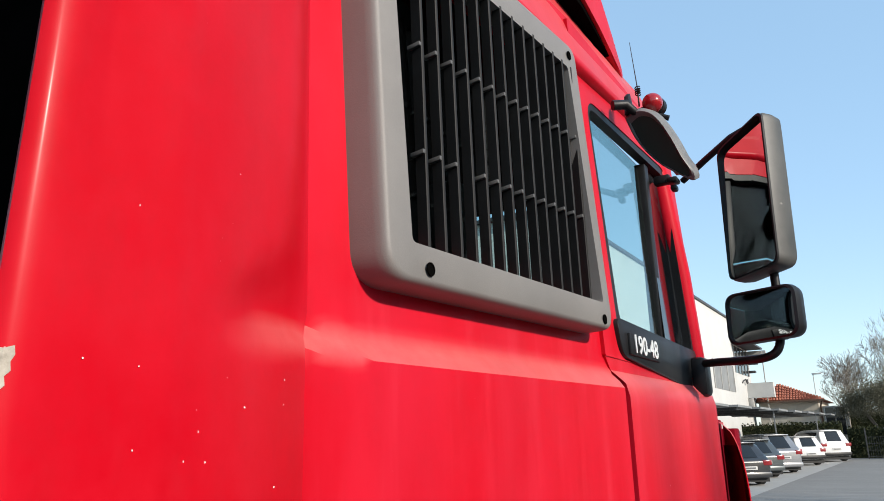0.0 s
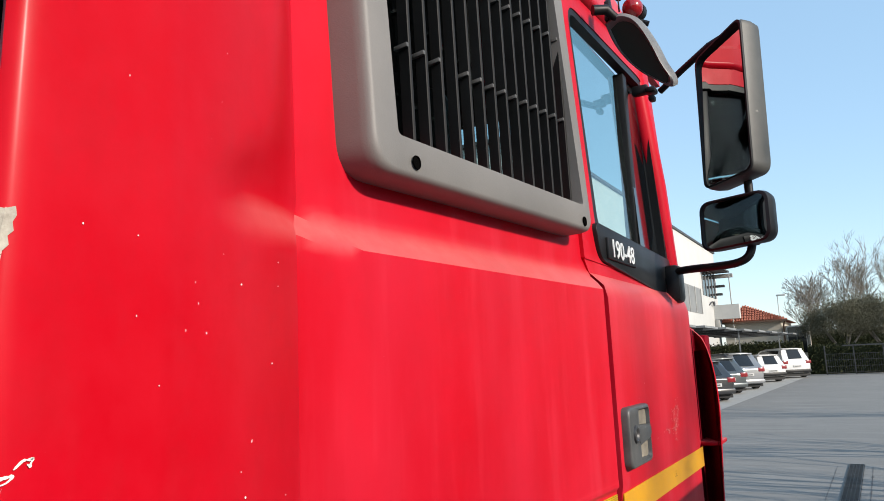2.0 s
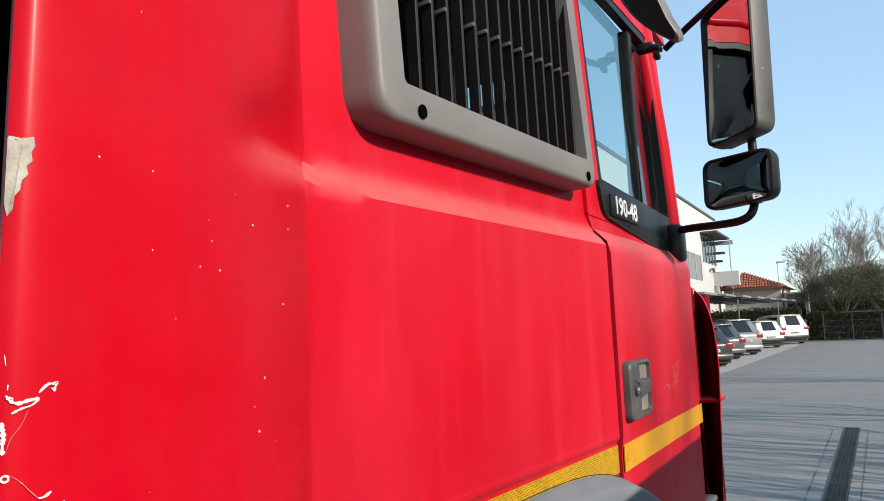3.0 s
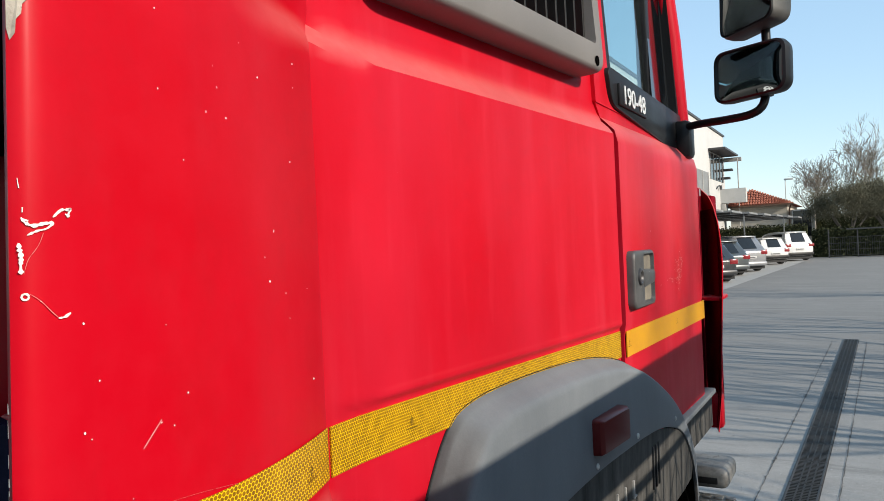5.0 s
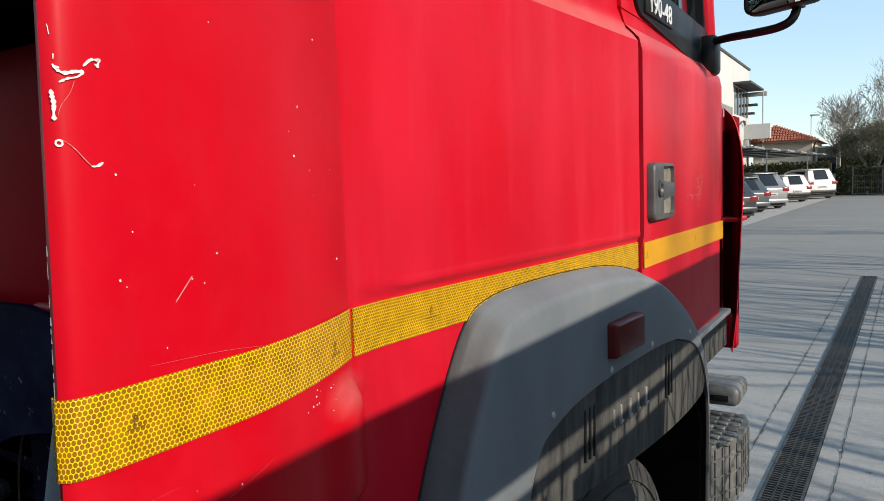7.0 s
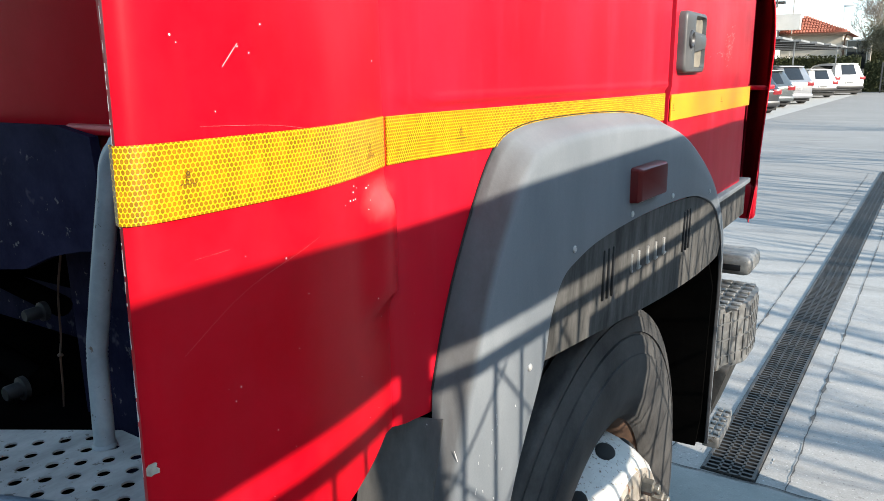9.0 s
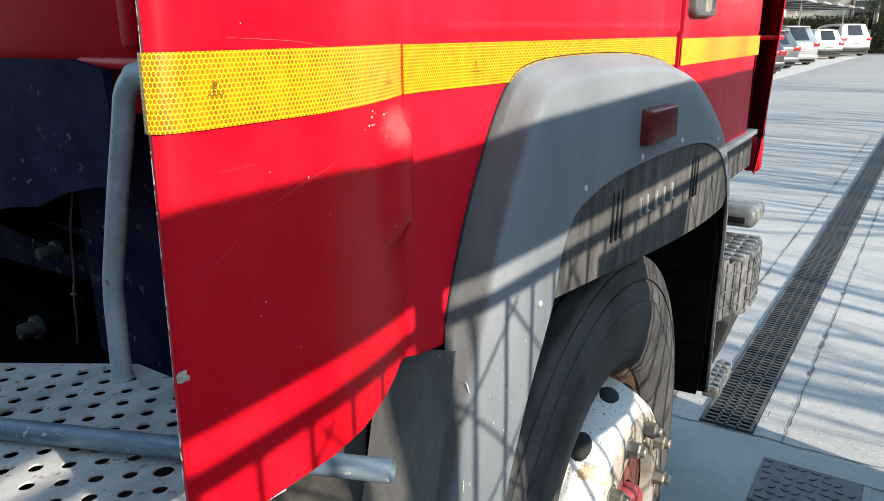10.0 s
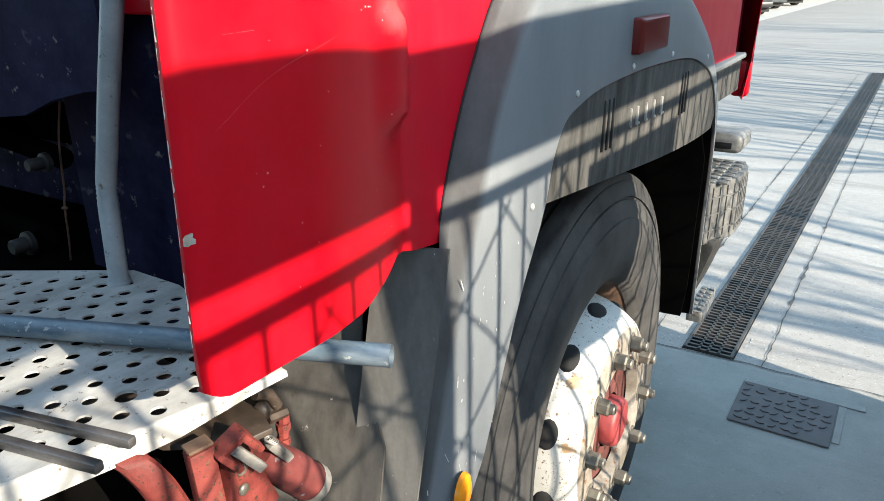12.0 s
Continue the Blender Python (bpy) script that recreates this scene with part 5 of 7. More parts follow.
def roof_gear():
    bm = bmesh.new()
    near = Matrix.Translation((0.41, 0.08, 1.70)) @ Matrix.Scale(0.9, 4) @ Matrix.Translation((-0.41, -0.08, -1.70))
    c = Vector((0.028, 1.70, 2.470))
    bmesh.ops.create_uvsphere(bm, u_segments=24, v_segments=14, radius=0.024, matrix=Matrix.Translation(c) @ Matrix.Diagonal((1, 1.1, 1, 1)))
    bmesh.ops.transform(bm, matrix=near, verts=bm.verts)
    part("marker_light", bm, LAMP_BRIGHT, truck, "round red roof marker light")
    bm = bmesh.new()
    lathe(bm, [(0.0, 0.0001), (0.0, 0.024), (0.02, 0.026), (0.03, 0.018)], (c.x, c.y + 0.012, c.z), "y", 18)
    sweep(bm, [(c.x - 0.005, c.y + 0.02, c.z - 0.02), (c.x + 0.028, c.y + 0.03, c.z - 0.035)], 0.007, 8)
    sweep(bm, [(c.x - 0.06, c.y + 0.01, c.z - 0.01), (c.x, c.y + 0.02, c.z)], 0.008, 8)
    bmesh.ops.transform(bm, matrix=near, verts=bm.verts)
    part("light_base", bm, BLACK, truck)
    bm = bmesh.new()
    plate(bm, [(1.66, 2.44), (1.70, 2.44), (1.71, 2.47), (1.69, 2.505), (1.67, 2.49)], "x", -0.030, -0.020, 0.002)
    bmesh.ops.transform(bm, matrix=near, verts=bm.verts)
    part("aerial_mount", bm, BLACK, truck)
    bm = bmesh.new()
    sweep(bm, [(-0.004, 1.70, 2.47), (-0.004, 1.70, 2.505)], 0.002, 6)
    sweep(bm, [(-0.004 + 0.006 * math.cos(a), 1.70 + 0.006 * math.sin(a), 2.50 + a * 0.00085) for a in spread(0, 8 * math.pi, 49)], 0.0014, 6)
    sweep(bm, [(-0.004, 1.70, 2.52), (-0.012, 1.70, 2.645)], [0.0014, 0.0007], 6)
    bmesh.ops.transform(bm, matrix=near, verts=bm.verts)
    part("aerial", bm, BLACK, truck, "whip aerial with coil")


LAMP_BRIGHT = Nodes("bright_red_lens").put(Base_Color=(0.30, 0.008, 0.012), Roughness=0.2, Coat_Weight=0.5)
roof_gear()


# ---- behind the cab ----
def deck():
    """The perforated aluminium walkway behind the cab: a sheet with real holes."""
    z, t = 1.018, 0.0025
    edge = [(-0.088, 0.429), (-0.353, 0.520), (-0.447, 0.523), (-0.80, 0.315), (-0.80, -0.30), (-0.295, -0.30)]
    px, py = 0.0233, 0.0219
    ox, oy = -0.183, 0.359
    big = {(-0.196, 0.392): 0.0112, (-0.183, 0.306): 0.0112, (-0.395, 0.489): 0.0095}

    def clip(poly):
        for k in range(len(edge)):
            a, b = Vector(edge[k]), Vector(edge[(k + 1) % len(edge)])
            n = Vector((-(b - a).y, (b - a).x))
            out = []
            for p, q in zip(poly, poly[1:] + poly[:1]):
                dp, dq = (p - a).dot(n), (q - a).dot(n)
                if dp >= 0:
                    out.append(p)
                if (dp >= 0) != (dq >= 0):
                    out.append(p.lerp(q, dp / (dp - dq)))
            poly = out
            if len(poly) < 3:
                return []
        return poly
    bm = bmesh.new()
    for i in range(-28, 6):
        for j in range(-32, 9):
            c = Vector((ox + i * px, oy + j * py))
            sq = [c + Vector((sx * px / 2, sy * py / 2)) for sx, sy in ((-1, -1), (1, -1), (1, 1), (-1, 1))]
            poly = clip(sq)
            if not poly:
                continue
            whole = len(poly) == 4 and all((a - b).length < 1e-6 for a, b in zip(poly, sq))
            if not whole or (i + j) % 2 or c.y > 0.515:
                bm.faces.new([bm.verts.new((p.x, p.y, z)) for p in poly])
                continue
            r = 0.0076
            for (hx, hy), hr in big.items():
                if abs(hx - c.x) < px * 0.8 and abs(hy - c.y) < py * 0.8:
                    r = hr - 0.0006
            r = min(r, 0.0106)
            corner = [bm.verts.new((p.x, p.y, z)) for p in sq]
            ring = [bm.verts.new((c.x + r * math.cos(a), c.y + r * math.sin(a), z)) for a in (math.pi * (2 * k + 1) / 16 - 3 * math.pi / 4 - math.pi / 16 for k in range(16))]
            low = [bm.verts.new((v.co.x, v.co.y, z - t)) for v in ring]
            for k in range(16):
                bm.faces.new((ring[k], ring[(k + 1) % 16], low[(k + 1) % 16], low[k]))
            for s in range(4):
                seq = [ring[(4 * s + k) % 16] for k in range(5)]
                bm.faces.new([corner[s], corner[(s + 1) % 4], *seq[::-1]])
    bmesh.ops.remove_doubles(bm, verts=bm.verts, dist=1e-5)
    d = thing("rear_walkway", "perforated aluminium walkway plate behind the cab, worn", "walkway")
    part("perforated_sheet", bm, ALLOY, d, smooth=False)
    bm = bmesh.new()
    e0, e1 = Vector(edge[0]), Vector(edge[-1])
    prof = [(0.0, z), (0.002, z - 0.001), (0.003, z - 0.004), (0.004, z - 0.026), (-0.014, z - 0.027)]
    rows = [[bm.verts.new((e.x + dx, e.y, z + (zz - z) * deep)) for dx, zz in prof] for e, deep in ((e0, 0.25), (e0.lerp(e1, 0.06), 0.45), (e0.lerp(e1, 0.15), 0.9), (e0.lerp(e1, 0.22), 1.0), (e0.lerp(e1, 0.5), 1.0), (e1, 1.0))]
    for a, b in zip(rows, rows[1:]):
        for k in range(len(prof) - 1):
            bm.faces.new((a[k], a[k + 1], b[k + 1], b[k]))
    part("edge_lip", bm, ALLOY, d)
    return d


deck()


def grab_tube():
    bm = bmesh.new()
    sweep(bm, curve_through([(-0.427, 0.486, 1.014), (-0.432, 0.491, 1.06), (-0.438, 0.497, 1.11), (-0.438, 0.50, 1.145), (-0.426, 0.50, 1.185), (-0.402, 0.50, 1.26), (-0.373, 0.50, 1.345), (-0.363, 0.50, 1.375), (-0.346, 0.50, 1.393), (-0.32, 0.50, 1.40), (-0.15, 0.50, 1.40)]), 0.0128, 16)
    rail = thing("grab_rail", "bent grey painted steel grab rail with chipped paint", "grab rail", at=(0, 0, 0))
    part("tube", bm, TUBE_GREY, rail)
    bm = bmesh.new()
    lathe(bm, [(0.0, 0.0150), (0.003, 0.0145), (0.005, 0.0129)], (-0.427, 0.486, 1.0185), "z", 20)
    part("foot_weld", bm, TUBE_GREY, rail)
    return rail


grab_tube()


def loose_bars():
    bm = bmesh.new()
    a, b = Vector((-0.60, 0.254, 1.030)), Vector((0.008, 0.480, 1.036))
    sweep(bm, [a, a.lerp(b, 0.5), b], 0.0118, 18, cap=False)
    sweep(bm, [b, b - (b - a).normalized() * 0.10], 0.0092, 18, cap=False)
    d = (b - a).normalized()
    ob = part("loose_pipe", bm, PIPE, None)
    tagged(ob, "blue-grey galvanised pipe lying across the walkway", "pipe")
    for p, q in (((-0.46, 0.190), (-0.108, 0.268)), ((-0.44, 0.165), (-0.102, 0.233))):
        d = (Vector(q) - Vector(p)).normalized()
        m = Matrix.Translation((*p, 1.0230)) @ Matrix.Rotation(math.atan2(d.y, d.x), 4, "Z")
        bm = boxes(((0, -0.0048, -0.0048), ((Vector(q) - Vector(p)).length, 0.0048, 0.0048)), bevel=0.0018)
        bmesh.ops.transform(bm, matrix=m, verts=bm.verts)
        tagged(part("steel_rod", bm, ROD, None), "dark worn square steel rod lying on the walkway", "rod", group="rods on the walkway")


ROD = worn("worn_square_rod", (0.045, 0.044, 0.046), (0.26, 0.25, 0.25), 18.0, (0.28, 0.48), 160, 0.3, 0.0008, metal=0.7, stretch=(0.4, 2, 2))
PIPE = worn("galvanised_pipe", (0.065, 0.120, 0.172), (0.30, 0.345, 0.375), 22.0, (0.4, 0.6), 140, 0.2, 0.0006, metal=0.3, stretch=(0.35, 1.5, 3), spots=((0.40, 0.42, 0.42), 0.64, 60))
loose_bars()


WORN_ALLOY = worn("grimy_bare_metal", (0.10, 0.09, 0.08), (0.42, 0.40, 0.37), 40.0, (0.4, 0.65), 160, 0.3, 0.001, metal=0.4)


BOLT = worn("grimy_bolt", (0.010, 0.010, 0.012), (0.03, 0.029, 0.029), 30.0, (0.5, 0.7), 160, spec=0.3)


def chassis():
    """Dark machinery in the gap behind and under the cab."""
    bm = boxes(((-0.68, 0.61, 0.80), (-0.32, 0.64, 1.42)), ((-0.33, 0.612, 1.13), (-0.10, 0.638, 1.42)), ((-2.3, 0.80, 0.70), (-0.55, 0.83, 1.42)), bevel=0.004)
    part("bulkhead", bm, NAVY, truck, "dirty dark blue steel bulkhead")
    bm = bmesh.new()
    sheet(bm, spread(-1.2, -0.450, 12), spread(0, 1, 6), lambda x, t: Vector((x, 0.532 + 0.010 * math.sin(9 * x) * (1 - t), (1.262 + 0.24 * (x + 0.45) + 0.006 * math.sin(31 * x)) * (1 - t) + (1.412 - 0.012 * step(-0.52, -0.50, x)) * t)), 0.012, Vector((0, 1, 0)))
    part("rubber_apron", bm, NAVY, truck, "scuffed black rubber apron")
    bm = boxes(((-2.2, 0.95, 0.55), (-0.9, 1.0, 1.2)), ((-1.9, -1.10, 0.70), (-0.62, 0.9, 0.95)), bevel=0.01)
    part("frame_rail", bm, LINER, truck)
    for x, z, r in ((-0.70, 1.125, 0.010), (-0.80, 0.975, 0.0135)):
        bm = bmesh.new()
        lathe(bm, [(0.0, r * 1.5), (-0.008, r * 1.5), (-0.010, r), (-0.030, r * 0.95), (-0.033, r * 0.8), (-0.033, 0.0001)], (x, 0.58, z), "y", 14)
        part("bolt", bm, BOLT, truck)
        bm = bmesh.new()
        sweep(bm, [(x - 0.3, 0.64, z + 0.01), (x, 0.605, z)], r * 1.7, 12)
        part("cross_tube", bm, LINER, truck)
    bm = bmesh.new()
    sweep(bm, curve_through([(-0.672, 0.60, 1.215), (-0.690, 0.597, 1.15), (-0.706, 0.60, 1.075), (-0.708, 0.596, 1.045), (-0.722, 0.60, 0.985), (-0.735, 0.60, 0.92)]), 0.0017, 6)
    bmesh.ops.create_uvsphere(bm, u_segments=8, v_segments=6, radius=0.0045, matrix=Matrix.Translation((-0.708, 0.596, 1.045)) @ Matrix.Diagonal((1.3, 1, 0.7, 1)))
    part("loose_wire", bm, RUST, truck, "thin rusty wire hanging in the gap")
    # black box added under the walkway to stand for the shade there
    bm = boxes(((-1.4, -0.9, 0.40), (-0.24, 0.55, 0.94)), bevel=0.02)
    part("underdeck_shade_box", bm, LINER, truck)
    # unseen wall added close behind the cab to keep skylight out of the gap
    bm = boxes(((-2.40, -1.05, 0.93), (0.03, -0.90, 3.00)), bevel=0.03)
    part("sky_blocker", bm, NAVY, truck, "unseen dark wall added behind the cab to block skylight")
    # coupling gear under the walkway
    bm = bmesh.new()
    band = curve_through([(-0.150, 0.250, 1.000), (-0.128, 0.272, 0.995), (-0.112, 0.286, 0.968), (-0.106, 0.298, 0.93), (-0.110, 0.315, 0.88), (-0.13, 0.33, 0.80)], 5)
    sheet(bm, list(range(len(band))), [-0.0145, -0.010, 0.010, 0.0145], lambda k, s: band[k] + Vector((0.3 * s, 0.95 * s, 0.0)) - Vector((0.004 if abs(s) > 0.012 else 0.0, 0, 0)), 0.008)
    part("strap", bm, OLD_RED, truck, "curved red steel strap, chipped")
    bm = bmesh.new()
    m = Matrix.Translation((-0.094, 0.325, 0.918)) @ Matrix.Rotation(radians(4), 4, "X") @ Matrix.Rotation(radians(-16), 4, "Z")
    box(bm, (-0.010, -0.0125, -0.12), (0.008, 0.0125, 0.072), 0.003, m)
    part("upright_bar", bm, OLD_RED, truck, "red flat bar with a rusty top")
    bm = boxes(((-0.010, -0.0122, 0.0725), (0.0078, 0.0122, 0.077)), bevel=0.002)
    bmesh.ops.transform(bm, matrix=m, verts=bm.verts)
    part("bar_top", bm, RUST, truck)
    bm = bmesh.new()
    plate(bm, [(-0.108, 0.329), (-0.072, 0.362), (-0.066, 0.384), (-0.098, 0.402), (-0.34, 0.43), (-0.34, 0.29), (-0.135, 0.312)], "z", 0.977, 0.9835, 0.0025)
    part("greasy_plate", bm, GREASE, truck, "greasy brown mounting plate")
    d = Vector((0.0, 0.60, -0.80)).normalized()
    side = Vector((0.35, 0.75, 0.56)).normalized()
    out = d.cross(side).normalized()
    out = out if out.x > 0 else -out
    m = Matrix((( d.x, side.x, out.x, -0.087), (d.y, side.y, out.y, 0.357), (d.z, side.z, out.z, 0.980), (0, 0, 0, 1)))
    small = m @ Matrix.Translation((-0.006, -0.004, 0.010)) @ Matrix.Scale(0.80, 4)
    bm = bmesh.new()
    for s0 in (-0.021, 0.011):
        box(bm, (-0.016, s0, -0.012), (0.030, s0 + 0.010, 0.014), 0.003, small)
    box(bm, (-0.018, -0.021, -0.012), (-0.006, 0.021, 0.012), 0.003, small)
    part("lever_fork", bm, OLD_RED, truck, "chipped red lever fork")
    bm = bmesh.new()
    box(bm, (-0.010, -0.0075, 0.004), (0.058, 0.0055, 0.013), 0.002, small)
    part("lever", bm, WORN_ALLOY, truck, "bare steel lever")
    bm = bmesh.new()
    box(bm, (0.034, 0.0105, 0.002), (0.074, 0.0205, 0.012), 0.002, m)
    part("latch_block", bm, WORN_ALLOY, truck)
    bm = bmesh.new()
    for k in range(4):
        c = m @ Vector((0.026 + 0.0032 * k, 0.019, 0.008))
        sweep(bm, [c + Vector((0.0042 * math.cos(a), 0.0042 * math.sin(a), 0)) for a in spread(0, 2 * math.pi, 13)], 0.0009, 6)
    part("spring", bm, WORN_ALLOY, truck)
    bm = bmesh.new()
    p0, p1 = m @ Vector((0.050, 0.0, -0.010)), m @ Vector((0.172, 0.004, -0.012))
    sweep(bm, [p0, p0.lerp(p1, 0.5), p0.lerp(p1, 0.86)], [0.017, 0.0225, 0.0225], 20)
    cyl = part("coupling_cylinder", bm, CHIPPED_RED, truck, "red coupling cylinder with bare metal end")
    bm = bmesh.new()
    sweep(bm, [p0.lerp(p1, 0.85), p0.lerp(p1, 0.97), p1], [0.0235, 0.0235, 0.021], 20, cap=False)
    sweep(bm, [p1, p0.lerp(p1, 0.90)], [0.016, 0.014], 16)
    part("cylinder_end", bm, WORN_ALLOY, cyl)
    bm = bmesh.new()
    plate(bm, [(0.349, 0.974), (0.372, 0.962), (0.404, 0.880), (0.382, 0.868), (0.340, 0.918)], "x", -0.100, -0.086, 0.003)
    part("rivet_plate", bm, OLD_RED, cyl)
    bm = bmesh.new()
    for c in ((-0.085, 0.358, 0.945), (-0.085, 0.357, 0.922)):
        bmesh.ops.create_uvsphere(bm, u_segments=12, v_segments=8, radius=0.0065, matrix=Matrix.Translation(c) @ Matrix.Diagonal((0.5, 1, 1, 1)))
    part("rivet", bm, NUT, cyl)
    # hose fittings
    bm = bmesh.new()
    bmesh.ops.create_uvsphere(bm, u_segments=16, v_segments=10, radius=0.0095, matrix=Matrix.Translation((-0.100, 0.405, 0.979)) @ Matrix.Diagonal((1, 0.85, 1.15, 1)))
    part("fitting_bulb", bm, GREASE, truck, "oily brown pipe fitting")
    bm = bmesh.new()
    sweep(bm, [(-0.103, 0.400, 1.000), (-0.10, 0.416, 0.992), (-0.098, 0.424, 0.975)], [0.006, 0.0065, 0.006], 10)
    sweep(bm, [(-0.10, 0.410, 0.966), (-0.098, 0.434, 0.962)], 0.0060, 6)
    part("elbow", bm, GREASE, truck)
    bm = bmesh.new()
    for k, r in enumerate((0.0065, 0.0078, 0.006, 0.0075, 0.0055)):
        z = 0.955 - 0.0085 * k
        lathe(bm, [(-0.0041, 0.0001), (-0.0041, r), (0.0041, r), (0.0041, 0.0001)], (-0.099, 0.431 - 0.001 * k, z), "z", 8)
    part("hose_fitting", bm, OLD_RED, truck, "red and brown stacked hose fitting")


chassis()


# ---- marks on the paint ----
FAINT = worn("faint_scratch", (0.52, 0.10, 0.10), (0.62, 0.20, 0.19), 40.0, (0.5, 0.7), 200, 0.2, 0.0005)


def marks():
    def blob(points, y, z, name, mat, lift=0.0012):
        bm = bmesh.new()
        ring = [(max(y + dy, rear_edge(z + dz) - 0.0004), z + dz) for dy, dz in points]
        bm.faces.new([bm.verts.new(((edge_x(a, b) if a < 0.315 else body_x(a, b)) + lift, a, b)) for a, b in ring])
        part(name, bm, mat, truck, smooth=False)
    blob([(-0.014, 0.011), (-0.008, 0.0118), (-0.004, 0.0105), (0.002, 0.012), (0.007, 0.0105), (0.0118, 0.0122), (0.0125, 0.007), (0.0105, 0.003), (0.0112, -0.002), (0.0085, -0.005), (0.0092, -0.010), (0.0065, -0.0135), (0.0058, -0.019), (0.0035, -0.0225), (0.0030, -0.030), (0.0012, -0.034), (-0.001, -0.027), (-0.0045, -0.0235), (-0.0062, -0.017), (-0.0100, -0.0145), (-0.014, -0.0135)], 0.284, 1.748, "paint_chip", CHIP)
    blob([(-0.010, 0.003), (-0.004, 0.005), (0.000, 0.003), (0.003, -0.001), (0.001, -0.006), (-0.004, -0.008), (-0.010, -0.007)], 0.278, 1.706, "paint_chip", CHIP)
    blob([(-0.006, -0.0030), (-0.006, -0.0005), (-0.0035, 0.0005), (-0.001, 0.0012), (0.0005, 0.0035), (0.0030, 0.0055), (0.0042, 0.0048), (0.0036, 0.0020), (0.0052, 0.0005), (0.0050, -0.0025), (0.0022, -0.0030), (0.0010, -0.0045), (-0.0025, -0.0040)], 0.270, 1.221, "paint_chip", CHIP)
    rnd = random.Random(5)
    def scuff(pts, w, thin=0.35, mat=None):
        line = curve_through([(y, z, 0) for y, z in pts], 4) if len(pts) > 2 else [Vector((*p, 0)) for p in pts]
        bm = bmesh.new()
        pr = []
        for k, p in enumerate(line):
            a, b = line[max(k - 1, 0)], line[min(k + 1, len(line) - 1)]
            d = (b - a).normalized()
            ww = w * rnd.uniform(thin, 1.0) * (0.4 if k in (0, len(line) - 1) else 1.0)
            n = Vector((-d.y, d.x)) * ww
            pr.append([bm.verts.new(((edge_x(p.x, p.y) if p.x < 0.32 else body_x(p.x, p.y)) + 0.0012, p.x + s * n.x, p.y + s * n.y)) for s in (-1, 1)])
        for (a, b), (c, d) in zip(pr, pr[1:]):
            bm.faces.new((a, b, d, c))
        part("scuff", bm, mat or WHITE_MARK, truck, smooth=False)
    scuff([(0.3005, 1.617), (0.3053, 1.6211), (0.3089, 1.6214), (0.3115, 1.6223)], 0.0009)
    scuff([(0.3112, 1.6222), (0.3098, 1.6195), (0.309, 1.617)], 0.0012)
    scuff([(0.2850, 1.6169), (0.2865, 1.6142), (0.2901, 1.6123), (0.2955, 1.6135), (0.3009, 1.614)], 0.0012)
    scuff([(0.3009, 1.614), (0.2968, 1.6107), (0.2914, 1.6093), (0.2872, 1.6071)], 0.0010)
    scuff([(0.2855, 1.6159), (0.288, 1.615)], 0.0016)
    scuff([(0.2836, 1.603), (0.2838, 1.599), (0.2842, 1.595), (0.2838, 1.591), (0.2838, 1.586)], 0.0018)
    scuff([(0.2951, 1.6084), (0.2923, 1.6017), (0.2873, 1.5942), (0.2850, 1.5862)], 0.00022, 0.35, FAINT)
    scuff([(0.2850 + 0.0016 * math.cos(a), 1.5736 + 0.0016 * math.sin(a)) for a in spread(0, 2 * math.pi, 9)], 0.0007, 0.7)
    scuff([(0.2870, 1.5751), (0.2924, 1.5705), (0.2974, 1.5646), (0.3015, 1.5606)], 0.00025, 0.35, FAINT)
    scuff([(0.3011, 1.5606), (0.3045, 1.5608), (0.3085, 1.5629)], 0.0009)
    scuff([(0.2918, 1.571), (0.2930, 1.5698)], 0.0010)
    scuff([(0.2845, 1.6385), (0.2848, 1.6329)], 0.0009)
    scuff([(0.2858, 1.6225), (0.2856, 1.6197)], 0.0011)
    scuff([(0.352, 1.474), (0.366, 1.489)], 0.0004)
    scuff([(0.33, 1.437), (0.39, 1.434), (0.43, 1.429)], 0.00009, 0.35, FAINT)
    scuff([(0.315, 1.352), (0.345, 1.353)], 0.00009, 0.35, FAINT)
    scuff([(0.30, 1.29), (0.36, 1.322), (0.44, 1.343)], 0.00009, 0.35, FAINT)
    # a cloud of pale rub marks on the door
    bm = bmesh.new()
    for _ in range(120):
        f = rnd.random()
        if f < 0.55:
            y, z = 1.775 + rnd.gauss(0, 0.016), 1.512 + rnd.gauss(0, 0.016)
        elif f < 0.8:
            y, z = 1.72 + rnd.gauss(0, 0.035), 1.500 + rnd.gauss(0, 0.003)
        else:
            y, z = 1.80 + rnd.gauss(0, 0.008), 1.535 + rnd.gauss(0, 0.012)
        x = body_x(1.36, z) + 0.0035 + 0.012 * (y - 1.362) / 0.723
        ry, rz = rnd.uniform(0.001, 0.007), rnd.uniform(0.0003, 0.0016)
        bm.faces.new([bm.verts.new((x, y + ry * math.cos(a) * rnd.uniform(0.6, 1.2), z + rz * math.sin(a) * rnd.uniform(0.6, 1.2) + 0.25 * ry * math.cos(a))) for a in spread(0, 5.2, 6)])
    tagged(part("rub_marks", bm, FAINT, truck, smooth=False), kind="stuff")
    # bare metal along the rear edge
    bm = bmesh.new()
    z, row = 1.135, []
    while z < 1.52:
        w = rnd.uniform(-0.0006, 0.0003) + (rnd.uniform(0.0005, 0.0016) if rnd.random() < 0.16 else 0.0)
        y = rear_edge(z) - 0.0007
        row.append((bm.verts.new((-0.0112, y, z)), bm.verts.new((-0.0105 + w, y, z))))
        z += rnd.uniform(0.0015, 0.006)
    for k, ((a, b), (c, d)) in enumerate(zip(row, row[1:])):
        if rnd.random() < 0.66:
            bm.faces.new((a, b, d, c))
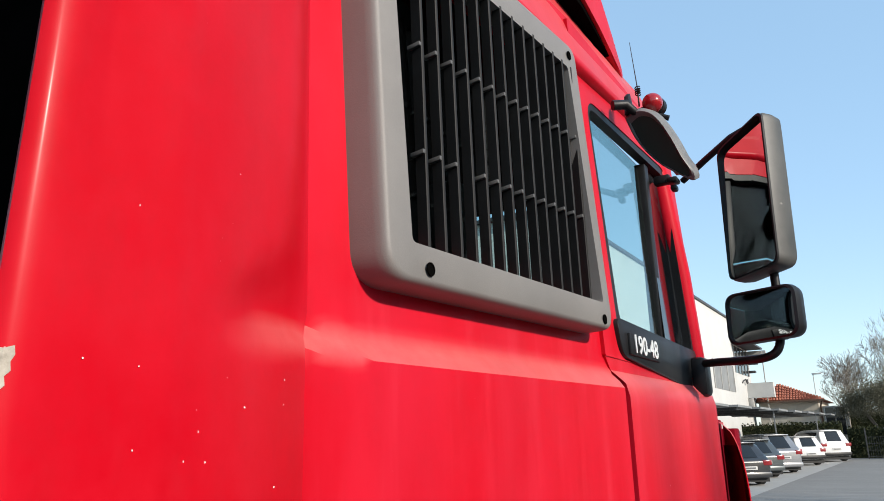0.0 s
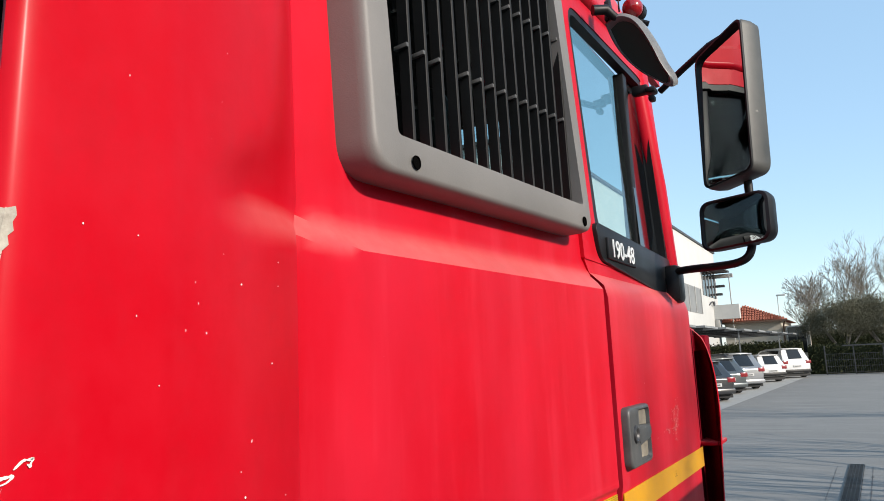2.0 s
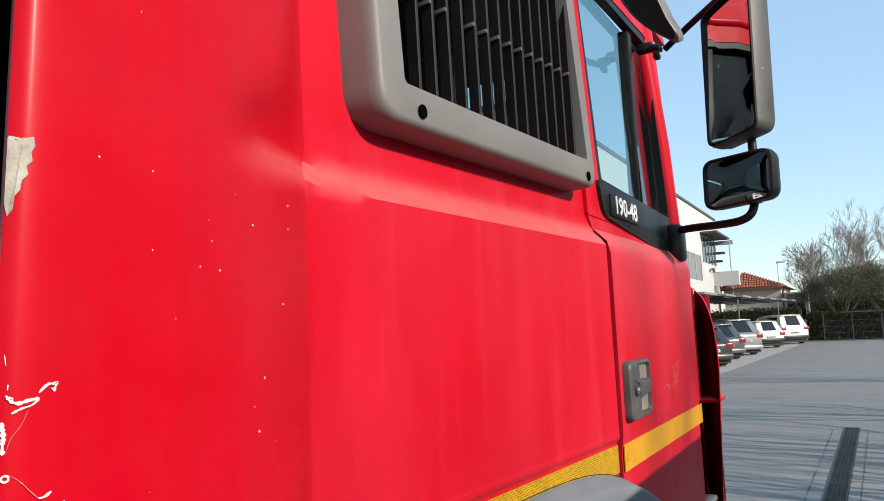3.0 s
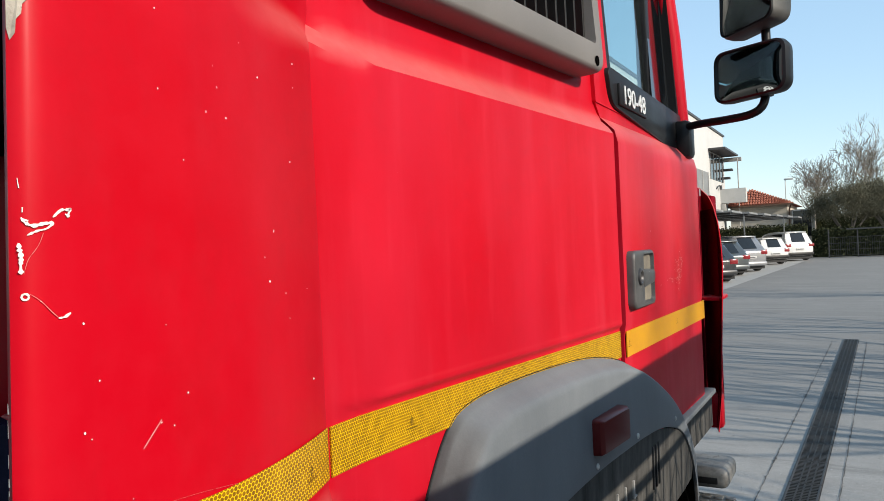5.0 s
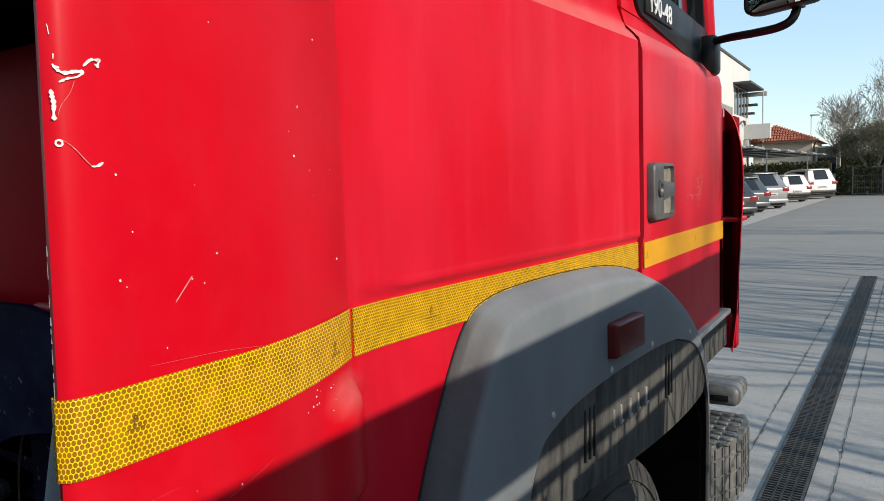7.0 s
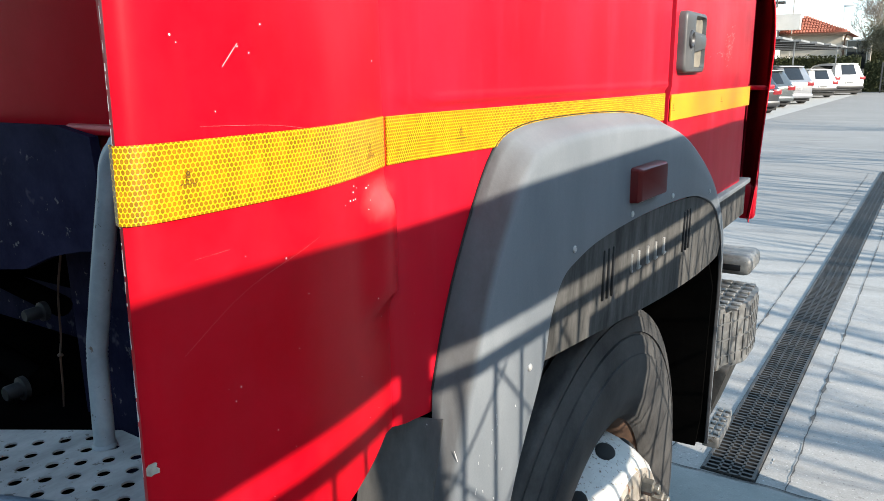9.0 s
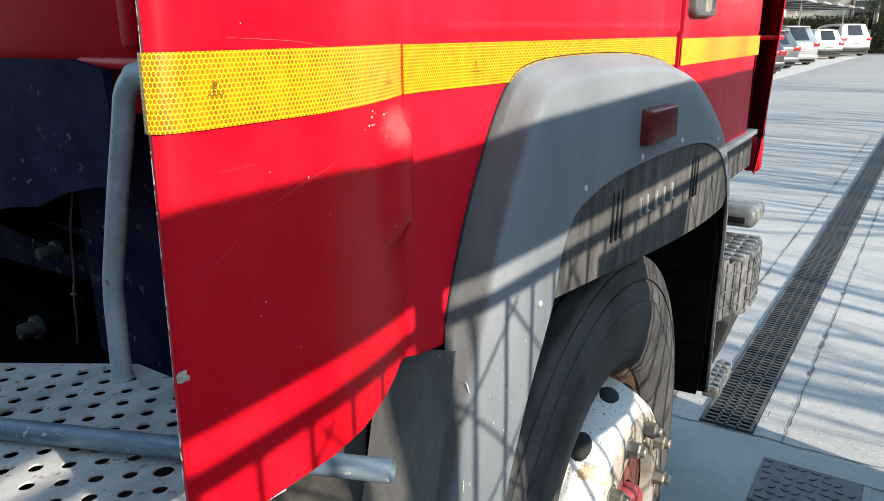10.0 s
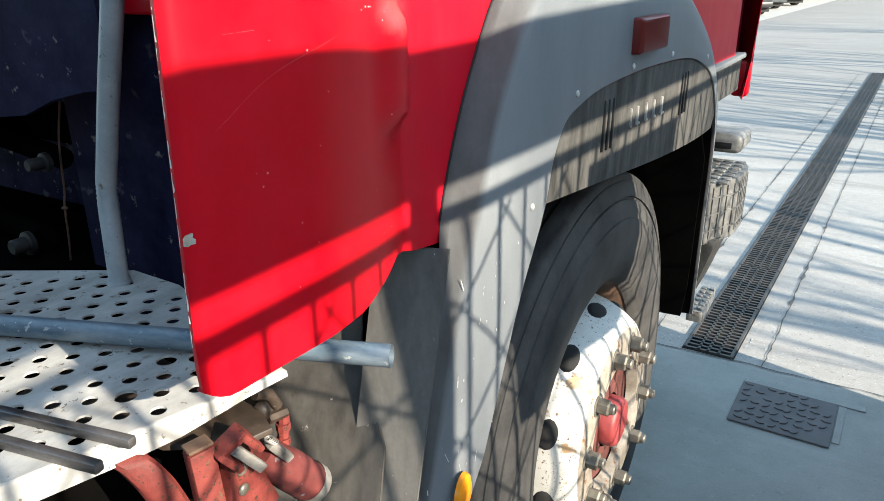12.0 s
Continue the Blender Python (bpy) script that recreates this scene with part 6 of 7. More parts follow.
    tagged(part("edge_wear", bm, WHITE_MARK, truck, smooth=False), kind="stuff")
    # stone chips
    bm = bmesh.new()
    spots = [(0.393, 1.657), (0.440, 1.865), (0.388, 1.502), (0.398, 1.335), (0.376, 1.483), (0.334, 1.254), (0.345, 1.252)]
    spots += [(rnd.uniform(0.30, 0.56), rnd.uniform(1.12, 2.2)) for _ in range(44)] + [(0.515 + rnd.gauss(0, 0.02), 1.362 + rnd.gauss(0, 0.006)) for _ in range(12)] + [(0.44 + rnd.gauss(0, 0.012), 1.80 + rnd.gauss(0, 0.05)) for _ in range(14)]
    for y, z in spots:
        r = rnd.uniform(0.0003, 0.0009)
        x = body_x(y, z) + 0.0009
        bm.faces.new([bm.verts.new((x, y + r * math.cos(a) * rnd.uniform(0.7, 1.2), z + r * math.sin(a) * rnd.uniform(0.7, 1.3))) for a in spread(0, 5.2, 6)])
    tagged(part("stone_chips", bm, WHITE_MARK, truck, smooth=False), kind="stuff")


marks()


# ---- the boundary beside the yard, whose shadow falls on the cab ----
def boundary():
    X, slope = 1.1, math.tan(SUN_EL) / math.cos(SUN_AZ)
    up = X * slope
    y0, y1 = -4.0, 2.42
    bm = boxes(((X, y0, 0.0), (X + 0.15, y1, 0.33 + up)), bevel=0.01)
    tagged(part("wall_boundary", bm, KERB), "low concrete boundary wall beside the yard", "wall", kind="structure")
    f = thing("lattice_gate", "steel lattice gate with solid top panel beside the yard", "gate")
    bm = boxes(((X + 0.02, y0, 1.198 + up), (X + 0.05, y1, 1.345 + up)))
    part("top_panel", bm, DARK_STEEL, f)
    bm = boxes(((X + 0.02, y0, 1.143 + up), (X + 0.03, y1, 1.160 + up)))
    part("rail", bm, DARK_STEEL, f)
    bm = bmesh.new()
    lo, hi = 0.33 + up, 1.146 + up
    y = y0
    while y < y1:
        box(bm, (X + 0.03, y, lo), (X + 0.037, y + 0.007, hi))
        y += 0.058
    for base in np.arange(y0 - 0.8, y1, 0.17):
        for s in (1, -1):
            a = Vector((X + 0.045, base if s > 0 else base + 0.7, lo))
            b = a + Vector((0, s * 0.7, hi - lo))
            sweep(bm, [a, b], 0.0028, 4, cap=False)
    part("lattice", bm, DARK_STEEL, f)
    # unseen panels, added only to throw the broad dark shadow on the tyre
    bm = boxes(((X + 0.015, 0.60, 0.74 + up), (X + 0.028, 1.15, 1.03 + up)))
    part("shadow_panel", bm, DARK_STEEL, f)
    bm = boxes(((X + 0.015, 0.74, 1.032 + up), (X + 0.028, 1.15, 1.116 + up)))
    part("shadow_panel", bm, DARK_STEEL, f)
    for y in (y0 + 0.05, 0.35, y1 - 0.03):
        bm = boxes(((X + 0.02, y - 0.02, 0.3 + up), (X + 0.06, y + 0.03, 1.345 + up)))
        part("post", bm, DARK_STEEL, f)


boundary()


# ---- trees ----
def limb(bm, p, d, length, r, depth, rnd, spreadout=0.5, sides=5, tips=None, many=3):
    n = 3
    pts, rs = [p.copy()], [r]
    q = p.copy()
    for k in range(n):
        d = (d + Vector((rnd.gauss(0, 0.10), rnd.gauss(0, 0.10), rnd.gauss(0.05, 0.06)))).normalized()
        q = q + d * length / n
        pts.append(q.copy())
        rs.append(r * (1 - 0.45 * (k + 1) / n))
    sweep(bm, pts, rs, sides if depth > 1 else 3, cap=False)
    if tips is not None and depth <= 2:
        tips.append(q.copy())
    if depth == 0:
        return
    kids = many if depth > 1 else 5
    for k in range(kids):
        j = rnd.choice((1, 2, 3)) if k else 3
        nd = (d + Vector((rnd.uniform(-1, 1), rnd.uniform(-1, 1), rnd.uniform(-0.2, 0.7))) * spreadout).normalized()
        limb(bm, pts[j], nd, length * rnd.uniform(0.55, 0.8), rs[j] * 0.68, depth - 1, rnd, spreadout, sides, tips, many)


def bare_tree(at, height, seed, label, depth=6, spreadout=0.5, many=3):
    rnd = random.Random(seed)
    t = thing("tree", label, "tree", group="bare trees", at=at)
    bm = bmesh.new()
    trunk = [(0, 0, -0.05), (0.03, 0.02, height * 0.16), (0.0, 0.05, height * 0.32)]
    sweep(bm, trunk, [height * 0.022, height * 0.017, height * 0.014], 8, cap=False)
    part("trunk", bm, BARK, t)
    bm = bmesh.new()
    for k in range(5):
        a = 2 * math.pi * k / 5 + rnd.uniform(-0.3, 0.3)
        limb(bm, Vector((0, 0.03, height * rnd.uniform(0.22, 0.32))), Vector((math.cos(a) * 0.5, math.sin(a) * 0.5, 1)).normalized(), height * 0.27, height * (0.009 if many < 4 else 0.0042), depth - 1, rnd, spreadout, many=many)
    part("crown", bm, BARK, t)
    return t


def lime_tree(at, height, radius, seed, label):
    """A leafless tree whose limbs sweep up into a rounded crown of fine twigs."""
    rnd = random.Random(seed)
    t = thing("tree", label, "tree", group="bare trees", at=at)
    bm = bmesh.new()
    fork = height * 0.26
    sweep(bm, [(0, 0, -0.05), (0.04, 0.0, fork * 0.5), (0, 0.03, fork)], [height * 0.022, height * 0.018, height * 0.016], 8, cap=False)
    part("trunk", bm, BARK, t)
    bm = bmesh.new()

    def inside(p):
        q = (p.z - height * 0.60) / (height * 0.42)
        return (p.x * p.x + p.y * p.y) / (radius * radius) + q * q < 1.0

    def grow(p, d, length, r, depth):
        pts, rs = [p.copy()], [r]
        for k in range(3):
            d = (d + Vector((rnd.gauss(0, 0.10), rnd.gauss(0, 0.10), 0.07))).normalized()
            pts.append(pts[-1] + d * length / 3)
            rs.append(r * (1 - 0.15 * (k + 1)))
        sweep(bm, pts, rs, 5 if depth > 2 else 3, cap=False)
        if depth == 0:
            return
        for k in range((4, 5, 5, 4, 4)[depth]):
            j = rnd.choice((1, 2, 3, 3))
            a = rnd.uniform(0, 2 * math.pi)
            side = d.orthogonal().normalized()
            nd = (d + (side * math.cos(a) + d.cross(side) * math.sin(a)) * rnd.uniform(0.35, 0.75)).normalized()
            nl = length * rnd.uniform(0.50, 0.75)
            if inside(pts[j] + nd * nl * 0.8):
                grow(pts[j], nd, nl, max(rs[j] * 0.55, 0.011), depth - 1)
    for k in range(7):
        a = 2 * math.pi * k / 7 + rnd.uniform(-0.3, 0.3)
        tilt = 0.15 if k == 0 else rnd.uniform(0.35, 0.75)
        grow(Vector((0, 0.03, fork * rnd.uniform(0.85, 1.0))), Vector((math.cos(a) * tilt, math.sin(a) * tilt, 1)).normalized(), height * rnd.uniform(0.26, 0.32), height * 0.0075, 4)
    part("crown", bm, TWIG, t, "pale grey-brown leafless twigs", smooth=False)
    return t


TWIG = worn("pale_twig_bark", (0.20, 0.175, 0.145), (0.30, 0.27, 0.23), 4.0, (0.8, 0.95), 40, 0.3, 0.003, spec=0.1)
lime_tree((-2.35, 64, 0), 8.6, 2.25, 11, "leafless pale grey-brown tree behind the hedge")
lime_tree((0.75, 65, 0), 10.6, 2.6, 12, "tall leafless grey-brown tree behind the hedge")
lime_tree((4.4, 66, 0), 10.8, 2.6, 13, "tall leafless grey-brown tree behind the hedge")


def olive(at, rx, rz, seed):
    rnd = random.Random(seed)
    t = thing("tree", "dense grey-green olive tree with a spreading crown", "tree", at=at)
    bm = bmesh.new()
    sweep(bm, [(0, 0, -0.05), (0.1, 0, 0.8), (-0.1, 0, 1.6)], [0.22, 0.17, 0.13], 8)
    for k in range(5):
        a = k * 1.3
        sweep(bm, [(0, 0, 1.1), (math.cos(a) * 0.7, math.sin(a) * 0.7, 2.0), (math.cos(a) * 1.4, math.sin(a) * 1.2, 3.0)], [0.1, 0.07, 0.04], 6)
    part("trunk", bm, BARK, t)
    verts, faces = [], []
    centres = []
    for k in range(85):
        a, e = rnd.uniform(0, 2 * math.pi), rnd.uniform(-0.5, 1.0)
        f = rnd.uniform(0.45, 1.0)
        centres.append((rx * f * math.cos(a) * math.cos(e), rx * f * math.sin(a) * math.cos(e), 3.4 + rz * f * math.sin(e) * 1.1))
    for cx, cy, cz in centres:
        s = rnd.uniform(0.35, 0.75)
        for _ in range(480):
            d = Vector((rnd.gauss(0, 1), rnd.gauss(0, 1), rnd.gauss(0, 0.8))).normalized() * s * rnd.uniform(0.5, 1.15)
            p = Vector((cx, cy, cz)) + d
            n = Vector((rnd.gauss(0, 1), rnd.gauss(0, 1), rnd.gauss(0, 1))).normalized()
            u = n.orthogonal().normalized() * rnd.uniform(0.035, 0.07)
            v = n.cross(u).normalized() * rnd.uniform(0.012, 0.024)
            i = len(verts)
            verts += [p - u, p + v, p + u, p - v]
            faces.append((i, i + 1, i + 2, i + 3))
    me = bpy.data.meshes.new("crown")
    me.from_pydata(verts, [], faces)
    me.materials.append(OLIVE)
    ob = new("crown", me)
    ob.parent = t


olive((-0.35, 56, 0), 2.35, 1.4, 21)
olive((2.2, 57, 0), 2.4, 1.4, 22)


def hedge(x0, x1, y, h, seed, label):
    rnd = random.Random(seed)
    verts, faces = [], []
    for _ in range(int(9000 * (x1 - x0) / 8)):
        p = Vector((rnd.uniform(x0, x1), y + rnd.uniform(-0.45, 0.3), rnd.uniform(0.0, h) + rnd.gauss(0, 0.05)))
        n = Vector((rnd.gauss(0, 1), rnd.gauss(0, 1), rnd.gauss(0, 1))).normalized()
        u = n.orthogonal().normalized() * rnd.uniform(0.05, 0.10)
        v = n.cross(u).normalized() * rnd.uniform(0.03, 0.06)
        i = len(verts)
        verts += [p - u, p + v, p + u, p - v]
        faces.append((i, i + 1, i + 2, i + 3))
    i = len(verts)
    verts += [Vector((x, y + dy, z)) for z in (0.0, h - 0.12) for x, dy in ((x0, -0.25), (x1, -0.25), (x1, 0.3), (x0, 0.3))]
    faces += [(i, i + 1, i + 5, i + 4), (i + 1, i + 2, i + 6, i + 5), (i + 2, i + 3, i + 7, i + 6), (i + 3, i, i + 4, i + 7), (i + 4, i + 5, i + 6, i + 7)]
    me = bpy.data.meshes.new("hedge")
    me.from_pydata(verts, [], faces)
    me.materials.append(HEDGE)
    tagged(new("hedge", me), label, "hedge", kind="stuff")


hedge(-2.4, 9.0, 53.0, 1.85, 31, "dark clipped evergreen hedge behind the fence")
hedge(-2.6, 9.0, 61.0, 3.0, 33, "dark shrubs behind the olive trees")
hedge(-9.0, -2.6, 52.0, 2.2, 32, "dark shrubs in front of the house")


def yard_fence():
    f = thing("metal_fence", "dark wire mesh fence in front of the hedge", "fence")
    bm = bmesh.new()
    for k in range(60):
        x = -1.35 + k * 0.12
        box(bm, (x, 50.5, 0.12), (x + 0.012, 50.512, 1.25))
    for z in (0.14, 0.5, 0.88, 1.24):
        box(bm, (-1.35, 50.5, z), (5.8, 50.515, z + 0.02))
    part("mesh", bm, DARK_STEEL, f, smooth=False)
    for x in (-1.4, 0.15, 1.7, 3.3, 4.9):
        bm = boxes(((x, 50.48, 0), (x + 0.07, 50.55, 1.75)))
        part("post", bm, DARK_STEEL, f)
    bm = boxes(((-0.4, 50.4, 1.70), (5.9, 51.2, 1.78)))
    part("top_rail", bm, DARK_STEEL, f)


yard_fence()


# ---- trees across the road, on the sunny side ----
def tree_belt():
    for k, (x, y, h) in enumerate(((16.5, -2.9, 11.0), (7.0, 2.35, 6.5), (7.4, 5.6, 7.0), (7.0, 6.9, 6.0), (8.2, 8.6, 7.5), (7.5, 12.0, 7.0), (8.0, 19.0, 8.0), (11.0, -6.0, 8.0))):
        bare_tree((x, y, 0), h, 50 + k, "leafless tree on the sunny side of the yard", 4, 0.6, 3)


tree_belt()


def far_hedge():
    hedge_block(9.6, 10.6, -40.0, 34.0, 3.6, 61)


def hedge_block(x0, x1, y0, y1, h, seed):
    rnd = random.Random(seed)
    verts, faces = [], []
    for _ in range(26000):
        p = Vector((rnd.uniform(x0, x1), rnd.uniform(y0, y1), rnd.uniform(0.0, h) + rnd.gauss(0, 0.12)))
        n = Vector((rnd.gauss(0, 1), rnd.gauss(0, 1), rnd.gauss(0, 1))).normalized()
        u = n.orthogonal().normalized() * rnd.uniform(0.10, 0.22)
        v = n.cross(u).normalized() * rnd.uniform(0.06, 0.12)
        i = len(verts)
        verts += [p - u, p + v, p + u, p - v]
        faces.append((i, i + 1, i + 2, i + 3))
    me = bpy.data.meshes.new("hedge")
    me.from_pydata(verts, [], faces)
    me.materials.append(HEDGE)
    tagged(new("hedge", me), "tall dark hedge along the sunny side of the yard", "hedge", kind="stuff")


far_hedge()


# ---- parking strip ----
def parking():
    bm = bmesh.new()
    vs = [bm.verts.new(p) for p in ((-30, 15, 0.004), (-3.55, 15, 0.004), (-2.35, 49.4, 0.004), (-30, 49.4, 0.004))]
    bm.faces.new(vs)
    tagged(part("pavement", bm, KERB), "pale paved parking strip", "pavement", kind="structure")


parking()


def car(at, turn, colour, name, label, length=4.1, width=1.74, height=1.48, suv=False, dark_bumper=False):
    """A parked car with its tail at the origin end (-y)."""
    L, W, H = length, width, height
    c = thing(name, label, "car", group="parked cars", at=at)
    c.rotation_euler = (0, 0, turn)
    low = 0.24 if not suv else 0.30
    belt = H * 0.60
    lean = 0.52 if not suv else 0.34           # how far the tail window leans forward

    def top(y):
        return float(np.interp(y, [0.0, 0.06, 0.10, 0.10 + lean * 0.8, 0.15 + lean, 1.2, 2.0, 2.45, 3.05, L - 0.25, L],
                               [belt - 0.10, belt, belt + 0.02, H - 0.07, H - 0.02, H, H - 0.03, H - 0.12, belt + 0.02, belt - 0.16, belt - 0.34]))

    def half(y):
        return W / 2 * float(np.interp(y, [0, 0.04, 0.15, 0.5, L - 0.6, L - 0.12, L], [0.80, 0.90, 0.96, 1.0, 1.0, 0.90, 0.74]))

    def roof_half(y):
        return W / 2 * float(np.interp(y, [0, 0.1, 0.1 + lean, 2.2, 3.05, L], [0.84, 0.83, 0.69, 0.68, 0.80, 0.70]))

    def section(y):
        w, r, t = half(y), roof_half(y), top(y)
        b = min(belt, t - 0.02)
        foot = low + 0.10 * max(0.0, 1 - y / 0.1) + 0.08 * max(0.0, 1 - (L - y) / 0.1)
        return [(0, foot), (w * 0.90, foot), (w * 0.98, foot + 0.10), (w, (foot + b) / 2 + 0.04), (w * 0.985, b - 0.10), (w * 0.94, b), (r + (w * 0.94 - r) * 0.12, b + (t - b) * 0.86), (r * 0.90, t - 0.012), (r * 0.55, t), (0, t)]

    bm = bmesh.new()
    rows = []
    for y in (0.0, 0.02, 0.06, 0.10, 0.10 + lean * 0.4, 0.10 + lean * 0.8, 0.15 + lean, 1.0, 1.4, 2.0, 2.45, 2.75, 3.05, 3.4, L - 0.25, L - 0.06, L):
        pts = section(y)
        rows.append([bm.verts.new((x, y, z)) for x, z in pts + [(-x, z) for x, z in pts[-2:0:-1]]])
    for a, b in zip(rows, rows[1:]):
        for k in range(len(a)):
            bm.faces.new((a[k], a[(k + 1) % len(a)], b[(k + 1) % len(a)], b[k]))
    bm.faces.new(rows[0][::-1])
    bm.faces.new(rows[-1])
    part("body", bm, colour, c, angle=38)
    # tail window
    bm = bmesh.new()
    y0, y1 = 0.115, 0.10 + lean * 0.74
    grid = []
    for f in spread(0, 1, 4):
        y = y0 + (y1 - y0) * f
        w = roof_half(y) * 0.90 - 0.03
        grid.append([bm.verts.new((x * w, y - 0.014 + 0.05 * abs(x) ** 3, top(y) + 0.006 - 0.010 * abs(x) ** 3)) for x in (-1, -0.6, 0, 0.6, 1)])
    for a, b in zip(grid, grid[1:]):
        for k in range(4):
            bm.faces.new((a[k], a[k + 1], b[k + 1], b[k]))
    part("rear_window", bm, CAR_GLASS, c)
    part("rear_spoiler", boxes(((-W * 0.33, 0.02 + lean * 0.80, H - 0.085), (W * 0.33, 0.18 + lean, H - 0.045)), bevel=0.015), colour, c)
    for s in (1, -1):
        bm = bmesh.new()
        grid = []
        for y in spread(0.34 + lean * 0.55, 2.62, 8):
            p = section(y)
            (xa, za), (xb, zb) = p[5], p[6]
            f1 = 0.93 if y < 2.3 else 0.93 - 0.5 * (y - 2.3) / 0.32
            f0 = 0.10 if y > 0.75 else 0.25
            grid.append([bm.verts.new((s * (xa + (xb - xa) * f + 0.012), y, za + (zb - za) * f)) for f in (f0, (f0 + f1) / 2, f1)])
        for a, b in zip(grid, grid[1:]):
            for k in range(2):
                bm.faces.new((a[k], a[k + 1], b[k + 1], b[k]))
        part("side_window", bm, CAR_GLASS, c)
        x0, x1 = sorted((s * W * 0.29, s * W * 0.475))
        part("tail_lamp", boxes(((x0, -0.012, belt - 0.22), (x1, 0.22, belt - 0.04)), bevel=0.03), CAR_LAMP, c)
        x0, x1 = sorted((s * W * 0.50, s * W * 0.60))
        part("wing_mirror", boxes(((x0, 2.35, belt), (x1, 2.47, belt + 0.12)), bevel=0.02), BLACK, c)
        for y in (0.78, L - 0.80):
            bm = bmesh.new()
            lathe(bm, [(-0.10, 0.20), (-0.10, 0.31), (0.08, 0.32), (0.10, 0.29), (0.10, 0.21)], (s * (W / 2 - 0.07), y, 0.32), "x", 22)
            wh = part("wheel", bm, RUBBER, c)
            bm = bmesh.new()
            lathe(bm, [(s * 0.09, 0.21), (s * 0.08, 0.15), (s * 0.095, 0.05), (s * 0.095, 0.0001)], (s * (W / 2 - 0.07), y, 0.32), "x", 16)
            part("hub", bm, ALLOY, wh)
    bm = boxes(((-0.26, -0.03, belt * 0.60), (0.26, 0.03, belt * 0.60 + 0.11)), bevel=0.004)
    part("number_plate", bm, PLASTER, c)
    bm = boxes(((-0.20, -0.034, belt * 0.60 + 0.03), (0.20, -0.029, belt * 0.60 + 0.08)))
    part("plate_bar", bm, SHUTTER_DARK, c)
    bm = boxes(((-W * 0.45, -0.05, low + 0.02), (W * 0.45, 0.14, low + 0.20)), bevel=0.05)
    part("bumper", bm, BLACK if dark_bumper else colour, c)
    bm = boxes(((-W * 0.44, 0.15, 0.12), (W * 0.44, L - 0.3, low + 0.03)))
    part("underside", bm, BLACK, c)


SHUTTER_DARK = Nodes("plate_bar_grey").put(Base_Color=(0.08, 0.08, 0.085), Roughness=0.6)
CAR_LAMP = Nodes("car_tail_lamp").put(Base_Color=(0.20, 0.012, 0.016), Roughness=0.2, Coat_Weight=0.5)
WHITE_CAR = car_paint("white_car_paint", (0.55, 0.55, 0.545))
SILVER_CAR = car_paint("silver_car_paint", (0.22, 0.225, 0.235), 0.4)
GREY_CAR = car_paint("grey_green_car_paint", (0.075, 0.085, 0.088), 0.4)
BLACK_CAR = car_paint("black_car_paint", (0.02, 0.021, 0.023))
car((-2.72, 46.9, 0), radians(40), WHITE_CAR, "car", "white sport utility car parked in the row", 4.8, 1.95, 1.74, True, True)
car((-3.55, 42.0, 0), radians(40), WHITE_CAR, "car", "small white hatchback with black lower bumper", 3.9, 1.70, 1.46, True, True)
car((-3.84, 34.3, 0), radians(40), SILVER_CAR, "car", "silver compact people carrier parked in the row", 4.1, 1.72, 1.62)
car((-4.13, 30.9, 0), radians(40), GREY_CAR, "car", "grey-green metallic hatchback parked in the row", 4.1, 1.72, 1.46)
car((-3.95, 26.3, 0), radians(40), BLACK_CAR, "car", "black hatchback parked in the row", 4.0, 1.70, 1.42)


# ---- buildings ----
def white_building():
    b = thing("office_building", "white plastered two-storey building with flat roof", "building", at=(0, 0, 0))
    x1 = -8.35
    bm = boxes(((x1 - 22, 22.0, 0), (x1, 58.0, 9.1)), bevel=0.02)
    part("wall", bm, PLASTER, b)
    bm = boxes(((x1 - 22.2, 21.8, 9.1), (x1 + 0.10, 58.1, 9.22)))
    part("roof", bm, DARK_STEEL, b)
    for y0, y1, z0, z1, n in ((52.0, 57.0, 5.6, 7.4, 4), (44.8, 51.0, 4.25, 5.95, 3), (36.0, 42.0, 4.25, 5.95, 3)):
        bm = boxes(((x1 - 0.08, y0, z0), (x1 + 0.02, y1, z1)))
        w = part("window", bm, CAR_GLASS if n == 4 else SHUTTER, b)
        for k in range(n + 1):
            y = y0 + (y1 - y0) * k / n
            part("window_frame", boxes(((x1 - 0.02, y - 0.06, z0), (x1 + 0.06, y + 0.06, z1))), SHUTTER if n == 4 else KERB, w)
    bm = boxes(((x1, 51.5, 7.50), (x1 + 1.1, 57.4, 7.62)))
    part("awning", bm, DARK_STEEL, b)
    bm = boxes(((x1, 57.2, 7.15), (x1 + 1.3, 57.6, 7.42)))
    part("canopy", bm, KERB, b)
    for z, d in ((6.45, 0.7), (5.85, 0.5)):
        part("bracket", boxes(((x1, 57.0, z), (x1 + d, 57.5, z + 0.16)), bevel=0.02), DARK_STEEL, b)
    bm = bmesh.new()
    sweep(bm, curve_through([(x1 + 0.02, 54.0, 5.0), (x1 + 0.15, 54.6, 5.25), (x1 + 0.15, 55.2, 5.0), (x1 + 0.1, 55.6, 5.3), (x1 + 0.1, 55.9, 4.6)]), 0.05, 5)
    part("lamp_scroll", bm, DARK_STEEL, b)
    bm = boxes(((x1 + 0.0, 55.6, 3.25), (x1 + 0.35, 56.6, 3.98)), bevel=0.03)
    part("air_conditioner", bm, KERB, b)
    bm = bmesh.new()
    sweep(bm, [(-7.2, 56.5, 0), (-7.2, 56.5, 7.3)], 0.04, 6)
    part("mast", bm, KERB, b)


SHUTTER = worn("grey_shutter", (0.16, 0.165, 0.165), (0.24, 0.245, 0.245), 2.0, (0.5, 0.7), 20)
white_building()


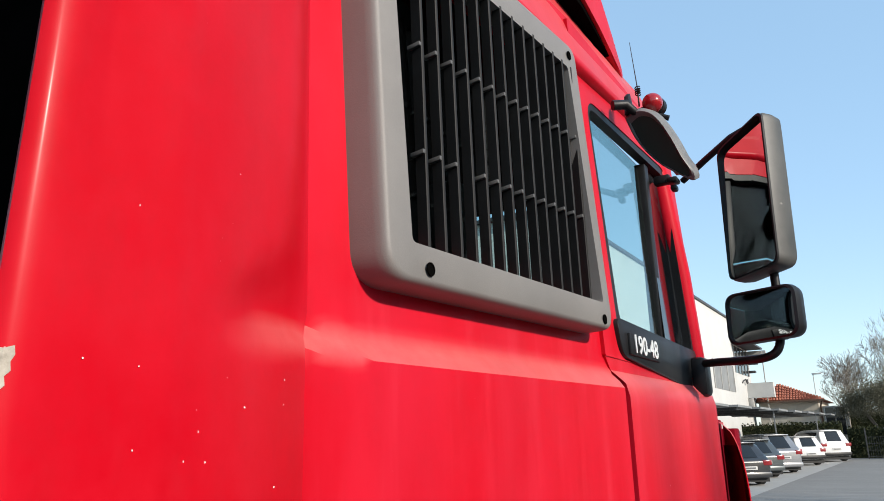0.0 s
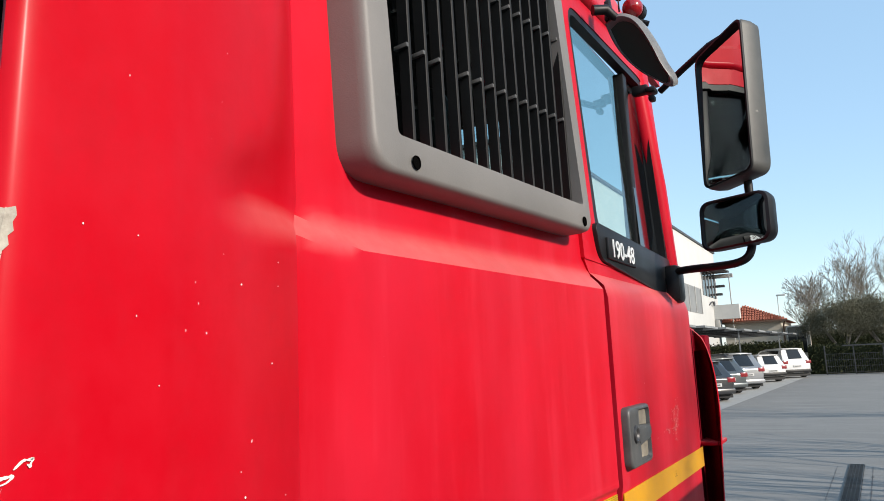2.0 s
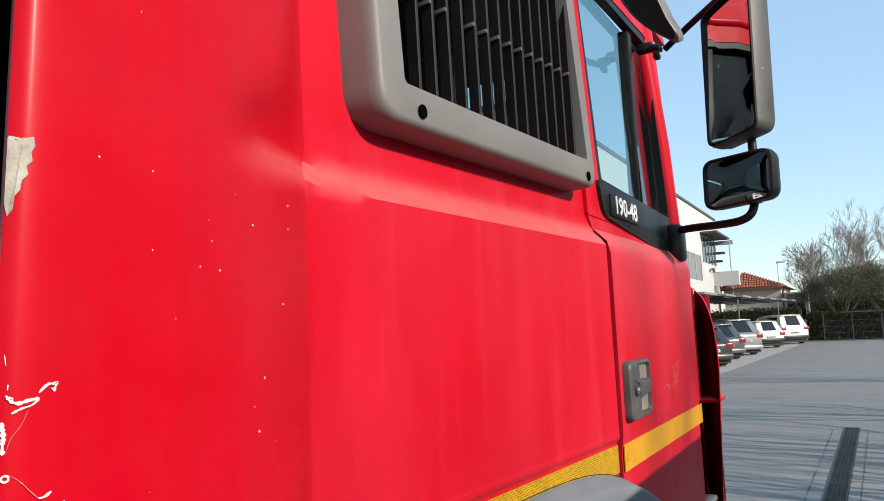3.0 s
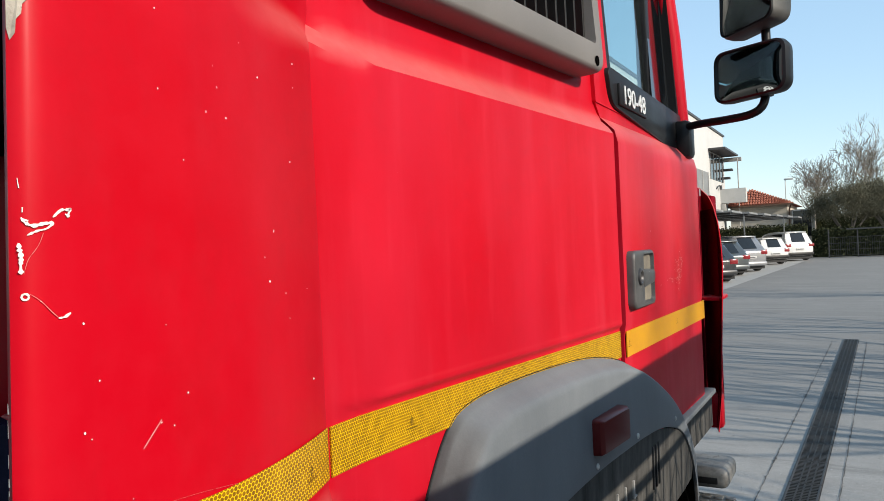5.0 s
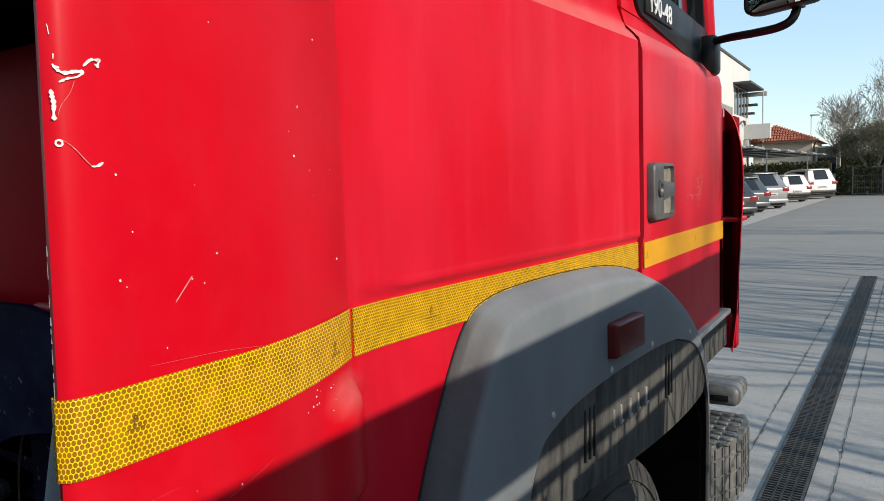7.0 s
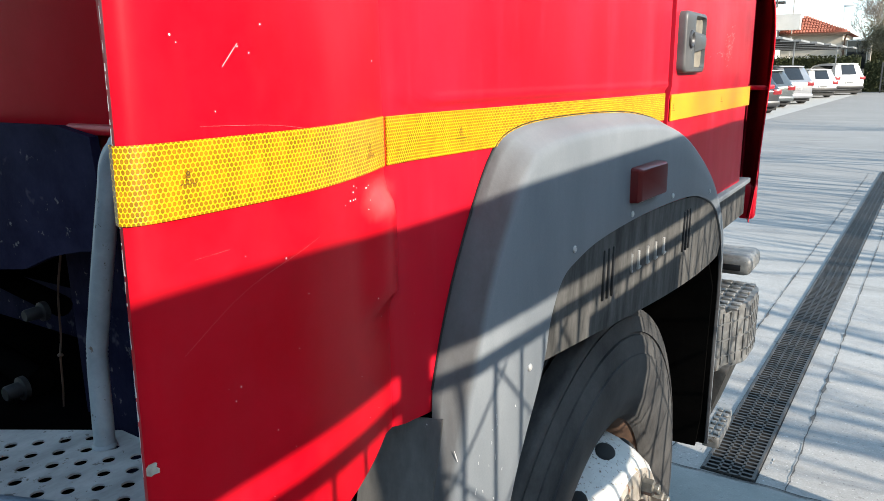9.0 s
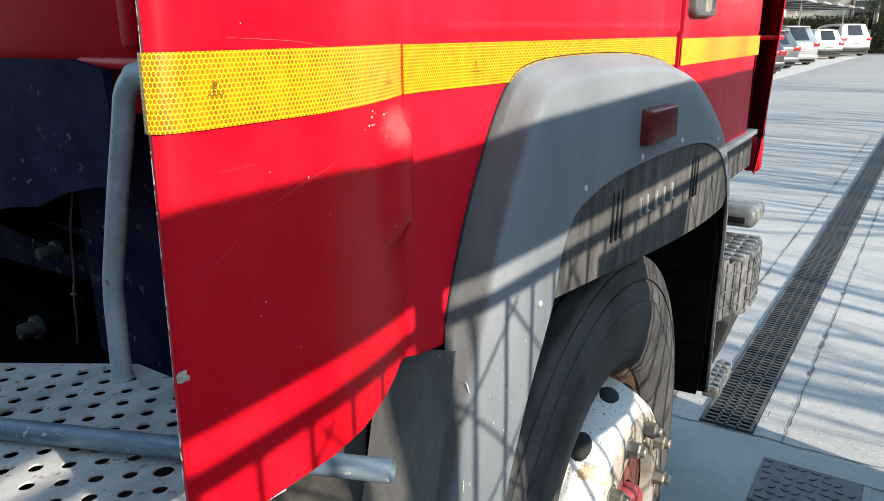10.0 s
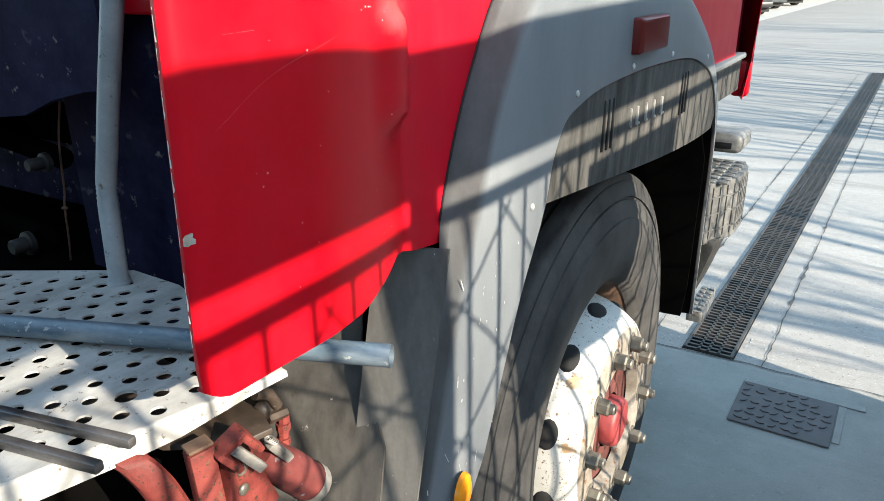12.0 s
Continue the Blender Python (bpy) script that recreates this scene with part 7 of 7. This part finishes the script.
def tiled_house():
    h = thing("house", "low cream house with red tiled hip roof", "house")
    x0, x1, y0, y1, ez = -7.9, -4.1, 57.0, 66.0, 3.75
    bm = boxes(((x0, y0, 0), (x1, y1, ez)))
    part("wall", bm, CREAM, h)
    bm = bmesh.new()
    o = 0.45
    e = [bm.verts.new(p) for p in ((x0 - o, y0 - o, ez), (x1 + o, y0 - o, ez), (x1 + o, y1 + o, ez), (x0 - o, y1 + o, ez))]
    r = [bm.verts.new(p) for p in ((x0 + 1.35, y0 + 1.0, ez + 1.25), (x0 + 1.35, y1 - 2, ez + 1.25))]
    for f in ((e[0], e[1], r[0]), (e[1], e[2], r[1], r[0]), (e[2], e[3], r[1]), (e[3], e[0], r[0], r[1])):
        bm.faces.new(f)
    roof = part("roof", bm, TILE, h, smooth=False)
    # rows of half-round tiles on the front slope
    bm = bmesh.new()
    n = 26
    A, B, C = Vector((x0 - o, y0 - o, ez)), Vector((x1 + o, y0 - o, ez)), Vector((x0 + 1.35, y0 + 1.0, ez + 1.25))
    for k in range(n):
        f = (k + 0.5) / n
        p = A.lerp(B, f)
        fa = (C - A).dot((B - A).normalized()) / (B - A).length
        top = min(f / fa, (1 - f) / (1 - fa))
        foot = A + (B - A) * f
        d = (C - (A + (B - A) * fa))
        q = foot + d * top
        m = 6
        for j in range(m):
            a, b = foot.lerp(q, j / m), foot.lerp(q, (j + 1) / m)
            sweep(bm, [a + Vector((0, 0, 0.05)), b + Vector((0, 0, 0.02))], [0.095, 0.075], 6, cap=True)
    tagged(part("tiling", bm, TILE, roof), kind="stuff")
    bm = boxes(((x0 - o, y0 - o - 0.12, ez - 0.10), (x1 + o, y0 - o, ez + 0.02)))
    part("gutter", bm, RUST, h)
    for x in (x1 + 0.35, x1 + 0.95):
        bm = boxes(((x, y0 - 0.06, 1.4), (x + 0.55, y0 + 0.02, 3.2)))
        w = part("window", bm, CAR_GLASS, h)
        bm = boxes(((x - 0.06, y0 - 0.10, 1.34), (x, y0, 3.26)), ((x + 0.55, y0 - 0.10, 1.34), (x + 0.61, y0, 3.26)), ((x - 0.06, y0 - 0.10, 3.2), (x + 0.61, y0, 3.28)))
        part("window_frame", bm, PLASTER, w)
    bm = boxes(((x1 + 0.02, y0 + 0.02, 0), (x1 + 1.6, y1 - 2, 3.3)))
    part("annex", bm, CREAM, h)
    bm = boxes(((-8.9, 55.7, 4.02), (-6.62, 56.3, 5.05)))
    part("parapet", bm, PLASTER, h)
    bm = bmesh.new()
    sweep(bm, [(x1 + 0.3, y0 - 0.5, ez), (x1 + 0.15, y0 - 0.2, ez - 0.4), (x1 + 0.1, y0 - 0.1, 0.5)], 0.06, 6)
    part("downpipe", bm, RUST, h)


tiled_house()


def carport():
    c = thing("carport", "long thin carport roof on slim posts above the cars", "carport")
    for k in range(9):
        y = 22 + k * 3.2
        x = -5.0 + (y - 24) * 0.085
        bm = boxes(((x - 3.6, y, 2.62 - k * 0.01), (x + 0.2, y + 2.9, 2.70 - k * 0.01)))
        part("roof_sheet", bm, SHUTTER, c)
        if k % 3 == 1:
            part("post", boxes(((x - 0.08, y + 0.1, 0), (x - 0.03, y + 0.15, 2.62))), SHUTTER, c)
        bm = boxes(((x - 3.5, y + 0.2, 2.50), (x + 0.1, y + 0.28, 2.62)))
        part("beam", bm, DARK_STEEL, c)


carport()


def lamp_post():
    s = thing("street_lamp", "slim grey street lamp far behind the house", "street lamp")
    bm = bmesh.new()
    sweep(bm, [(-5.6, 75, 0), (-5.6, 75, 6.7)], 0.04, 6)
    part("pole", bm, PLASTER, s)
    bm = boxes(((-5.7, 74.9, 6.65), (-4.9, 75.1, 6.8)), bevel=0.03)
    part("lamp_head", bm, PLASTER, s)


lamp_post()
